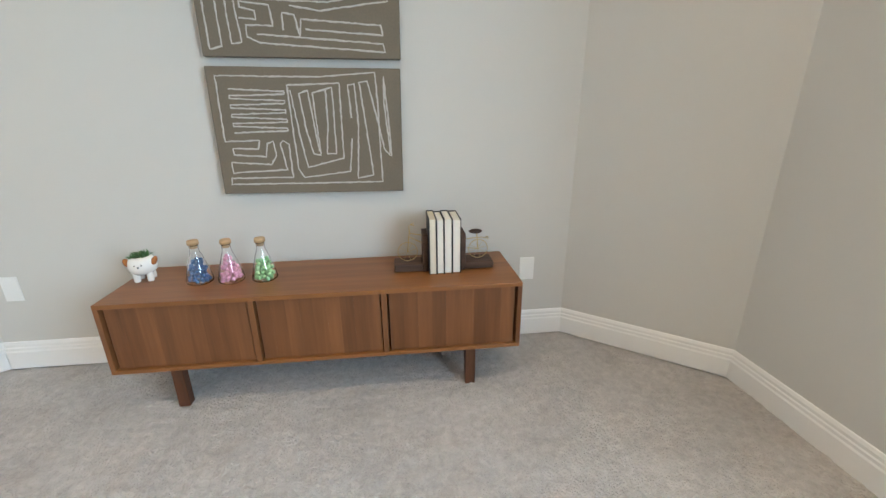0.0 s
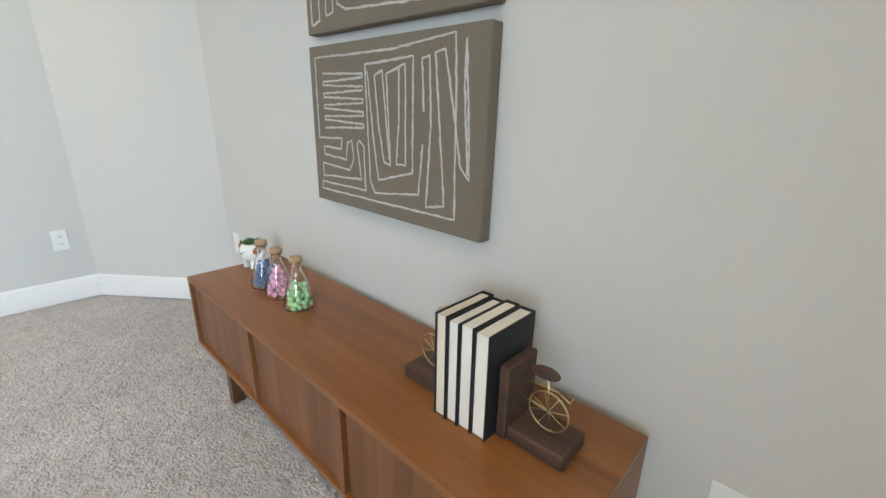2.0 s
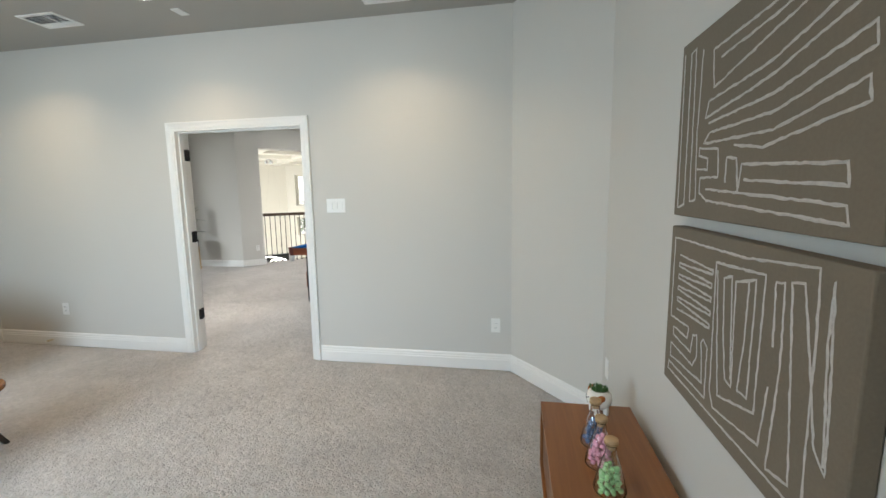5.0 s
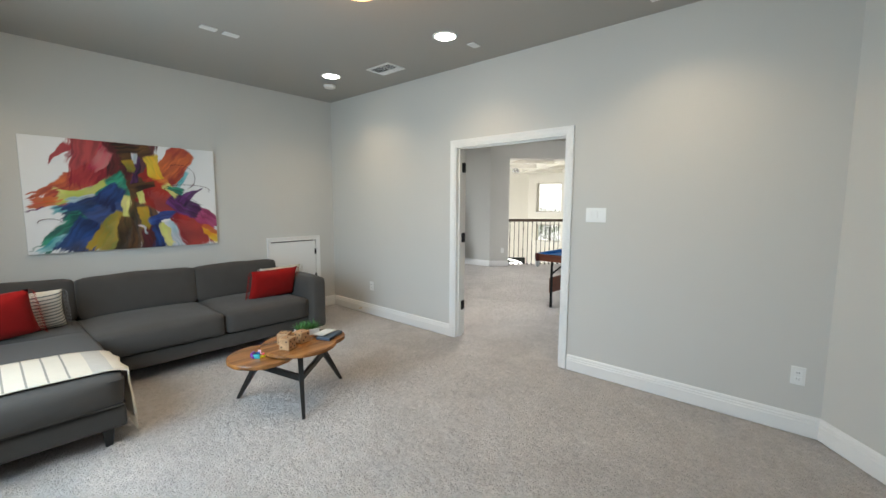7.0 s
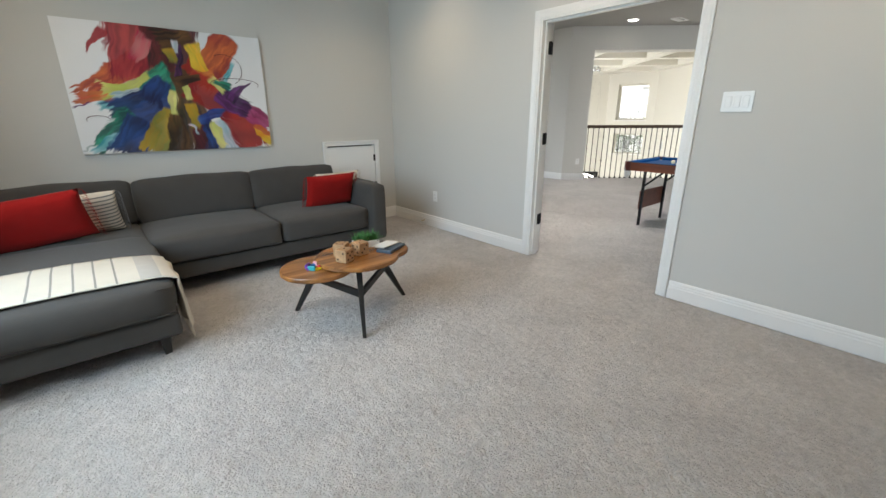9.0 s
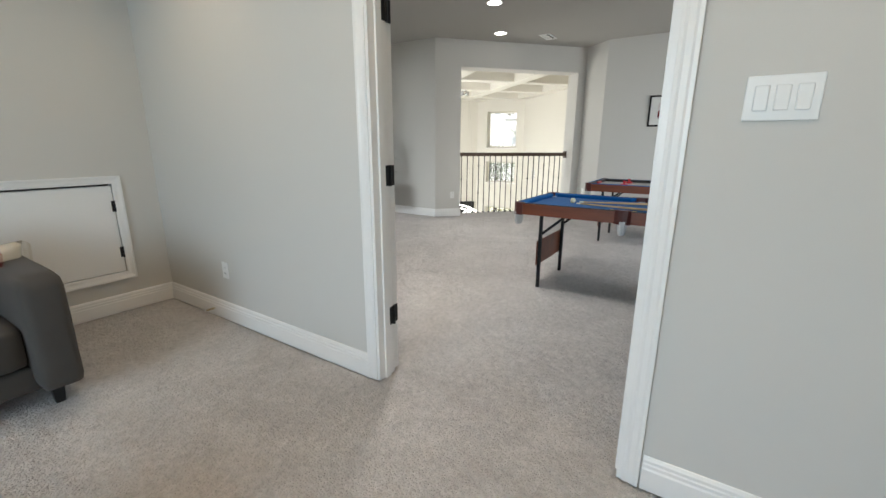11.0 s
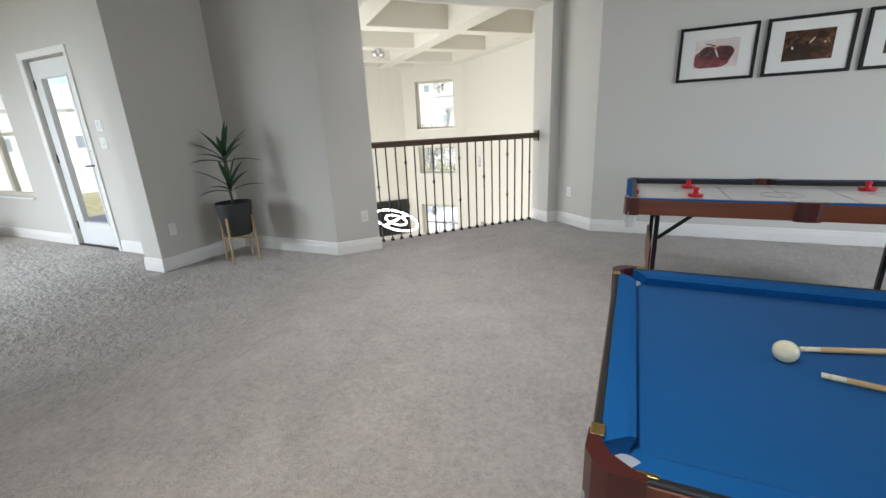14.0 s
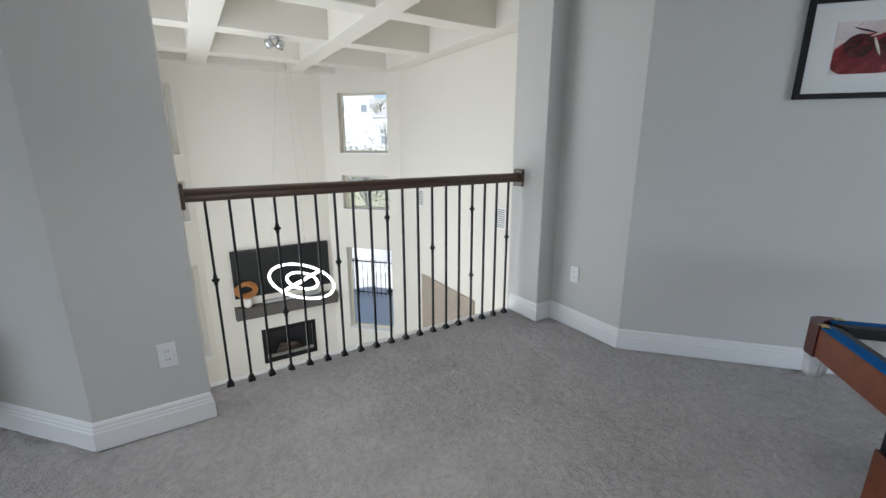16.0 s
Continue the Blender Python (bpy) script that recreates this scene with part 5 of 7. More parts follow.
for k, (u0, v0, u1, v1, w0, w1, c, bend) in enumerate((
        (0.28, 0.46, 0.13, 0.38, 0.10, 0.05, "cyan", 0.0), (0.21, 0.94, 0.135, 0.77, 0.035, 0.006, "crimson", -0.1), (0.46, 0.76, 0.08, 0.49, 0.13, 0.07, "flame", -0.05),
        (0.24, 0.50, 0.03, 0.44, 0.05, 0.045, "orange", 0.05), (0.33, 1.0, 0.27, 0.60, 0.22, 0.14, "crimson", 0.04), (0.45, 0.99, 0.44, 0.70, 0.16, 0.10, "maroon", 0.0),
        (0.54, 1.0, 0.54, 0.60, 0.20, 0.11, "maroon", 0.0), (0.38, 0.92, 0.31, 0.74, 0.07, 0.05, "pink", 0.1), (0.60, 0.96, 0.46, 0.90, 0.06, 0.10, "umber", 0.0),
        (0.80, 0.76, 0.73, 0.54, 0.06, 0.07, "cyan", 0.0), (0.82, 0.98, 0.61, 0.62, 0.12, 0.16, "flame", 0.05), (0.61, 0.88, 0.69, 0.60, 0.07, 0.05, "yellow", -0.1),
        (0.70, 0.66, 0.58, 0.60, 0.05, 0.05, "orange", 0.0), (0.48, 0.62, 0.26, 0.47, 0.15, 0.09, "teal", 0.05), (0.37, 0.62, 0.15, 0.49, 0.035, 0.07, "lemon", 0.1),
        (0.30, 0.47, 0.20, 0.44, 0.05, 0.04, "sky", 0.0), (0.45, 0.50, 0.20, 0.28, 0.15, 0.17, "navy", 0.05), (0.42, 0.58, 0.36, 0.42, 0.08, 0.08, "navy", 0.0),
        (0.27, 0.26, 0.06, 0.03, 0.16, 0.05, "teal", -0.06), (0.17, 0.11, 0.05, 0.02, 0.06, 0.03, "cyan", 0.0), (0.31, 0.24, 0.20, 0.0, 0.15, 0.14, "navy", 0.0),
        (0.44, 0.34, 0.33, 0.0, 0.07, 0.16, "gold", 0.04), (0.49, 0.50, 0.45, 0.22, 0.07, 0.045, "lemon", 0.05), (0.47, 0.30, 0.46, 0.0, 0.06, 0.10, "umber", 0.0),
        (0.52, 0.66, 0.57, 0.0, 0.07, 0.18, "umber", 0.02), (0.58, 0.30, 0.60, 0.0, 0.05, 0.10, "maroon", 0.0), (0.55, 0.38, 0.56, 0.22, 0.06, 0.05, "gold", 0.0),
        (0.62, 0.30, 0.68, 0.0, 0.05, 0.11, "navy", 0.0), (0.70, 0.24, 0.765, 0.0, 0.05, 0.12, "sky", 0.03), (0.66, 0.24, 0.70, 0.02, 0.03, 0.04, "lemon", 0.0),
        (0.57, 0.57, 0.77, 0.36, 0.15, 0.14, "red", 0.04), (0.60, 0.265, 0.79, 0.31, 0.05, 0.045, "blue", 0.1), (0.775, 0.35, 0.90, 0.0, 0.12, 0.20, "red", 0.03),
        (0.82, 0.40, 0.95, 0.30, 0.07, 0.05, "sky", 0.0), (0.84, 0.37, 1.0, 0.19, 0.07, 0.10, "magenta", 0.02), (0.72, 0.50, 0.87, 0.36, 0.10, 0.09, "plum", -0.05),
        (0.78, 0.44, 0.89, 0.58, 0.07, 0.012, "plum", 0.06), (0.91, 0.18, 1.0, 0.06, 0.035, 0.07, "yellow", 0.0), (0.92, 0.20, 1.0, 0.13, 0.02, 0.04, "orange", 0.0),
        (0.53, 0.86, 0.51, 0.62, 0.03, 0.035, "plum", 0.1), (0.52, 0.90, 0.52, 0.82, 0.03, 0.02, "sky", 0.0), (0.485, 0.82, 0.50, 0.75, 0.05, 0.03, "gold", 0.0),
        (0.69, 0.60, 0.74, 0.52, 0.04, 0.04, "lemon", 0.0), (0.535, 0.55, 0.56, 0.46, 0.035, 0.03, "lemon", 0.0), (0.62, 0.62, 0.50, 0.57, 0.03, 0.05, "umber", 0.0),
        (0.70, 0.60, 0.78, 0.55, 0.02, 0.03, "teal", 0.0), (0.535, 0.22, 0.56, 0.15, 0.02, 0.012, "sky", 0.2), (0.07, 0.40, 0.03, 0.37, 0.012, 0.006, "plum", 0.3))):
    stroke(u0, v0, u1, v1, w0, w1, INK[c], k + 1, bend)
me = bpy.data.meshes.new("paint_coat")
grid = np.arange(NU * NV).reshape(NV, NU)
me.from_pydata(np.stack([PX, -0.0012 - RELIEF, PZ], 1).tolist(), [], np.stack([grid[:-1, :-1], grid[:-1, 1:], grid[1:, 1:], grid[1:, :-1]], 2).reshape(-1, 4).tolist())
me.attributes.new("paint", "FLOAT_COLOR", "POINT").data.foreach_set("color", np.concatenate([COAT, np.ones((NU * NV, 1))], 1).ravel())
PAINT = material("oil_paint", (0.5, 0.5, 0.5), 0.38, fine=160, bump=0.12, depth=0.0008)
at = PAINT.node_tree.nodes.new("ShaderNodeAttribute")
at.attribute_name = "paint"
PAINT.node_tree.links.new(at.outputs["Color"], PAINT.node_tree.nodes["Principled BSDF"].inputs["Base Color"])
o = finish(new("paint_coat", me), PAINT, True)
o.parent = art
tagged(o, "dragged multicoloured oil paint")
INK_LINE = paint2("ink_line_paint", (0.035, 0.006, 0.01), (0.10, 0.012, 0.02))
for cx, cz, rx, rz, a0, a1 in ((0.77, 0.70, 0.10, 0.13, -60, 120), (0.82, 0.58, 0.14, 0.05, -20, 200), (0.10, 0.27, 0.05, 0.03, 0, 200)):
    bm = bmesh.new()
    tube(bm, [((cx + rx * math.cos(radians(a0 + (a1 - a0) * i / 24))) * PW, -0.0095, (cz + rz * math.sin(radians(a0 + (a1 - a0) * i / 24))) * PH) for i in range(25)], 0.0022, 5)
    part("ink_line", bm, INK_LINE, art)

# ---- coffee table ----
MANGO = wood("mango_wood", (0.38, 0.16, 0.045), (0.07, 0.024, 0.008), 0, 9, 0.25, 3.2)
ct = thing("coffee_table", pose(0, 0, 0), "low wooden coffee table with overlapping oval tops on black splayed legs", "coffee table")


def outline_top(name, lobes, z0, z1):
    """A tabletop whose edge is the union of round lobes."""
    cx = sum(l[0] for l in lobes) / len(lobes)
    cy = sum(l[1] for l in lobes) / len(lobes)
    pts = []
    for i in range(96):
        a = 2 * math.pi * i / 96
        d, far = Vector((math.cos(a), math.sin(a))), 0.0
        for x, y, r in lobes:
            o = Vector((cx - x, cy - y))
            b, c = o.dot(d), o.dot(o) - r * r
            if b * b - c > 0:
                far = max(far, -b + math.sqrt(b * b - c))
        pts.append((cx + d.x * far, cy + d.y * far))
    bm = bmesh.new()
    rings = []
    for z, k in ((z0, 0.975), (z0 + 0.006, 1.0), (z1 - 0.006, 1.0), (z1, 0.982)):
        rings.append([bm.verts.new((cx + (x - cx) * k, cy + (y - cy) * k, z)) for x, y in pts])
    bm.faces.new(rings[0][::-1]), bm.faces.new(rings[-1])
    for a, b in zip(rings, rings[1:]):
        for i in range(96):
            bm.faces.new((a[i], a[(i + 1) % 96], b[(i + 1) % 96], b[i]))
    return part(name, bm, MANGO, ct)


outline_top("lower_top", [(0.318, -1.33, 0.222)], 0.362, 0.392)
outline_top("upper_top", [(0.06, -1.28, 0.265), (-0.135, -1.295, 0.175)], 0.396, 0.426)
tops = {"a": ((0.208, -0.989), (0.12, -1.17)), "b": ((-0.335, -1.35), (-0.10, -1.32)), "c": ((0.376, -1.617), (0.27, -1.42))}
for f, h in tops.values():
    bm = bmesh.new()
    d = (Vector(h) - Vector(f)).normalized()
    n = Vector((-d.y, d.x))
    lo, hi = [], []
    for a, b in ((-1, -1), (1, -1), (1, 1), (-1, 1)):
        p, q = Vector(f) + n * a * 0.011 + d * b * 0.013, Vector(h) + n * a * 0.019 + d * b * 0.03
        lo.append(bm.verts.new((p.x, p.y, 0)))
        hi.append(bm.verts.new((q.x, q.y, 0.395 if h[0] < 0.2 else 0.361)))
    bm.faces.new(lo[::-1]), bm.faces.new(hi)
    for i in range(4):
        bm.faces.new((lo[i], lo[(i + 1) % 4], hi[(i + 1) % 4], hi[i]))
    bmesh.ops.bevel(bm, geom=bm.edges[:], offset=0.002, segments=1, affect="EDGES")
    part("leg", bm, BLACK_WOOD, ct, "tapered black leg")


def bar(bm, a, b, w, h):
    a, b = Vector(a), Vector(b)
    q = (b - a).to_track_quat("X", "Z").to_matrix().to_4x4()
    box(bm, 0, -w / 2, -h / 2, (b - a).length, w / 2, h / 2, 0.002, 1, Matrix.Translation(a) @ q)


for k in ("b", "c"):
    bm = bmesh.new()
    f, h = tops["a"]
    g, j = tops[k]
    p, q = Vector(f).lerp(Vector(h), 0.60), Vector(g).lerp(Vector(j), 0.72)
    bar(bm, (p.x, p.y, 0.235), (q.x, q.y, 0.275), 0.022, 0.045)
    part("stretcher", bm, BLACK_WOOD, ct)

DICE = wood("pale_dice_wood", (0.50, 0.30, 0.15), (0.30, 0.16, 0.07), 0, 20, 0.55)
PIP = material("burnt_pip", (0.03, 0.018, 0.012), 0.8, dark=0.7, bump=0)


def die(x, y, z, rot, faces, s=0.082):
    t = thing("wooden_die", pose(x, y, z, 0, 0, rot), "large pale wooden die with burnt black pips on the coffee table", "die", "wooden dice")
    boxed("cube", -s / 2, -s / 2, 0, s / 2, s / 2, s, DICE, t, 0.006, seg=3)
    spots = {1: [(0, 0)], 2: [(-1, -1), (1, 1)], 3: [(-1, -1), (0, 0), (1, 1)], 4: [(-1, -1), (1, 1), (-1, 1), (1, -1)], 5: [(-1, -1), (1, 1), (-1, 1), (1, -1), (0, 0)], 6: [(-1, -1), (1, 1), (-1, 1), (1, -1), (-1, 0), (1, 0)]}
    for n, m in zip(faces, (pose(0, 0, s), pose(0, -s / 2, s / 2, 90), pose(s / 2, 0, s / 2, 90, 0, 90), pose(0, s / 2, s / 2, -90), pose(-s / 2, 0, s / 2, 90, 0, -90))):
        for a, b in spots[n]:
            bm = bmesh.new()
            bmesh.ops.create_cone(bm, cap_ends=True, segments=12, radius1=0.0068, radius2=0.0068, depth=0.0012, matrix=m @ pose(a * s * 0.25, b * s * 0.25, 0.0003))
            part("pip", bm, PIP, t)


die(0.185, -1.215, 0.426, 25, (1, 3, 2, 5, 6))
die(0.04, -1.28, 0.426, 12, (2, 1, 5, 3, 4))
die(0.145, -1.335, 0.426, 40, (4, 2, 3, 1, 5))
# coloured puzzle blocks
rng = random.Random(12)
for k, (c, nm) in enumerate((((0.16, 0.03, 0.30), "purple"), ((0.02, 0.33, 0.36), "teal"), ((0.80, 0.62, 0.02), "yellow"), ((0.62, 0.03, 0.03), "red"), ((0.06, 0.32, 0.09), "green"), ((0.80, 0.42, 0.46), "pink"), ((0.03, 0.14, 0.42), "blue"), ((0.16, 0.03, 0.30), "purple"))):
    a = k * 0.785
    boxed_m = material(nm + "_toy_plastic", c, 0.35, dark=0.9, bump=0)
    t = thing("puzzle_block", pose(0.345 + 0.042 * math.cos(a), -1.31 + 0.042 * math.sin(a), 0.392, 0, 0, math.degrees(a) + 80 + rng.uniform(-12, 12)), f"small {nm} plastic puzzle block on the coffee table", "toy", "puzzle blocks")
    boxed("bar_body", -0.024, -0.008, 0, 0.024, 0.008, 0.016 + 0.012 * (k % 2), boxed_m, t, 0.004)
# cards, booklet and a tray of greens
BLUEC = material("blue_grey_card", (0.045, 0.075, 0.11), 0.4, dark=0.8, scale=20, bump=0)
t = thing("game_box", pose(-0.165, -1.235, 0.426, 0, 0, 28), "thin dark blue-grey game box on the coffee table", "box")
boxed("box_lid", -0.10, -0.055, 0, 0.10, 0.055, 0.020, BLUEC, t, 0.003)
t = thing("booklet", pose(-0.155, -1.285, 0.4475, 3, 0, 18), "white paper booklet lying open on the game box", "booklet")
boxed("sheet", -0.085, -0.055, 0, 0.085, 0.055, 0.004, PAGES_W, t, 0.001)
boxed("sheet", -0.08, -0.05, 0.0045, 0.085, 0.05, 0.0075, PLASTIC, t, 0.001, m=pose(0.004, 0.004, 0, 0, -2, 4))
t = thing("planter", pose(-0.075, -1.405, 0.426, 0, 0, -8), "white tray of fluffy green artificial plants", "planter")
bm = bmesh.new()
for a in ((-0.085, -0.04, -0.08, 0.04), (0.08, -0.04, 0.085, 0.04), (-0.08, -0.04, 0.08, -0.035), (-0.08, 0.035, 0.08, 0.04)):
    box(bm, a[0], a[1], 0, a[2], a[3], 0.045, 0.001, 1)
box(bm, -0.08, -0.035, 0, 0.08, 0.035, 0.006)
part("tray", bm, PLASTIC, t)
bm, rng = bmesh.new(), random.Random(21)
for k in range(330):
    blade(bm, (rng.uniform(-0.074, 0.074), rng.uniform(-0.032, 0.032), 0.02), rng.uniform(0, 360), rng.uniform(45, 90), rng.uniform(0.05, 0.095), 0.0045, rng.uniform(10, 70), 4, 0.3)
part("foliage", bm, material("bright_leaf", (0.07, 0.26, 0.06), 0.5, dark=0.45, scale=30, bump=0), t, "fluffy green leaves", True)

# ---- folding game tables ----
MAHOG = wood("mahogany_laminate", (0.20, 0.050, 0.018), (0.11, 0.026, 0.009), 1, 12, 0.35)
BLUE_CLOTH = material("blue_table_cloth", (0.005, 0.095, 0.30), 0.9, dark=0.88, scale=8, fine=500, bump=0.25, depth=0.0008, spec=0.15, sheen=0.1)
BLUE_RAIL = material("blue_rail_cloth", (0.006, 0.100, 0.32), 0.85, dark=0.9, scale=8, fine=500, bump=0.2, depth=0.0008, spec=0.2)
BLACK_VINYL = material("black_vinyl", (0.015, 0.015, 0.017), 0.45, dark=0.8, bump=0)
POCKET = material("brown_pocket_plastic", (0.075, 0.013, 0.010), 0.3, dark=0.8, bump=0)
NET = material("clear_white_pocket_bag", (0.78, 0.80, 0.82), 0.3, dark=0.85, scale=60, fine=200, bump=0.5, depth=0.003)
NET.node_tree.nodes["Principled BSDF"].inputs["Alpha"].default_value = 0.6
GOLD = material("brass_trim", (0.72, 0.52, 0.20), 0.25, 1.0, dark=0.8, bump=0)
RINK = material("white_rink_laminate", (0.74, 0.74, 0.73), 0.2, dark=0.97, bump=0)
RINK_LINE = material("dark_rink_line", (0.10, 0.02, 0.03), 0.3, dark=0.9, bump=0)
RED_TOY = material("red_plastic", (0.55, 0.012, 0.025), 0.3, dark=0.92, bump=0)
TW, TL_, TH = 0.92, 1.73, 0.765


def game_table(m, label, hockey, TW, TL_):
    """A folding table: its width along x, its length along y, from the near corner."""
    t = thing("game_table", m, label, "game table")
    z0, z1 = TH - 0.098, TH - 0.007
    g = 0.068
    for x in (0, TW - 0.016):
        for a, b in ((g, TL_ / 2 - 0.05), (TL_ / 2 + 0.05, TL_ - g)):
            boxed("side_apron", x, a, z0, x + 0.016, b, z1, MAHOG, t, 0.002)
    for y in (0, TL_ - 0.016):
        boxed("end_apron", g, y, z0, TW - g, y + 0.016, z1, MAHOG, t, 0.002)
    boxed("bed_board", 0.018, 0.018, z0 + 0.03, TW - 0.018, TL_ - 0.018, TH - 0.045, BLACK_VINYL, t)
    boxed("playing_surface", 0.05, 0.05, TH - 0.044, TW - 0.05, TL_ - 0.05, TH - 0.036, RINK if hockey else BLUE_CLOTH, t)
    edge, rail = (BLUE_RAIL, BLACK_VINYL) if hockey else (BLACK_VINYL, BLUE_RAIL)
    w1, w2 = (0.034, 0.03) if hockey else (0.013, 0.052)

    def rails(x0, y0, x1, y1, along_y, sign):
        """An edge strip and the sloping cushion inside it."""
        if along_y:
            boxed("edge_strip", min(x0, x0 + sign * w1), y0, z1 - 0.002, max(x0, x0 + sign * w1), y1, TH, edge, t, 0.003)
        else:
            boxed("edge_strip", x0, min(y0, y0 + sign * w1), z1 - 0.002, x1, max(y0, y0 + sign * w1), TH, edge, t, 0.003)
        bm = bmesh.new()
        prof = [(w1, TH - 0.001), (w1 + w2 * 0.75, TH - 0.003), (w1 + w2, TH - 0.010), (w1 + w2 * 0.8, TH - 0.036), (w1, TH - 0.036)]
        ends = []
        for e, cut in ((y0 if along_y else x0, 1), (y1 if along_y else x1, -1)):
            ends.append([bm.verts.new((x0 + sign * a, e + cut * (a - w1) * 0.8, b) if along_y else (e + cut * (a - w1) * 0.8, y0 + sign * a, b)) for a, b in prof])
        for i in range(5):
            bm.faces.new((ends[0][i], ends[1][i], ends[1][(i + 1) % 5], ends[0][(i + 1) % 5]))
        bm.faces.new(ends[0]), bm.faces.new(ends[1])
        part("cushion_rail", bm, rail, t)
    for x, s in ((0.002, 1), (TW - 0.002, -1)):
        for a, b in ((g - 0.012, TL_ / 2 - 0.048), (TL_ / 2 + 0.048, TL_ - g + 0.012)):
            rails(x, a, x, b, True, s)
    for y, s in ((0.002, 1), (TL_ - 0.002, -1)):
        rails(g - 0.012, y, TW - g + 0.012, y, False, s)
    for x, y, corner in ((0, 0, 1), (TW, 0, 1), (0, TL_, 1), (TW, TL_, 1), (0, TL_ / 2, 0), (TW, TL_ / 2, 0)):
        sx, sy = (1 if x == 0 else -1), (1 if y == 0 else -1)
        bm = bmesh.new()
        if corner:
            outer = [(0.080, -0.004), (0.035, -0.006), (0.010, 0.006), (-0.004, 0.030), (-0.005, 0.080)]
            inner = [(-0.0 + 0.012, 0.080), (0.014, 0.060), (0.034, 0.030), (0.062, 0.014), (0.080, 0.012)]
            poly = [(x + sx * a, y + sy * b) for a, b in outer + inner]
        else:
            poly = [(x + sx * a, y + b) for a, b in ((-0.003, -0.058), (0.013, -0.058), (0.019, -0.036), (0.024, -0.022), (0.024, 0.022), (0.019, 0.036), (0.013, 0.058), (-0.003, 0.058), (-0.011, 0.036), (-0.014, 0.0), (-0.011, -0.036))]
        if sx * sy < 0 and corner:
            poly = poly[::-1]
        prism(bm, poly, z0 - 0.004, TH + 0.004)
        p = part("pocket_cap", bm, POCKET, t, "dark brown plastic pocket rim")
        cx, cy = (x + sx * 0.036, y + sy * 0.036) if corner else (x + sx * 0.012, y)
        if not hockey or x == 0 or corner:
            bm = bmesh.new()
            lathe(bm, [(0.010, z0 - 0.088), (0.022, z0 - 0.084), (0.028, z0 - 0.066), (0.031, z0 - 0.045), (0.033, z0 - 0.022), (0.035, z0), (0.036, z0 + 0.02)], 30, pose(cx, cy, 0))
            for v in bm.verts:
                a = math.atan2(v.co.y - cy, v.co.x - cx)
                k = 1 + 0.13 * math.sin(a * 7 + v.co.z * 25) + 0.07 * math.sin(a * 13)
                v.co = Vector((cx + (v.co.x - cx) * k, cy + (v.co.y - cy) * k, v.co.z)) + noise.noise_vector(v.co * 30 + Vector((x * 7, y, 0))) * 0.007
            part("pocket_bag", bm, NET, p, "translucent white pocket bag", True)
        if not hockey:
            bm = bmesh.new()
            lathe(bm, [(0.027, TH - 0.042), (0.029, TH - 0.0345), (0.021, TH - 0.0335)], 18, pose(cx + sx * 0.018, cy + (sy * 0.018 if corner else 0), 0))
            part("pocket_lining", bm, NET, p, "pale pocket lining")
        for a in ((-1, 1) if not corner else (1,)):
            if corner:
                boxed("brass_plate", x + sx * 0.080 - 0.014, y + sy * 0.004 - 0.006, TH + 0.0005, x + sx * 0.080 + 0.014, y + sy * 0.016 + 0.004, TH + 0.0045, GOLD, p, 0.001)
                boxed("brass_plate", x + sx * 0.004 - 0.006, y + sy * 0.080 - 0.014, TH + 0.0005, x + sx * 0.016 + 0.004, y + sy * 0.080 + 0.014, TH + 0.0045, GOLD, p, 0.001)
            else:
                boxed("brass_plate", x + sx * 0.008 - 0.008, y + a * 0.078 - 0.013, TH + 0.0005, x + sx * 0.008 + 0.008, y + a * 0.078 + 0.013, TH + 0.0045, GOLD, p, 0.001)
    for y, s in ((0.195, 1), (TL_ - 0.195, -1)):
        for x in (0.155, TW - 0.155):
            bm = bmesh.new()
            box(bm, x - 0.016, y - 0.013, 0, x + 0.016, y + 0.013, z0 + 0.03, 0.003, 1)
            part("leg", bm, BLACK_METAL, t, "black steel leg")
            bm = bmesh.new()
            bar(bm, (x, y + s * 0.012, z0 - 0.18), (x, y + s * 0.24, z0 + 0.02), 0.012, 0.022)
            part("brace", bm, BLACK_METAL, t)
        boxed("leg_panel", 0.155 - 0.012, y - 0.022 * s - 0.006, 0.20, TW - 0.155 + 0.012, y - 0.022 * s + 0.006, 0.42, MAHOG, t, 0.003)
    return t


POOL = pose(-4.47, -1.37, 0)
pool = game_table(POOL, "folding pool table with blue cloth, mahogany sides and black legs", False, TW, TL_)
AW_, AL_ = 0.95, 1.79
AIR = pose(-6.72, -1.365, 0)
air = game_table(AIR, "folding air hockey table with a white rink and mahogany sides", True, AW_, AL_)
SURF = TH - 0.036
# rink markings lie on the surface
for y in (AL_ * 0.33, AL_ * 0.5, AL_ * 0.67):
    boxed("rink_line", 0.07, y - 0.003, SURF + 0.0004, AW_ - 0.07, y + 0.003, SURF + 0.0012, RINK_LINE, air)
for x, y, r in ((AW_ / 2, AL_ / 2, 0.11), (0.38, 0.37, 0.07), (0.75, 0.37, 0.07), (0.38, AL_ - 0.37, 0.07), (0.75, AL_ - 0.37, 0.07)):
    bm = bmesh.new()
    lathe(bm, [(r, SURF + 0.0004), (r, SURF + 0.0012), (r - 0.005, SURF + 0.0012), (r - 0.005, SURF + 0.0004)], 40, pose(x, y, 0))
    bmesh.ops.delete(bm, geom=[f for f in bm.faces if len(f.verts) > 4], context="FACES_ONLY")
    part("rink_circle", bm, RINK_LINE, air)
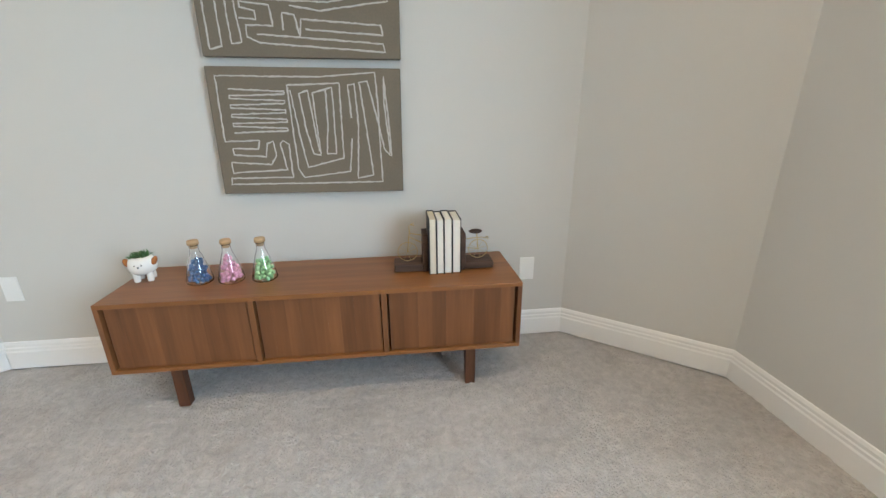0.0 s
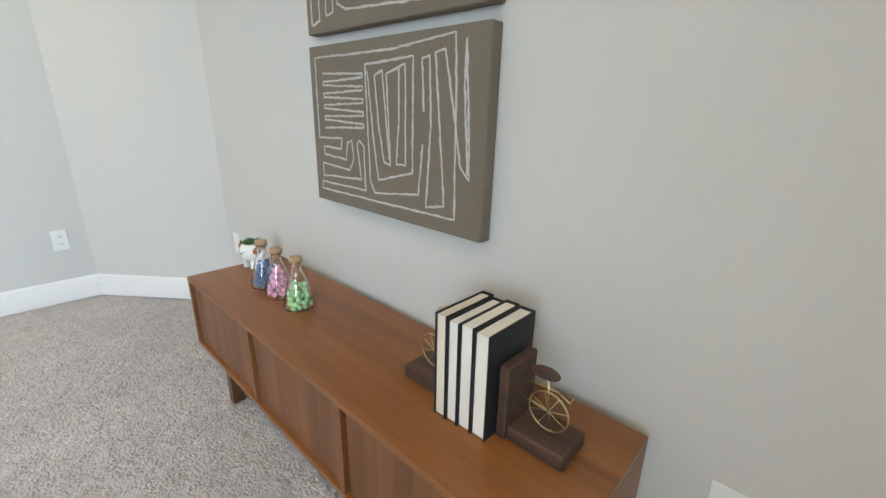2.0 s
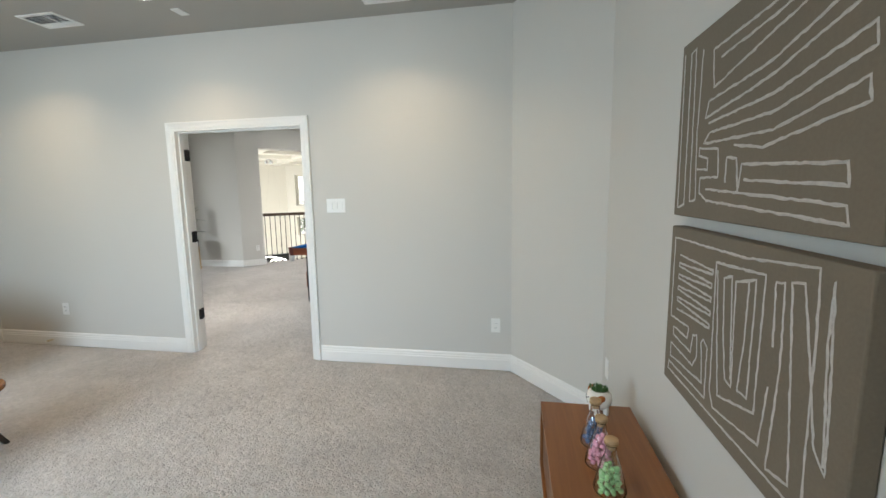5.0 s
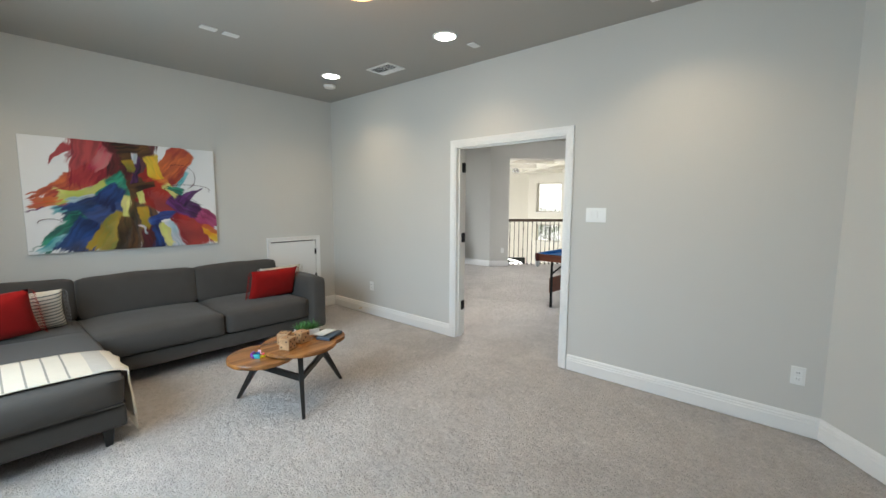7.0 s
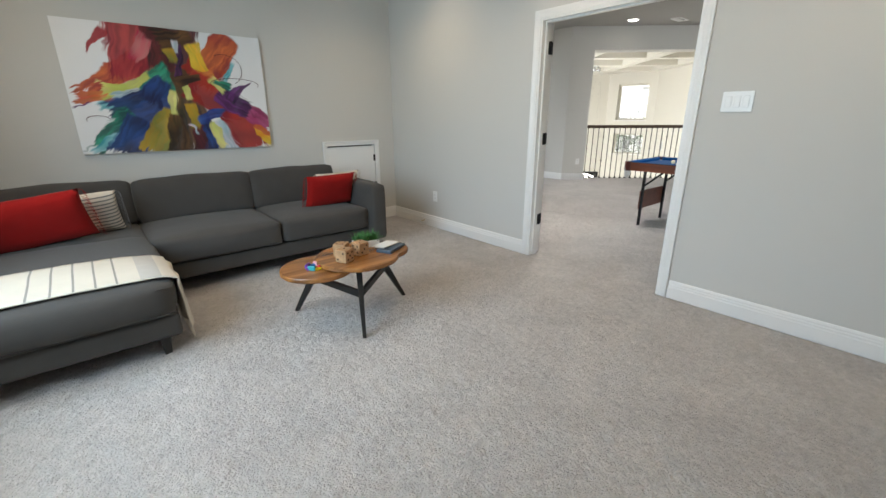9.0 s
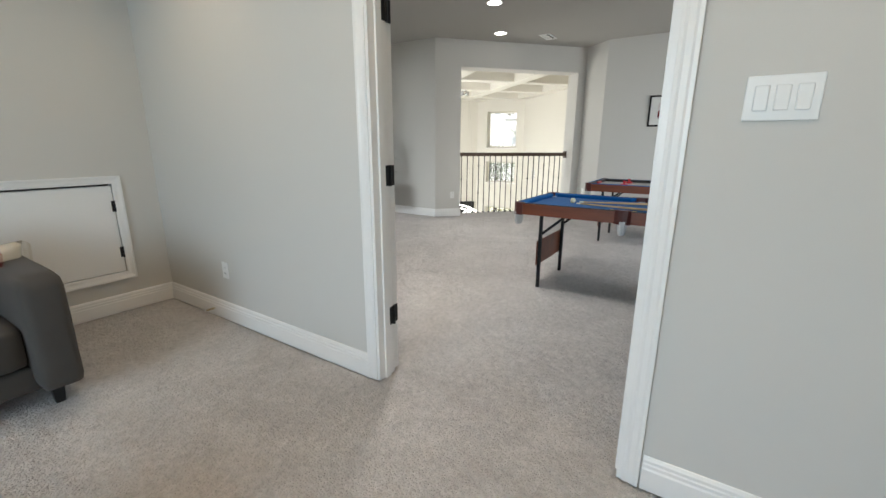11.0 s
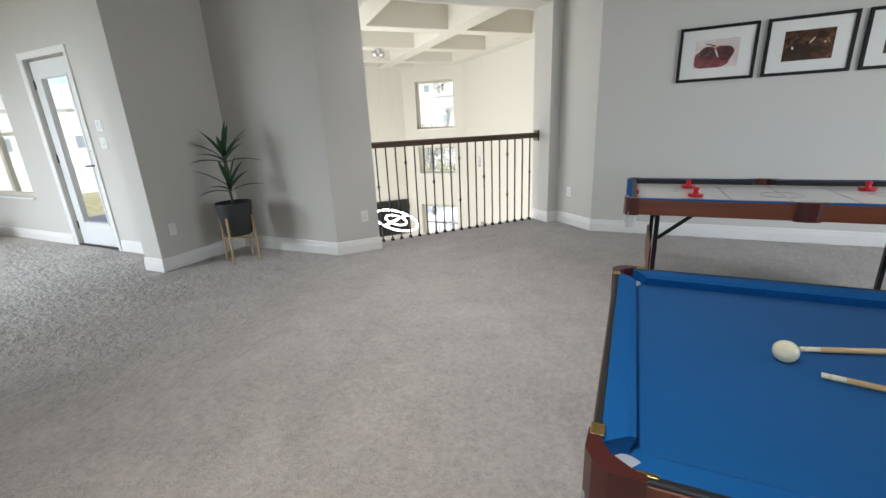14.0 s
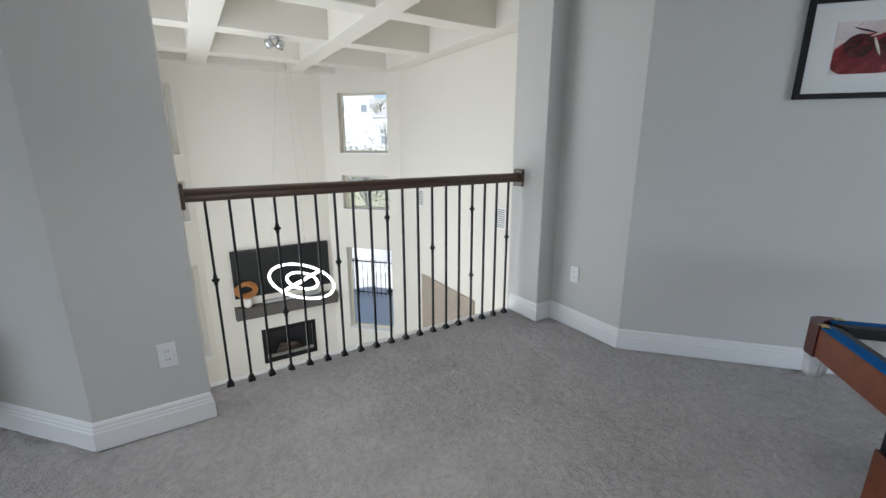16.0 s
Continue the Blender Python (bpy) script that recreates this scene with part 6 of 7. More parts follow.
for y in (0.062, AL_ - 0.062):
    boxed("goal", AW_ / 2 - 0.09, y - 0.018, SURF + 0.001, AW_ / 2 + 0.09, y + 0.018, SURF + 0.028, RED_TOY, air, 0.004, "red goal slot")


def striker(x, y):
    t = thing("striker", pose(x, y, SURF), "red plastic air hockey striker on the rink", "game piece", "hockey strikers")
    bm = bmesh.new()
    lathe(bm, [(0.040, 0.001), (0.044, 0.005), (0.044, 0.018), (0.041, 0.022), (0.030, 0.022), (0.024, 0.020)], 28)
    part("base", bm, RED_TOY, t, smooth=True)
    bm = bmesh.new()
    lathe(bm, [(0.022, 0.020), (0.016, 0.026), (0.014, 0.040), (0.018, 0.048), (0.018, 0.055), (0.010, 0.062), (0.002, 0.063)], 24)
    part("knob", bm, RED_TOY, t, smooth=True)


for x, y in ((-6.48, -0.96), (-6.10, -0.955), (-6.48, 0.02), (-6.12, 0.14)):
    striker(x, y)

# balls, cues and the racked triangle
IVORY = material("ivory_ball", (0.78, 0.73, 0.53), 0.08, dark=0.97, bump=0)


def ball(x, y, mat, band, label):
    t = thing("billiard_ball", pose(x, y, SURF), label, "billiard ball", "billiard balls")
    bm = bmesh.new()
    bmesh.ops.create_uvsphere(bm, u_segments=20, v_segments=14, radius=0.0238, matrix=pose(0, 0, 0.0238, random.Random(x * 31 + y).uniform(0, 180), 40))
    o = part("sphere", bm, mat if not band else IVORY, t, smooth=True)
    if band:
        bm = bmesh.new()
        lathe(bm, [(0.0236 if abs(a) > 25 else 0.02385, 0) if False else (0.02395 * math.cos(radians(a)), 0.02395 * math.sin(radians(a))) for a in range(-30, 31, 6)], 20, pose(0, 0, 0.0238, 60, 30))
        bmesh.ops.delete(bm, geom=[f for f in bm.faces if len(f.verts) > 4], context="FACES_ONLY")
        part("band", bm, mat, t, smooth=True)


ball(-4.035, -1.012, IVORY, False, "white cue ball on the blue cloth")
cols = {"yellow": (0.80, 0.50, 0.03), "blue": (0.02, 0.05, 0.30), "red": (0.50, 0.02, 0.02), "purple": (0.10, 0.02, 0.16), "orange": (0.75, 0.20, 0.02), "green": (0.02, 0.17, 0.07), "maroon": (0.20, 0.02, 0.03), "black": (0.01, 0.01, 0.01)}
mats = {k: material(k + "_ball", v, 0.08, dark=0.95, bump=0) for k, v in cols.items()}
order = ("yellow", "orange", "red", "orange", "black", "green", "purple", "yellow", "blue", "red", "green", "maroon", "purple", "red", "maroon")
RX, RY = -4.03, -0.135
k = 0
for row in range(5):
    for i in range(row + 1):
        x, y = RX + (i - row / 2) * 0.048, RY + row * 0.0416
        ball(x, y, mats[order[k]], k % 2 == 1, f"{order[k]} billiard ball in the rack")
        k += 1
t = thing("ball_rack", pose(RX, RY, SURF), "black plastic triangle rack round the billiard balls", "rack")
tri = [(0, -0.062), (0.155, 0.203), (-0.155, 0.203)]
bm = bmesh.new()
for i in range(3):
    a, b = tri[i], tri[(i + 1) % 3]
    bar(bm, (a[0], a[1], 0.017), (b[0], b[1], 0.017), 0.010, 0.032)
part("frame", bm, BLACK_VINYL, t)
MAPLE = wood("pale_cue_maple", (0.66, 0.48, 0.27), (0.48, 0.32, 0.16), 1, 30, 0.25)


def cue(a, b, label):
    a, b = Vector(a), Vector(b)
    t = thing("pool_cue", pose(0, 0, 0), label, "pool cue", "pool cues")
    at = lambda f: a.lerp(b, f)
    for nm, f0, f1, r0, r1, mat in (("tip", 0, 0.012, 0.0055, 0.0058, IVORY), ("ferrule", 0.012, 0.03, 0.0058, 0.006, IVORY), ("shaft", 0.03, 0.52, 0.006, 0.0098, MAPLE), ("joint_ring", 0.52, 0.535, 0.0102, 0.0102, BLACK_METAL), ("forearm", 0.535, 0.70, 0.0100, 0.0115, MAPLE), ("butt", 0.70, 1.0, 0.0117, 0.0145, BLACK_VINYL)):
        bm = bmesh.new()
        rod(bm, at(f0), at(f1), r0, r1, 14)
        part(nm, bm, mat, t, smooth=True)


cue((-4.088, -0.970, SURF + 0.008), (-4.40, 0.21, SURF + 0.020), "pale maple pool cue with a black butt lying on the cloth")
cue((-3.985, -0.965, SURF + 0.008), (-3.745, 0.23, SURF + 0.020), "pale maple pool cue lying beside the racked balls")

# ---- framed photographs ----
FRAME_BLACK = material("black_frame", (0.012, 0.011, 0.011), 0.5, dark=0.8, bump=0, spec=0.2)


def photo_material(name, a, b, c, scale):
    m = paint2(name, a, b, scale)
    n, l = m.node_tree.nodes, m.node_tree.links
    s = n["Principled BSDF"]
    ramp = [x for x in n if x.bl_idname == "ShaderNodeValToRGB"][0].color_ramp
    e = ramp.elements.new(0.74)
    e.color = (*c, 1)
    s.inputs["Roughness"].default_value = 0.25
    s.inputs["Coat Weight"].default_value, s.inputs["Coat Roughness"].default_value = 1.0, 0.02
    return m


MATBOARD = material("white_mount_behind_glass", (0.76, 0.75, 0.72), 0.6, dark=0.98, bump=0)
MATBOARD.node_tree.nodes["Principled BSDF"].inputs["Coat Weight"].default_value = 1.0
MATBOARD.node_tree.nodes["Principled BSDF"].inputs["Coat Roughness"].default_value = 0.02
shots = (photo_material("red_wine_photo", (0.62, 0.52, 0.50), (0.74, 0.66, 0.64), (0.55, 0.30, 0.30), 7), photo_material("dark_brown_photo", (0.025, 0.012, 0.006), (0.10, 0.035, 0.014), (0.22, 0.15, 0.10), 10),
         photo_material("amber_brown_photo", (0.03, 0.012, 0.008), (0.20, 0.07, 0.03), (0.45, 0.30, 0.18), 8), photo_material("rust_photo", (0.05, 0.015, 0.01), (0.30, 0.05, 0.03), (0.5, 0.35, 0.28), 8))
WINE_DARK = photo_material("dark_wine_print", (0.02, 0.006, 0.006), (0.10, 0.012, 0.014), (0.24, 0.05, 0.05), 14)
WINE_RED = photo_material("red_wine_print", (0.14, 0.008, 0.014), (0.26, 0.03, 0.035), (0.42, 0.10, 0.10), 10)
GLINT = photo_material("pale_glint_print", (0.62, 0.54, 0.46), (0.72, 0.66, 0.58), (0.42, 0.30, 0.2), 20)
PRINTS = (
    (("printed_bowl", 0.285, 0.200, 0.165, 0.100, 0.15, WINE_RED), ("printed_lens", 0.235, 0.245, 0.062, 0.055, 0.1, WINE_DARK), ("printed_lens", 0.375, 0.235, 0.075, 0.060, 0.1, WINE_DARK), ("printed_glint", 0.33, 0.305, 0.060, 0.005, 0.35, GLINT), ("printed_glint", 0.44, 0.200, 0.075, 0.007, 1.1, GLINT), ("printed_glint", 0.25, 0.315, 0.05, 0.004, -0.3, WINE_DARK), ("printed_glint", 0.31, 0.24, 0.006, 0.045, 0.4, GLINT)),
    (("printed_glint", 0.33, 0.27, 0.03, 0.006, 0.9, GLINT), ("printed_glint", 0.20, 0.22, 0.006, 0.012, 0.2, GLINT), ("printed_glint", 0.42, 0.25, 0.008, 0.006, 0.0, GLINT)),
    (("printed_glint", 0.31, 0.235, 0.022, 0.020, 0.0, GLINT), ("printed_glint", 0.36, 0.285, 0.05, 0.007, 0.2, GLINT), ("printed_glint", 0.22, 0.29, 0.03, 0.008, -0.3, GLINT), ("printed_bowl", 0.40, 0.17, 0.09, 0.04, 0.1, WINE_DARK)),
    (("printed_bowl", 0.30, 0.24, 0.10, 0.08, 0.2, WINE_RED), ("printed_glint", 0.33, 0.28, 0.03, 0.01, 0.3, GLINT)))
names = ("red and pale", "dark brown", "amber and brown", "rust coloured")
for i in range(4):
    y0 = -1.02 + i * 0.675
    w, h = 0.618, 0.472
    t = thing("framed_photo", pose(WEST + 0.002, y0, 1.528, 0, 0, 90), f"black framed {names[i]} photograph with a wide white mount", "framed photo", "row of framed photographs")
    f = 0.026
    for nm, a in (("frame_side", (0, 0, f, h)), ("frame_side", (w - f, 0, w, h)), ("frame_rail", (f, 0, w - f, f)), ("frame_rail", (f, h - f, w - f, h))):
        boxed(nm, a[0], -0.024, a[1], a[2], 0, a[3], FRAME_BLACK, t, 0.002)
    boxed("mount", f, -0.010, f, w - f, -0.004, h - f, MATBOARD, t)
    boxed("photo", 0.135, -0.0118, 0.115, w - 0.135, -0.0095, h - 0.115, shots[i], t)
    for nm, cx, cz, rx, rz, rot, mat in PRINTS[i]:
        bm = bmesh.new()
        ring = [(cx + rx * math.cos(a / 5.0929) * math.cos(rot) - rz * math.sin(a / 5.0929) * math.sin(rot), cz + rx * math.cos(a / 5.0929) * math.sin(rot) + rz * math.sin(a / 5.0929) * math.cos(rot)) for a in range(32)]
        bm.faces.new([bm.verts.new((min(w - 0.136, max(0.136, x)), 0, min(h - 0.116, max(0.116, z)))) for x, z in ring])
        o = part(nm, bm, mat, t)
        o.location = (0, -0.0121 - 0.0002 * PRINTS[i].index((nm, cx, cz, rx, rz, rot, mat)), 0)

# ---- potted dracaena on a stand ----
POT = material("charcoal_pot", (0.028, 0.029, 0.032), 0.55, dark=0.8, scale=20, fine=160, bump=0.12, depth=0.0008)
BAMBOO = wood("pale_bamboo", (0.56, 0.40, 0.22), (0.40, 0.26, 0.13), 2, 24, 0.5)
SOIL = material("dark_soil", (0.03, 0.022, 0.016), 0.95, dark=0.5, scale=40, fine=120, bump=0.8, depth=0.006)
DRACA = material("dracaena_leaf", (0.030, 0.085, 0.035), 0.4, dark=0.55, scale=14, fine=90, bump=0.1, depth=0.0006)
t = thing("potted_plant", pose(-5.87, -4.93, 0), "tall dracaena in a charcoal pot on a pale wooden stand", "plant")
bm = bmesh.new()
lathe(bm, [(0.105, 0.275), (0.125, 0.280), (0.132, 0.30), (0.168, 0.60), (0.168, 0.606), (0.160, 0.606), (0.154, 0.57)], 36)
part("pot", bm, POT, t, smooth=True)
bm = bmesh.new()
lathe(bm, [(0.10, 0.55), (0.155, 0.565), (0.05, 0.572)], 24)
part("soil", bm, SOIL, t)
for k in range(4):
    a = radians(20 + 90 * k)
    bm = bmesh.new()
    bar(bm, (0.178 * math.cos(a), 0.178 * math.sin(a), 0.0), (0.166 * math.cos(a), 0.166 * math.sin(a), 0.47), 0.015, 0.018)
    part("stand_leg", bm, BAMBOO, t, "pale wooden leg")
for k in range(2):
    a = radians(20 + 90 * k)
    bm = bmesh.new()
    bar(bm, (-0.165 * math.cos(a), -0.165 * math.sin(a), 0.262 - 0.02 * k), (0.165 * math.cos(a), 0.165 * math.sin(a), 0.262 - 0.02 * k), 0.024, 0.018)
    part("stand_crossbar", bm, BAMBOO, t)
bm = bmesh.new()
tube(bm, [(0, 0, 0.56), (0.008, -0.004, 0.72), (0.0, 0.008, 0.9), (-0.006, 0.0, 1.05)], 0.011, 8)
part("stem", bm, material("plant_stem", (0.10, 0.11, 0.05), 0.7, dark=0.6, scale=40, bump=0.2), t, smooth=True)
rng = random.Random(17)
for z, n, lo, hi in ((0.70, 10, 0.27, 0.36), (0.98, 13, 0.30, 0.40)):
    for i in range(n):
        f = i / n
        bm = bmesh.new()
        blade(bm, (0, 0, z + 0.09 * f), i * 137.5 + rng.uniform(-14, 14), 16 + 62 * f + rng.uniform(-8, 8), rng.uniform(lo, hi), 0.029, 44 - 34 * f, 8, 0.42)
        part("leaf", bm, DRACA, t, smooth=True)

# ---- railing at the overlook ----
OAK_DARK = wood("dark_stained_oak", (0.11, 0.065, 0.042), (0.05, 0.029, 0.02), 0, 14, 0.4)
IRON = material("black_wrought_iron", (0.016, 0.016, 0.017), 0.5, 0.5, dark=0.7, scale=30, fine=120, bump=0.2, depth=0.0006)
RV = 0.25
t = thing("railing", UVM, "black iron baluster railing with a dark oak handrail", "railing")
bm = bmesh.new()
prof = [(-0.030, 1.035), (-0.033, 1.05), (-0.024, 1.066), (-0.030, 1.082), (-0.024, 1.094), (0.0, 1.099), (0.024, 1.094), (0.030, 1.082), (0.024, 1.066), (0.033, 1.05), (0.030, 1.035)]
a = [bm.verts.new((OPEN0 + 0.016, RV + y, z)) for y, z in prof]
b = [bm.verts.new((OPEN1 - 0.016, RV + y, z)) for y, z in prof]
for i in range(len(prof)):
    j = (i + 1) % len(prof)
    bm.faces.new((a[i], b[i], b[j], a[j]))
bm.faces.new(a[::-1]), bm.faces.new(b)
part("handrail", bm, OAK_DARK, t, "dark oak handrail")
for u, s in ((OPEN0, 1), (OPEN1, -1)):
    boxed("rosette", min(u, u + s * 0.018), RV - 0.05, 1.0, max(u, u + s * 0.018), RV + 0.05, 1.125, OAK_DARK, t, 0.004)
for i in range(19):
    u = 0.545 + i * 0.1092
    bm = bmesh.new()
    box(bm, u - 0.0065, RV - 0.0065, 0.0, u + 0.0065, RV + 0.0065, 1.04)
    p = part("baluster", bm, IRON, t)
    bm = bmesh.new()
    lo = [bm.verts.new((u + x * 0.019, RV + y * 0.019, 0)) for x, y in ((-1, -1), (1, -1), (1, 1), (-1, 1))]
    md = [bm.verts.new((u + x * 0.019, RV + y * 0.019, 0.012)) for x, y in ((-1, -1), (1, -1), (1, 1), (-1, 1))]
    hi = [bm.verts.new((u + x * 0.009, RV + y * 0.009, 0.034)) for x, y in ((-1, -1), (1, -1), (1, 1), (-1, 1))]
    for r, q in ((lo, md), (md, hi)):
        for k in range(4):
            bm.faces.new((r[k], r[(k + 1) % 4], q[(k + 1) % 4], q[k]))
    bm.faces.new(lo[::-1]), bm.faces.new(hi)
    part("shoe", bm, IRON, p)
    for z in {0: (0.62,), 3: (0.37, 0.86)}.get(i % 6, ()):
        bm = bmesh.new()
        lathe(bm, [(0.007, z - 0.030), (0.011, z - 0.022), (0.009, z - 0.014), (0.019, z - 0.004), (0.019, z + 0.004), (0.009, z + 0.014), (0.011, z + 0.022), (0.007, z + 0.030)], 10, pose(u, RV, 0))
        part("knuckle", bm, IRON, p, smooth=True)
nosing = boxed("overlook_nosing", OPEN0, 0.292, -0.14, OPEN1, 0.345, -0.002, TRIM, None, 0.004)
nosing.matrix_world = UVM
tagged(nosing, "white painted floor edge under the railing", "trim", kind="structure")

# ---- sunroom ----
VINYL = material("cream_window_frame", (0.62, 0.58, 0.48), 0.45, dark=0.93, scale=6, bump=0)
WHITE_GLOSS = material("white_door_paint", (0.78, 0.79, 0.79), 0.3, dark=0.97, scale=4, bump=0.03, depth=0.0006)


def window(name, m, w, h, cols, rows, mat, label, depth=0.12, sill=True):
    """A window in a hole w wide and h high; +y points into the room, the hole runs to -y."""
    t = thing(name, m, label, "window")
    tagged(t, kind="structure")
    y0, y1 = -depth, -depth + 0.05
    b = 0.045
    for nm, a in (("frame_side", (0, 0, b, h)), ("frame_side", (w - b, 0, w, h)), ("frame_rail", (b, 0, w - b, b)), ("frame_rail", (b, h - b, w - b, h))):
        boxed(nm, a[0], y0, a[1], a[2], y1, a[3], mat, t, 0.004)
    for c in range(1, cols):
        x = w * c / cols
        boxed("mullion", x - 0.045, y0, b, x + 0.045, y1 + 0.01, h - b, mat, t, 0.004)
    for c in range(cols):
        x0, x1 = w * c / cols + 0.045, w * (c + 1) / cols - 0.045
        for r in range(1, rows):
            z = h * r / rows * 0.86
            boxed("meeting_rail", x0, y0 + 0.005, z - 0.022, x1, y1 - 0.002, z + 0.022, mat, t, 0.003)
        pane = boxed("pane", x0, y0 + 0.022, b, x1, y0 + 0.026, h - b, GLASS, t)
        pane.visible_shadow = False
    if sill:
        boxed("window_sill", -0.03, -depth + 0.05, -0.022, w + 0.03, 0.035, 0.001, TRIM, t, 0.005)
    return t


# the pose has x along the wall and +y into the sunroom
window("window_8", pose(-5.0, SS, 0.92), 1.40, 1.58, 2, 2, VINYL, "wide double sash window with cream frames in the sunroom", 0.14)
window("window_1", pose(SX, WIN[1], WIN[2], 0, 0, -90), WIN[1] - WIN[0], WIN[3] - WIN[2], 2, 2, VINYL, "tall double sash window with cream frames in the sunroom", 0.14)
t = thing("roller_blind", pose(SX, WIN[1], WIN[3], 0, 0, -90), "white roller blind cassette over the tall sunroom window, raised", "blind")
boxed("cassette", -0.03, 0.0, -0.085, WIN[1] - WIN[0] + 0.03, 0.07, 0.02, TRIM, t, 0.008)
boxed("blind_edge", 0.01, 0.028, -0.11, WIN[1] - WIN[0] - 0.01, 0.036, -0.085, PLASTIC, t, 0.002)
casing("door_frame_patio", pose(SX, BD[1], 0, 0, 0, -90), BD[1] - BD[0], BD[3], 0.065)
BW, BH = BD[1] - BD[0], BD[3]
pd = thing("door_2", pose(SX, BD[1], 0, 0, 0, -90), "white glazed back door with dark hardware, shut", "door")
tagged(pd, kind="structure")
for nm, a in (("stile", (0.01, 0.012, 0.145, BH - 0.02)), ("stile", (BW - 0.145, 0.012, BW - 0.01, BH - 0.02)), ("bottom_rail", (0.145, 0.012, BW - 0.145, 0.27)), ("top_rail", (0.145, BH - 0.18, BW - 0.145, BH - 0.02))):
    boxed(nm, a[0], -0.09, a[1], a[2], -0.046, a[3], WHITE_GLOSS, pd, 0.002)
for nm, a in (("glazing_bead", (0.145, 0.27, 0.17, BH - 0.18)), ("glazing_bead", (BW - 0.17, 0.27, BW - 0.145, BH - 0.18)), ("glazing_bead", (0.17, 0.27, BW - 0.17, 0.295)), ("glazing_bead", (0.17, BH - 0.205, BW - 0.17, BH - 0.18))):
    boxed(nm, a[0], -0.096, a[1], a[2], -0.038, a[3], WHITE_GLOSS, pd, 0.005)
pane = boxed("pane", 0.17, -0.07, 0.295, BW - 0.17, -0.066, BH - 0.205, GLASS, pd)
pane.visible_shadow = False
boxed("threshold", 0, -0.16, -0.002, BW, -0.01, 0.012, BLACK_METAL, pd, 0.002)
for z, nm in ((0.98, "lever_handle"), (1.13, "deadbolt")):
    bm = bmesh.new()
    rod(bm, (0.075, -0.046, z), (0.075, -0.036, z), 0.028, seg=20)
    o = part(nm, bm, BLACK_METAL, pd, "dark bronze hardware", True)
    if nm == "lever_handle":
        bm = bmesh.new()
        tube(bm, [(0.075, -0.04, z), (0.075, 0.0, z), (0.085, 0.006, z), (0.18, 0.008, z - 0.004)], 0.009, 8)
        part("lever", bm, BLACK_METAL, o, smooth=True)
for z in (0.25, 1.06, 1.88):
    boxed("hinge", BW - 0.018, -0.052, z - 0.05, BW - 0.004, -0.036, z + 0.05, BLACK_METAL, pd, 0.002)

# patterned ottoman
OTTO = material("tan_ottoman_weave", (0.40, 0.28, 0.15), 0.95, dark=0.75, scale=14, fine=240, bump=0.5, depth=0.002)
OTTO_L = material("cream_ottoman_weave", (0.60, 0.52, 0.38), 0.95, dark=0.85, scale=14, fine=240, bump=0.5, depth=0.002)
for x, y, rot in ((-4.93, -9.26, 8), (-3.80, -8.62, -14)):
    t = thing("ottoman", pose(x, y, 0, 0, 0, rot), "low tan and cream patterned pouf on the sunroom carpet", "ottoman", "patterned poufs")
    bm = bmesh.new()
    cushion(bm, -0.34, -0.28, 0.0, 0.34, 0.28, 0.345, puff=0.012, wob=0.004, n=31)
    for f in bm.faces:
        c = f.calc_center_median()
        if ((c.z + 0.10 * abs(((c.x - c.y) * 4.5 % 1) * 2 - 1) + 0.5) / 0.115) % 1 < 0.42:
            f.material_index = 1
    o = part("cover", bm, OTTO, t, smooth=True)
    o.data.materials.append(OTTO_L)

# ---- great room fittings ----
def gu(u, v, z):
    return UVM @ pose(u, v, z, 0, 0, 180)


SCREEN = material("black_glass_screen", (0.008, 0.009, 0.011), 0.06, dark=0.9, bump=0)
STONE = material("dark_slate", (0.10, 0.09, 0.08), 0.6, dark=0.7, scale=9, fine=60, bump=0.2, depth=0.002)
t = thing("television", gu(2.80, VT, -1.54), "large wall-mounted black flat television over the mantel", "television")
boxed("casing", 0, 0.02, 0, 1.82, 0.075, 0.93, BLACK_VINYL, t, 0.006)
boxed("screen", 0.014, 0.0755, 0.02, 1.806, 0.078, 0.916, SCREEN, t)
boxed("wall_bracket", 0.7, 0, 0.3, 1.1, 0.02, 0.7, BLACK_METAL, t)
t = thing("mantel_shelf", gu(2.90, VT, -1.94), "dark slate mantel shelf under the television", "mantel")
boxed("slab", 0, 0, 0, 1.95, 0.20, 0.23, STONE, t, 0.008)
t = thing("sound_bar", gu(2.55, VT - 0.05, -1.71), "slim pale grey sound bar on the mantel", "sound bar")
boxed("case", 0, 0, 0, 1.1, 0.07, 0.06, material("pale_grey_mesh", (0.40, 0.40, 0.40), 0.5, dark=0.85, fine=300, bump=0.3), t, 0.01)
t = thing("fireplace", gu(2.43, VT, -3.03), "black inset gas fireplace with logs and a metal surround", "fireplace")
for nm, a in (("surround", (0, 0, 0.07, 0.74)), ("surround", (0.99, 0, 1.06, 0.74)), ("surround", (0.07, 0, 0.99, 0.09)), ("surround", (0.07, 0.66, 0.99, 0.74))):
    boxed(nm, a[0], -0.02, a[1], a[2], 0.02, a[3], BLACK_METAL, t, 0.004)
boxed("firebox", 0.0, -0.36, 0.0, 1.06, -0.34, 0.74, BLACK_VINYL, t)
for k in range(3):
    bm = bmesh.new()
    rod(bm, (0.28 + 0.05 * k, -0.22 + 0.05 * k, 0.13 + 0.05 * k), (0.78 - 0.04 * k, -0.16 - 0.03 * k, 0.14 + 0.05 * k), 0.045, 0.038, 12)
    part("log", bm, material("charred_log", (0.10, 0.07, 0.05), 0.9, dark=0.4, scale=12, fine=60, bump=0.8, depth=0.008), t, smooth=True)
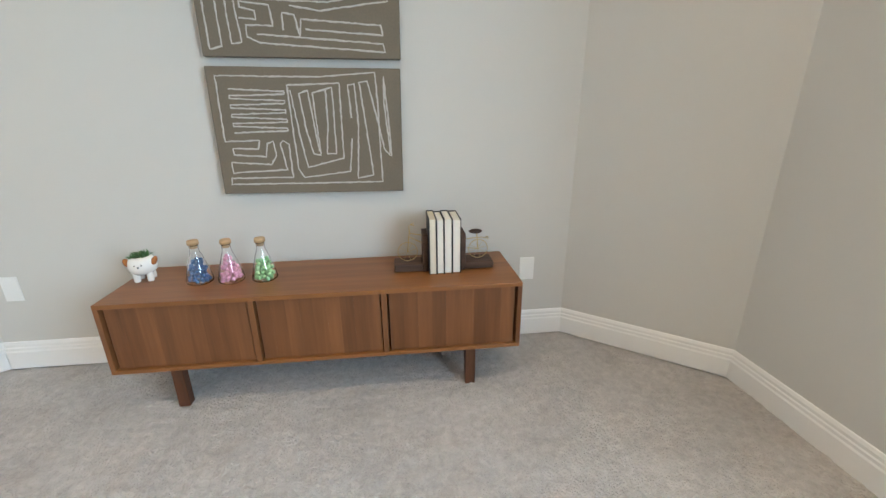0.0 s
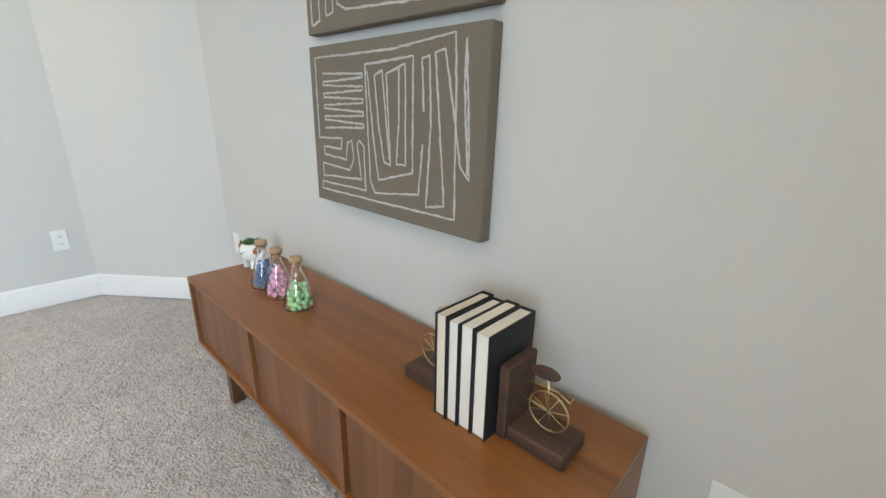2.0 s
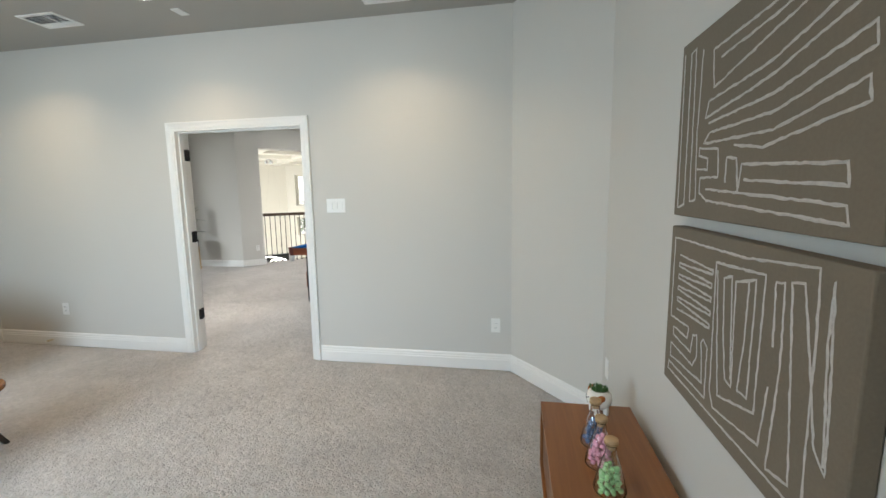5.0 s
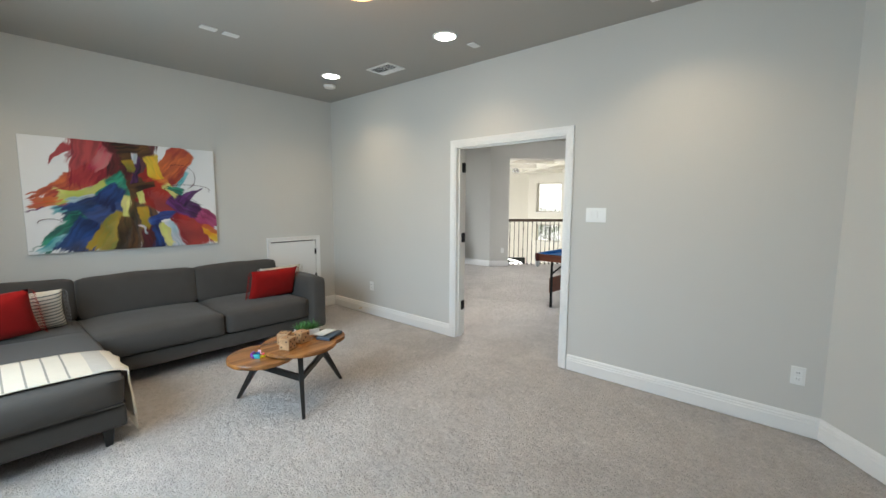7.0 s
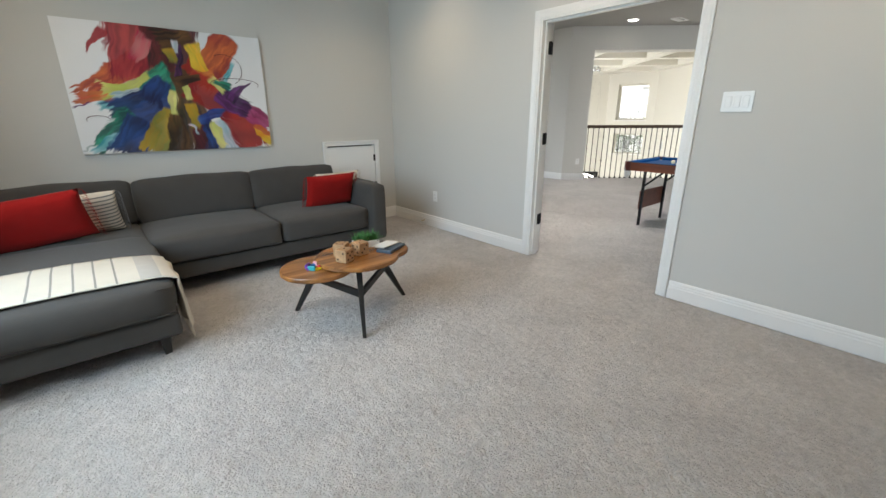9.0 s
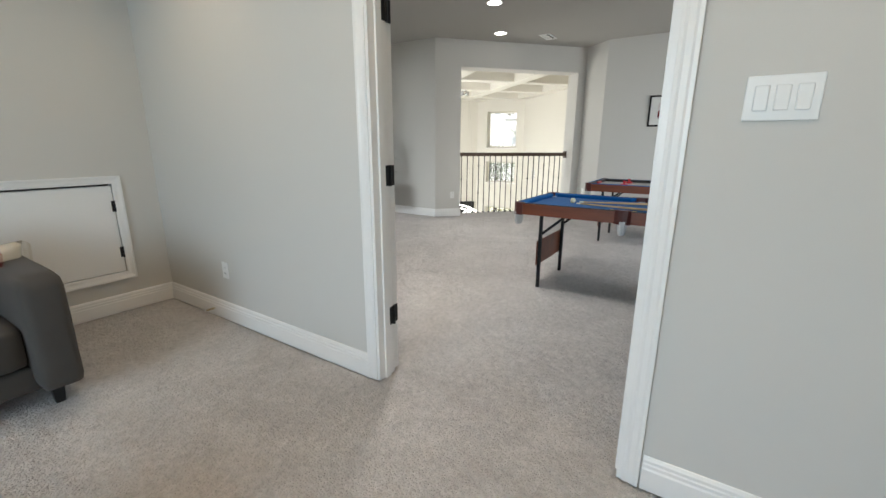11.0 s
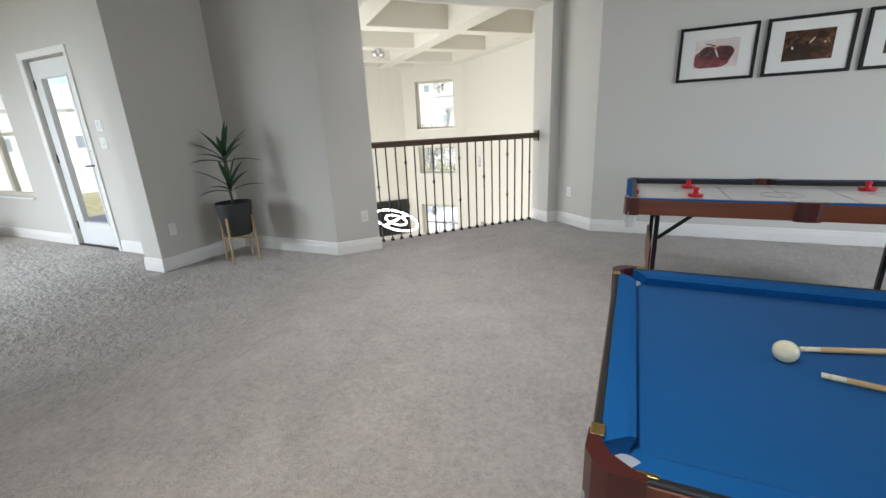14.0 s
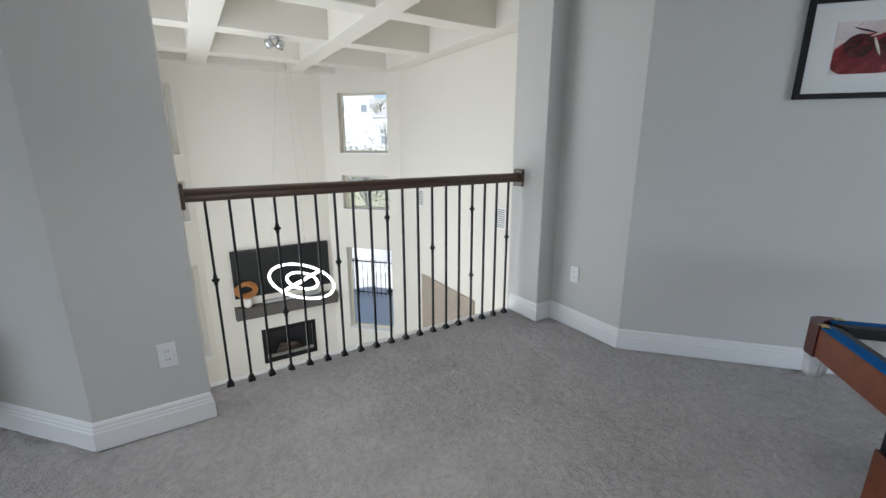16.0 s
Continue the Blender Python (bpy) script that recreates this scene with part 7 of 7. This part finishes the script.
# dried arrangement on the mantel
t = thing("vase", gu(2.68, VT - 0.10, -1.71), "white vase with an orange dried wreath on the mantel", "vase")
t.location = (*uv(1.18, VT - 0.12), -1.71)
bm = bmesh.new()
lathe(bm, [(0.05, 0), (0.08, 0.05), (0.07, 0.13), (0.04, 0.17)], 18)
part("body", bm, CERAMIC, t, smooth=True)
bm = bmesh.new()
for k in range(5):
    tube(bm, [((0.20 - 0.02 * k) * math.cos(a * 0.2618 + k), 0.03 * math.sin(a * 0.5 + k), 0.34 + (0.16 - 0.02 * k) * math.sin(a * 0.2618 + k)) for a in range(24)], 0.011, 6, True)
part("wreath", bm, material("orange_dried_vine", (0.55, 0.24, 0.07), 0.8, dark=0.6, scale=30, bump=0.3), t, "orange dried vine", True)

# ring chandelier, lit
GLOW_RING = glowing("lit_ring", (1.0, 0.97, 0.9), 3.5)
t = thing("chandelier", UVM @ pose(1.69, 3.6, -0.54, 17, 14, 0), "lit double ring chandelier with a crossbar", "chandelier")
for r in (0.44, 0.21):
    bm = bmesh.new()
    tube(bm, [(r * math.cos(i * 0.1309), r * math.sin(i * 0.1309), 0) for i in range(48)], 0.017, 10, True)
    part("lit_ring", bm, GLOW_RING, t, "glowing ring", True)
bm = bmesh.new()
bar(bm, (-0.30, -0.30, 0), (0.30, 0.30, 0), 0.035, 0.03)
part("crossbar", bm, GLOW_RING, t)
for k in range(3):
    bm = bmesh.new()
    a = k * 2.094 + 0.6
    inv = t.matrix_world.inverted()
    p0 = Vector((0.44 * math.cos(a), 0.44 * math.sin(a), 0))
    top = inv @ (UVM @ Vector((1.69, 3.6, H3 + 0.40)))
    rod(bm, p0, top, 0.0005, seg=6)
    part("cable", bm, IRON, t)
lamp = new("chandelier_lamp", bpy.data.lights.new("chandelier_lamp", "POINT"))
lamp.data.energy, lamp.data.color, lamp.data.shadow_soft_size = 18, (1, 0.93, 0.82), 0.4
lamp.location = (*uv(1.72, 3.3), -0.9)

# spot on the coffered ceiling
t = thing("ceiling_spotlight", UVM @ pose(1.62, 3.65, H3), "chrome twin spotlight under a ceiling beam", "spotlight")
CHROME = material("brushed_chrome", (0.62, 0.63, 0.65), 0.25, 1.0, dark=0.8, bump=0)
bm = bmesh.new()
lathe(bm, [(0.06, 0), (0.06, -0.02), (0.02, -0.03)], 20)
part("base", bm, CHROME, t, smooth=True)
for s in (-1, 1):
    bm = bmesh.new()
    lathe(bm, [(0.03, 0.04), (0.045, 0.02), (0.05, -0.06)], 18, pose(s * 0.07, 0, -0.07, 0, s * 25))
    part("spot_head", bm, CHROME, t, smooth=True)

# bay windows
dg = math.degrees(ANG)
for k, z in enumerate(WZ):
    p0, p1 = Vector(uv(TR, VT)), Vector(uv(R1, VT - BAY))
    d = (p1 - p0).normalized()
    m = along(tuple(p1), tuple(p0)) @ pose(diag - GW[1], 0, z[0])
    window(f"window_{2 + k}", m, GW[1] - GW[0], z[1] - z[0], 1, 1, VINYL, "cream framed window in the great room bay", 0.17)
    q0, q1 = uv(R0, VT - 0.68), uv(TL, VT)
    m = along(q1, q0) @ pose(math.dist(q0, q1) - 0.82, 0, z[0])
    window(f"window_{5 + k}", m, 0.72, z[1] - z[0], 1, 1, VINYL, "cream framed window in the great room's left bay", 0.17)
# speaker grille, return vent and wall panel on the long wall
RWM = UVM @ pose(R1, 0, 0, 0, 0, 90)
for nm, v0, v1, z0, z1, lab, cat in (("wall_speaker", 4.25, 4.43, 0.24, 0.53, "white rectangular wall speaker grille", "speaker"), ("wall_vent", 2.02, 2.22, 0.20, 0.49, "white louvred return vent on the wall", "vent")):
    t = thing(nm, RWM, lab, cat)
    boxed("frame", v0, 0, z0, v1, 0.012, z1, PLASTIC, t, 0.003)
    n = 9
    for k in range(n):
        z = z0 + 0.03 + (z1 - z0 - 0.06) * k / (n - 1)
        boxed("louvre", v0 + 0.02, 0.012, z - 0.006, v1 - 0.02, 0.016, z + 0.006, GREYST, t)
PANEL = material("brown_marbled_panel", (0.46, 0.39, 0.31), 0.6, dark=0.55, scale=4, fine=18, bump=0.1, depth=0.001, stretch=(1, 1, 3))
t = thing("wall_art", RWM, "large brown marbled canvas low on the great room wall", "wall art")
boxed("canvas", 2.68, 0.0, -2.2, 4.30, 0.04, -1.02, PANEL, t, 0.004)
# ---- outdoors ----
LAWN = material("dry_lawn", (0.30, 0.28, 0.15), 0.95, dark=0.6, scale=0.6, fine=12, bump=0.5, depth=0.02)
bm = bmesh.new()
bmesh.ops.create_grid(bm, x_segments=2, y_segments=2, size=600)
g = part("ground", bm, LAWN)
g.location = (-100, 0, FLOOR2 - 0.12)
tagged(g, "dry lawn round the house", "ground", kind="structure")
PATIO = material("sunlit_concrete", (0.62, 0.60, 0.56), 0.85, dark=0.8, scale=1.5, fine=40, bump=0.2, depth=0.003)
slab("patio", [(-13.3, -13), (-24, -13), (-24, 2), (-13.3, 2)], FLOOR2 - 0.115, FLOOR2 - 0.05, PATIO, "pale concrete patio outside the great room", "patio")
slab("balcony_floor", [(SX - 0.18, SS), (SX - 2.4, SS), (SX - 2.4, -6.3), (SX - 0.18, -6.3)], -0.25, -0.05, PATIO, "pale concrete balcony outside the back door", "balcony")
t = thing("balcony_railing", pose(SX - 2.3, SS, -0.05), "black metal railing along the balcony edge", "railing")
boxed("top_rail", -0.02, 0, 0.95, 0.02, 3.95, 0.99, BLACK_METAL, t, 0.004)
boxed("bottom_rail", -0.012, 0, 0.08, 0.012, 3.95, 0.11, BLACK_METAL, t, 0.003)
for i in range(37):
    boxed("bar", -0.007, 0.01 + i * 0.109, 0.0, 0.007, 0.024 + i * 0.109, 0.95, BLACK_METAL, t)

STUCCO = material("cream_stucco", (0.80, 0.77, 0.71), 0.9, dark=0.9, scale=2, fine=40, bump=0.2, depth=0.004)
ROOF = material("grey_brown_shingle", (0.46, 0.43, 0.40), 0.9, dark=0.65, scale=3, fine=20, bump=0.4, depth=0.02)
DARK_PANE = material("dark_house_glass", (0.30, 0.33, 0.36), 0.15, dark=0.8, bump=0)


def house(x, y, z, w, d, h, rot, label):
    t = thing("house", pose(x, y, z - 1.8, 0, 0, rot), label, "house", "houses beyond the garden")
    boxed("wall", -w / 2, -d / 2, -3.0, w / 2, d / 2, h, STUCCO, t)
    bm = bmesh.new()
    e = 0.15
    base = [bm.verts.new((a * (w / 2 + e), b * (d / 2 + e), h)) for a, b in ((-1, -1), (1, -1), (1, 1), (-1, 1))]
    r0, r1 = bm.verts.new((-w / 2 + d * 0.4, 0, h + d * 0.28)), bm.verts.new((w / 2 - d * 0.4, 0, h + d * 0.28))
    bm.faces.new(base[::-1])
    bm.faces.new((base[0], base[1], r1, r0)), bm.faces.new((base[2], base[3], r0, r1)), bm.faces.new((base[1], base[2], r1)), bm.faces.new((base[3], base[0], r0))
    part("roof", bm, ROOF, t)
    for zz in (1.0, 3.9):
        if zz + 1.4 > h:
            continue
        for i in range(4):
            xx = -w / 2 + w * (i + 0.5) / 4
            win = boxed("window", xx - 0.6, -d / 2 - 0.05, zz, xx + 0.6, -d / 2 + 0.02, zz + 1.4, TRIM, t)
            boxed("pane", xx - 0.52, -d / 2 - 0.06, zz + 0.08, xx + 0.52, -d / 2 - 0.045, zz + 1.32, DARK_PANE, win)
        for i in range(3):
            yy = -d / 2 + d * (i + 0.5) / 3
            win = boxed("window", w / 2 - 0.02, yy - 0.6, zz, w / 2 + 0.05, yy + 0.6, zz + 1.4, TRIM, t)
            boxed("pane", w / 2 + 0.045, yy - 0.52, zz + 0.08, w / 2 + 0.06, yy + 0.52, zz + 1.32, DARK_PANE, win)


GZ = FLOOR2 - 0.12
house(-92, -54, GZ + 12.6, 13, 10, 5.2, 118, "two-storey cream stucco house with a shingle roof")
house(-70, -24, GZ + 5.4, 14, 10, 5.0, 105, "two-storey cream stucco house seen past the trees")
house(-50, -58, GZ + 6.2, 14, 11, 5.2, 140, "two-storey cream house beyond the balcony")
house(-30, -60, GZ + 4.6, 12, 10, 5.0, 150, "cream stucco neighbour house facing the sunroom")
house(-80, -46, GZ + 11.2, 16, 11, 5.5, 120, "distant cream stucco house with a grey roof")

# a rising dry hillside with the neighbours' houses
HILL = material("dry_hillside_grass", (0.60, 0.58, 0.51), 0.95, dark=0.6, scale=0.12, fine=0.9, bump=0.3, depth=0.05)
bm = bmesh.new()
rows = []
for i in range(49):
    a = radians(165 + 120 * i / 48)
    row = []
    for r, z in ((44, -0.2), (52, 2.0), (64, 5.6), (78, 9.4), (92, 13.0), (110, 16.0), (150, 17.0), (190, 4.0)):
        k = noise.noise(Vector((a * 3, r * 0.05, 2)))
        row.append(bm.verts.new((-8 + r * math.cos(a), -5 + r * math.sin(a), GZ + z * (1 + 0.18 * k) * min(1, i / 4, (48 - i) / 4))))
    rows.append(row)
for p, q in zip(rows, rows[1:]):
    for k in range(7):
        bm.faces.new((p[k], p[k + 1], q[k + 1], q[k]))
tagged(part("hillside", bm, HILL, smooth=True), "dry pale grassy hillside behind the houses", "hillside", kind="structure")

BARK = material("grey_bark", (0.10, 0.075, 0.055), 0.95, dark=0.55, scale=8, fine=40, bump=0.8, depth=0.02)
FOLIAGE = material("tree_leaf", (0.12, 0.17, 0.05), 0.6, dark=0.45, scale=1.5, fine=14, bump=0)


def tree(x, y, h, r, seed, label, z0=GZ):
    t = thing("tree", pose(x, y, z0), label, "tree", "garden trees")
    rng = random.Random(seed)
    bm = bmesh.new()
    tube(bm, [(0, 0, 0), (0.05, 0.03, h * 0.25), (-0.04, 0.06, h * 0.5), (0.05, 0, h * 0.75)], 0.10, 8)
    tips = []
    for k in range(9):
        a, z = rng.uniform(0, 6.28), h * rng.uniform(0.35, 0.7)
        e = Vector((r * 0.6 * math.cos(a), r * 0.6 * math.sin(a), z + h * rng.uniform(0.1, 0.28)))
        rod(bm, (0, 0, z), e, 0.045, 0.015, 6)
        tips.append(e)
    tips += [Vector((0, 0, h * 0.85)), Vector((0.2, 0.1, h * 0.7))]
    part("trunk", bm, BARK, t, smooth=True)
    vs, fs = [], []
    for e in tips:
        for k in range(260):
            d = Vector((rng.gauss(0, 1), rng.gauss(0, 1), rng.gauss(0, 0.8))) * r * 0.26
            p, q = e + d, Vector((rng.uniform(-1, 1), rng.uniform(-1, 1), rng.uniform(-1, 1))).normalized()
            s = q.orthogonal().normalized()
            i = len(vs)
            L = rng.uniform(0.07, 0.14)
            vs += [p, p + q * L * 0.5 + s * L * 0.3, p + q * L, p + q * L * 0.5 - s * L * 0.3]
            fs.append((i, i + 1, i + 2, i + 3))
    me = bpy.data.meshes.new("crown")
    me.from_pydata([tuple(v) for v in vs], [], fs)
    o = finish(new("crown", me), FOLIAGE)
    o.parent = t
    tagged(o, kind="stuff")


for x, y, h, r, s in ((-19.5, -7.2, 5.2, 1.7, 1), (-22, -10.5, 4.6, 1.6, 2), (-17.5, -5.4, 3.9, 1.3, 3), (-25, -6.0, 5.0, 1.8, 4), (-16.5, -13.5, 4.4, 1.5, 5), (-20, -21, 5.0, 1.7, 6)):
    tree(x, y, h, r, s, "leafy green garden tree with a slim trunk")
for x, y, h, r, s in ((-52, -30, 5.5, 2.4, 11), (-58, -44, 6.0, 2.6, 12), (-60, -26, 5.0, 2.2, 13), (-46, -50, 5.5, 2.4, 14), (-72, -32, 6.0, 2.6, 15), (-40, -58, 5.0, 2.2, 16)):
    tree(x, y, h, r, s, "leafy green tree on the dry hillside", GZ + max(0, np.interp(math.hypot(x + 8, y + 5), (44, 52, 64, 78, 92), (0, 1.8, 5.2, 9.0, 12.6))))
t = thing("garden_fence", pose(-16.2, -11.0, GZ + 0.06), "black metal garden fence beyond the patio", "fence")
boxed("top_rail", -0.02, 0, 1.1, 0.02, 11, 1.14, BLACK_METAL, t)
boxed("bottom_rail", -0.02, 0, 0.12, 0.02, 11, 0.15, BLACK_METAL, t)
for i in range(74):
    boxed("picket", -0.008, i * 0.15, 0, 0.008, i * 0.15 + 0.016, 1.2, BLACK_METAL, t)


# ---- the carpet's pile ----
def inside(x, y, poly):
    """Which of the places lie in the polygon."""
    hit = np.zeros(len(x), bool)
    for (ax, ay), (bx_, by_) in zip(poly, poly[1:] + poly[:1]):
        if ay == by_:
            continue
        hit ^= ((ay > y) != (by_ > y)) & (x < (bx_ - ax) * (y - ay) / (by_ - ay) + ax)
    return hit


def pile(poly, step, seed, lift):
    """The matted top of a cut pile: an uneven sheet of small soft locks over a floor."""
    rs = np.random.RandomState(seed)
    xs, ys = [p[0] for p in poly], [p[1] for p in poly]
    gx, gy = np.meshgrid(np.arange(min(xs), max(xs) + step, step), np.arange(min(ys), max(ys) + step, step))
    shape = gx.shape
    x, y = gx.ravel(), gy.ravel()
    qx, qy = x + 0.010 * drifts(x, y, 0.09, 21), y + 0.010 * drifts(x, y, 0.09, 22)
    z = lift * 0.0046 * drifts(qx, qy * 0.8, 0.036, 13) + lift * 0.0048 * drifts(qx, qy, 0.019, 14) + rs.uniform(-0.0017, 0.0017, x.size)
    x, y = x + rs.uniform(-0.35, 0.35, x.size) * step, y + rs.uniform(-0.35, 0.35, x.size) * step
    ok = inside(x, y, poly).reshape(shape)
    full = ok[:-1, :-1] & ok[1:, :-1] & ok[:-1, 1:] & ok[1:, 1:]
    index = np.arange(x.size).reshape(shape)
    quads = np.stack([index[:-1, :-1][full], index[:-1, 1:][full], index[1:, 1:][full], index[1:, :-1][full]], 1)
    used, quads = np.unique(quads, return_inverse=True)
    return np.stack([x, y, z], 1)[used], quads.reshape(-1, 4)


den_floor = [(EX - 0.02, SY + 0.02), (EX - 0.02, 1.62), (2.18, 1.68), (1.59, 2.165), (-1.085, 2.145), (-1.77, 1.59), (DX + 0.02, -0.14), (GX - 0.04, -0.14), (GX - 0.04, -1.32), (DX + 0.02, -1.32), (DX + 0.02, SY + 0.02)]
game_floor = [(GX - 0.02, 2.6), (GX - 0.02, SOUTH + 0.02), (SUN1, SOUTH + 0.02), (SUN1, SSS - 0.02), (GX - 0.02, SSS - 0.02), (GX - 0.02, SS + 0.02), (SX + 0.02, SS + 0.02), (SX + 0.02, SSS - 0.02), (SUN0 + 0.02, SSS - 0.02), (SUN0 + 0.02, SOUTH + 0.02), (JOG + 0.02, SOUTH + 0.02), uv(0.02, -0.02), uv(OPEN0 + 0.02, -0.02), uv(OPEN0 + 0.02, 0.285), uv(OPEN1 - 0.02, 0.285), uv(OPEN1 - 0.02, -0.02), uv(2.745, -0.02), uv(2.745, -0.60), (WEST + 0.02, WESTP[1] + 0.02), (WEST + 0.02, 2.6)]
(va, fa), (vb, fb) = pile(den_floor, 0.0088, 1, 0.9), pile(game_floor, 0.0088, 2, 1.2)
me = bpy.data.meshes.new("carpet_pile")
me.from_pydata(np.concatenate([va, vb]).tolist(), [], np.concatenate([fa, fb + len(va)]).tolist())
o = finish(new("carpet_pile", me), PILE)
me.polygons.foreach_set("use_smooth", np.ones(len(me.polygons), bool))
tagged(o, "soft greige cut-pile tufts of the carpet", "carpet", kind="stuff")
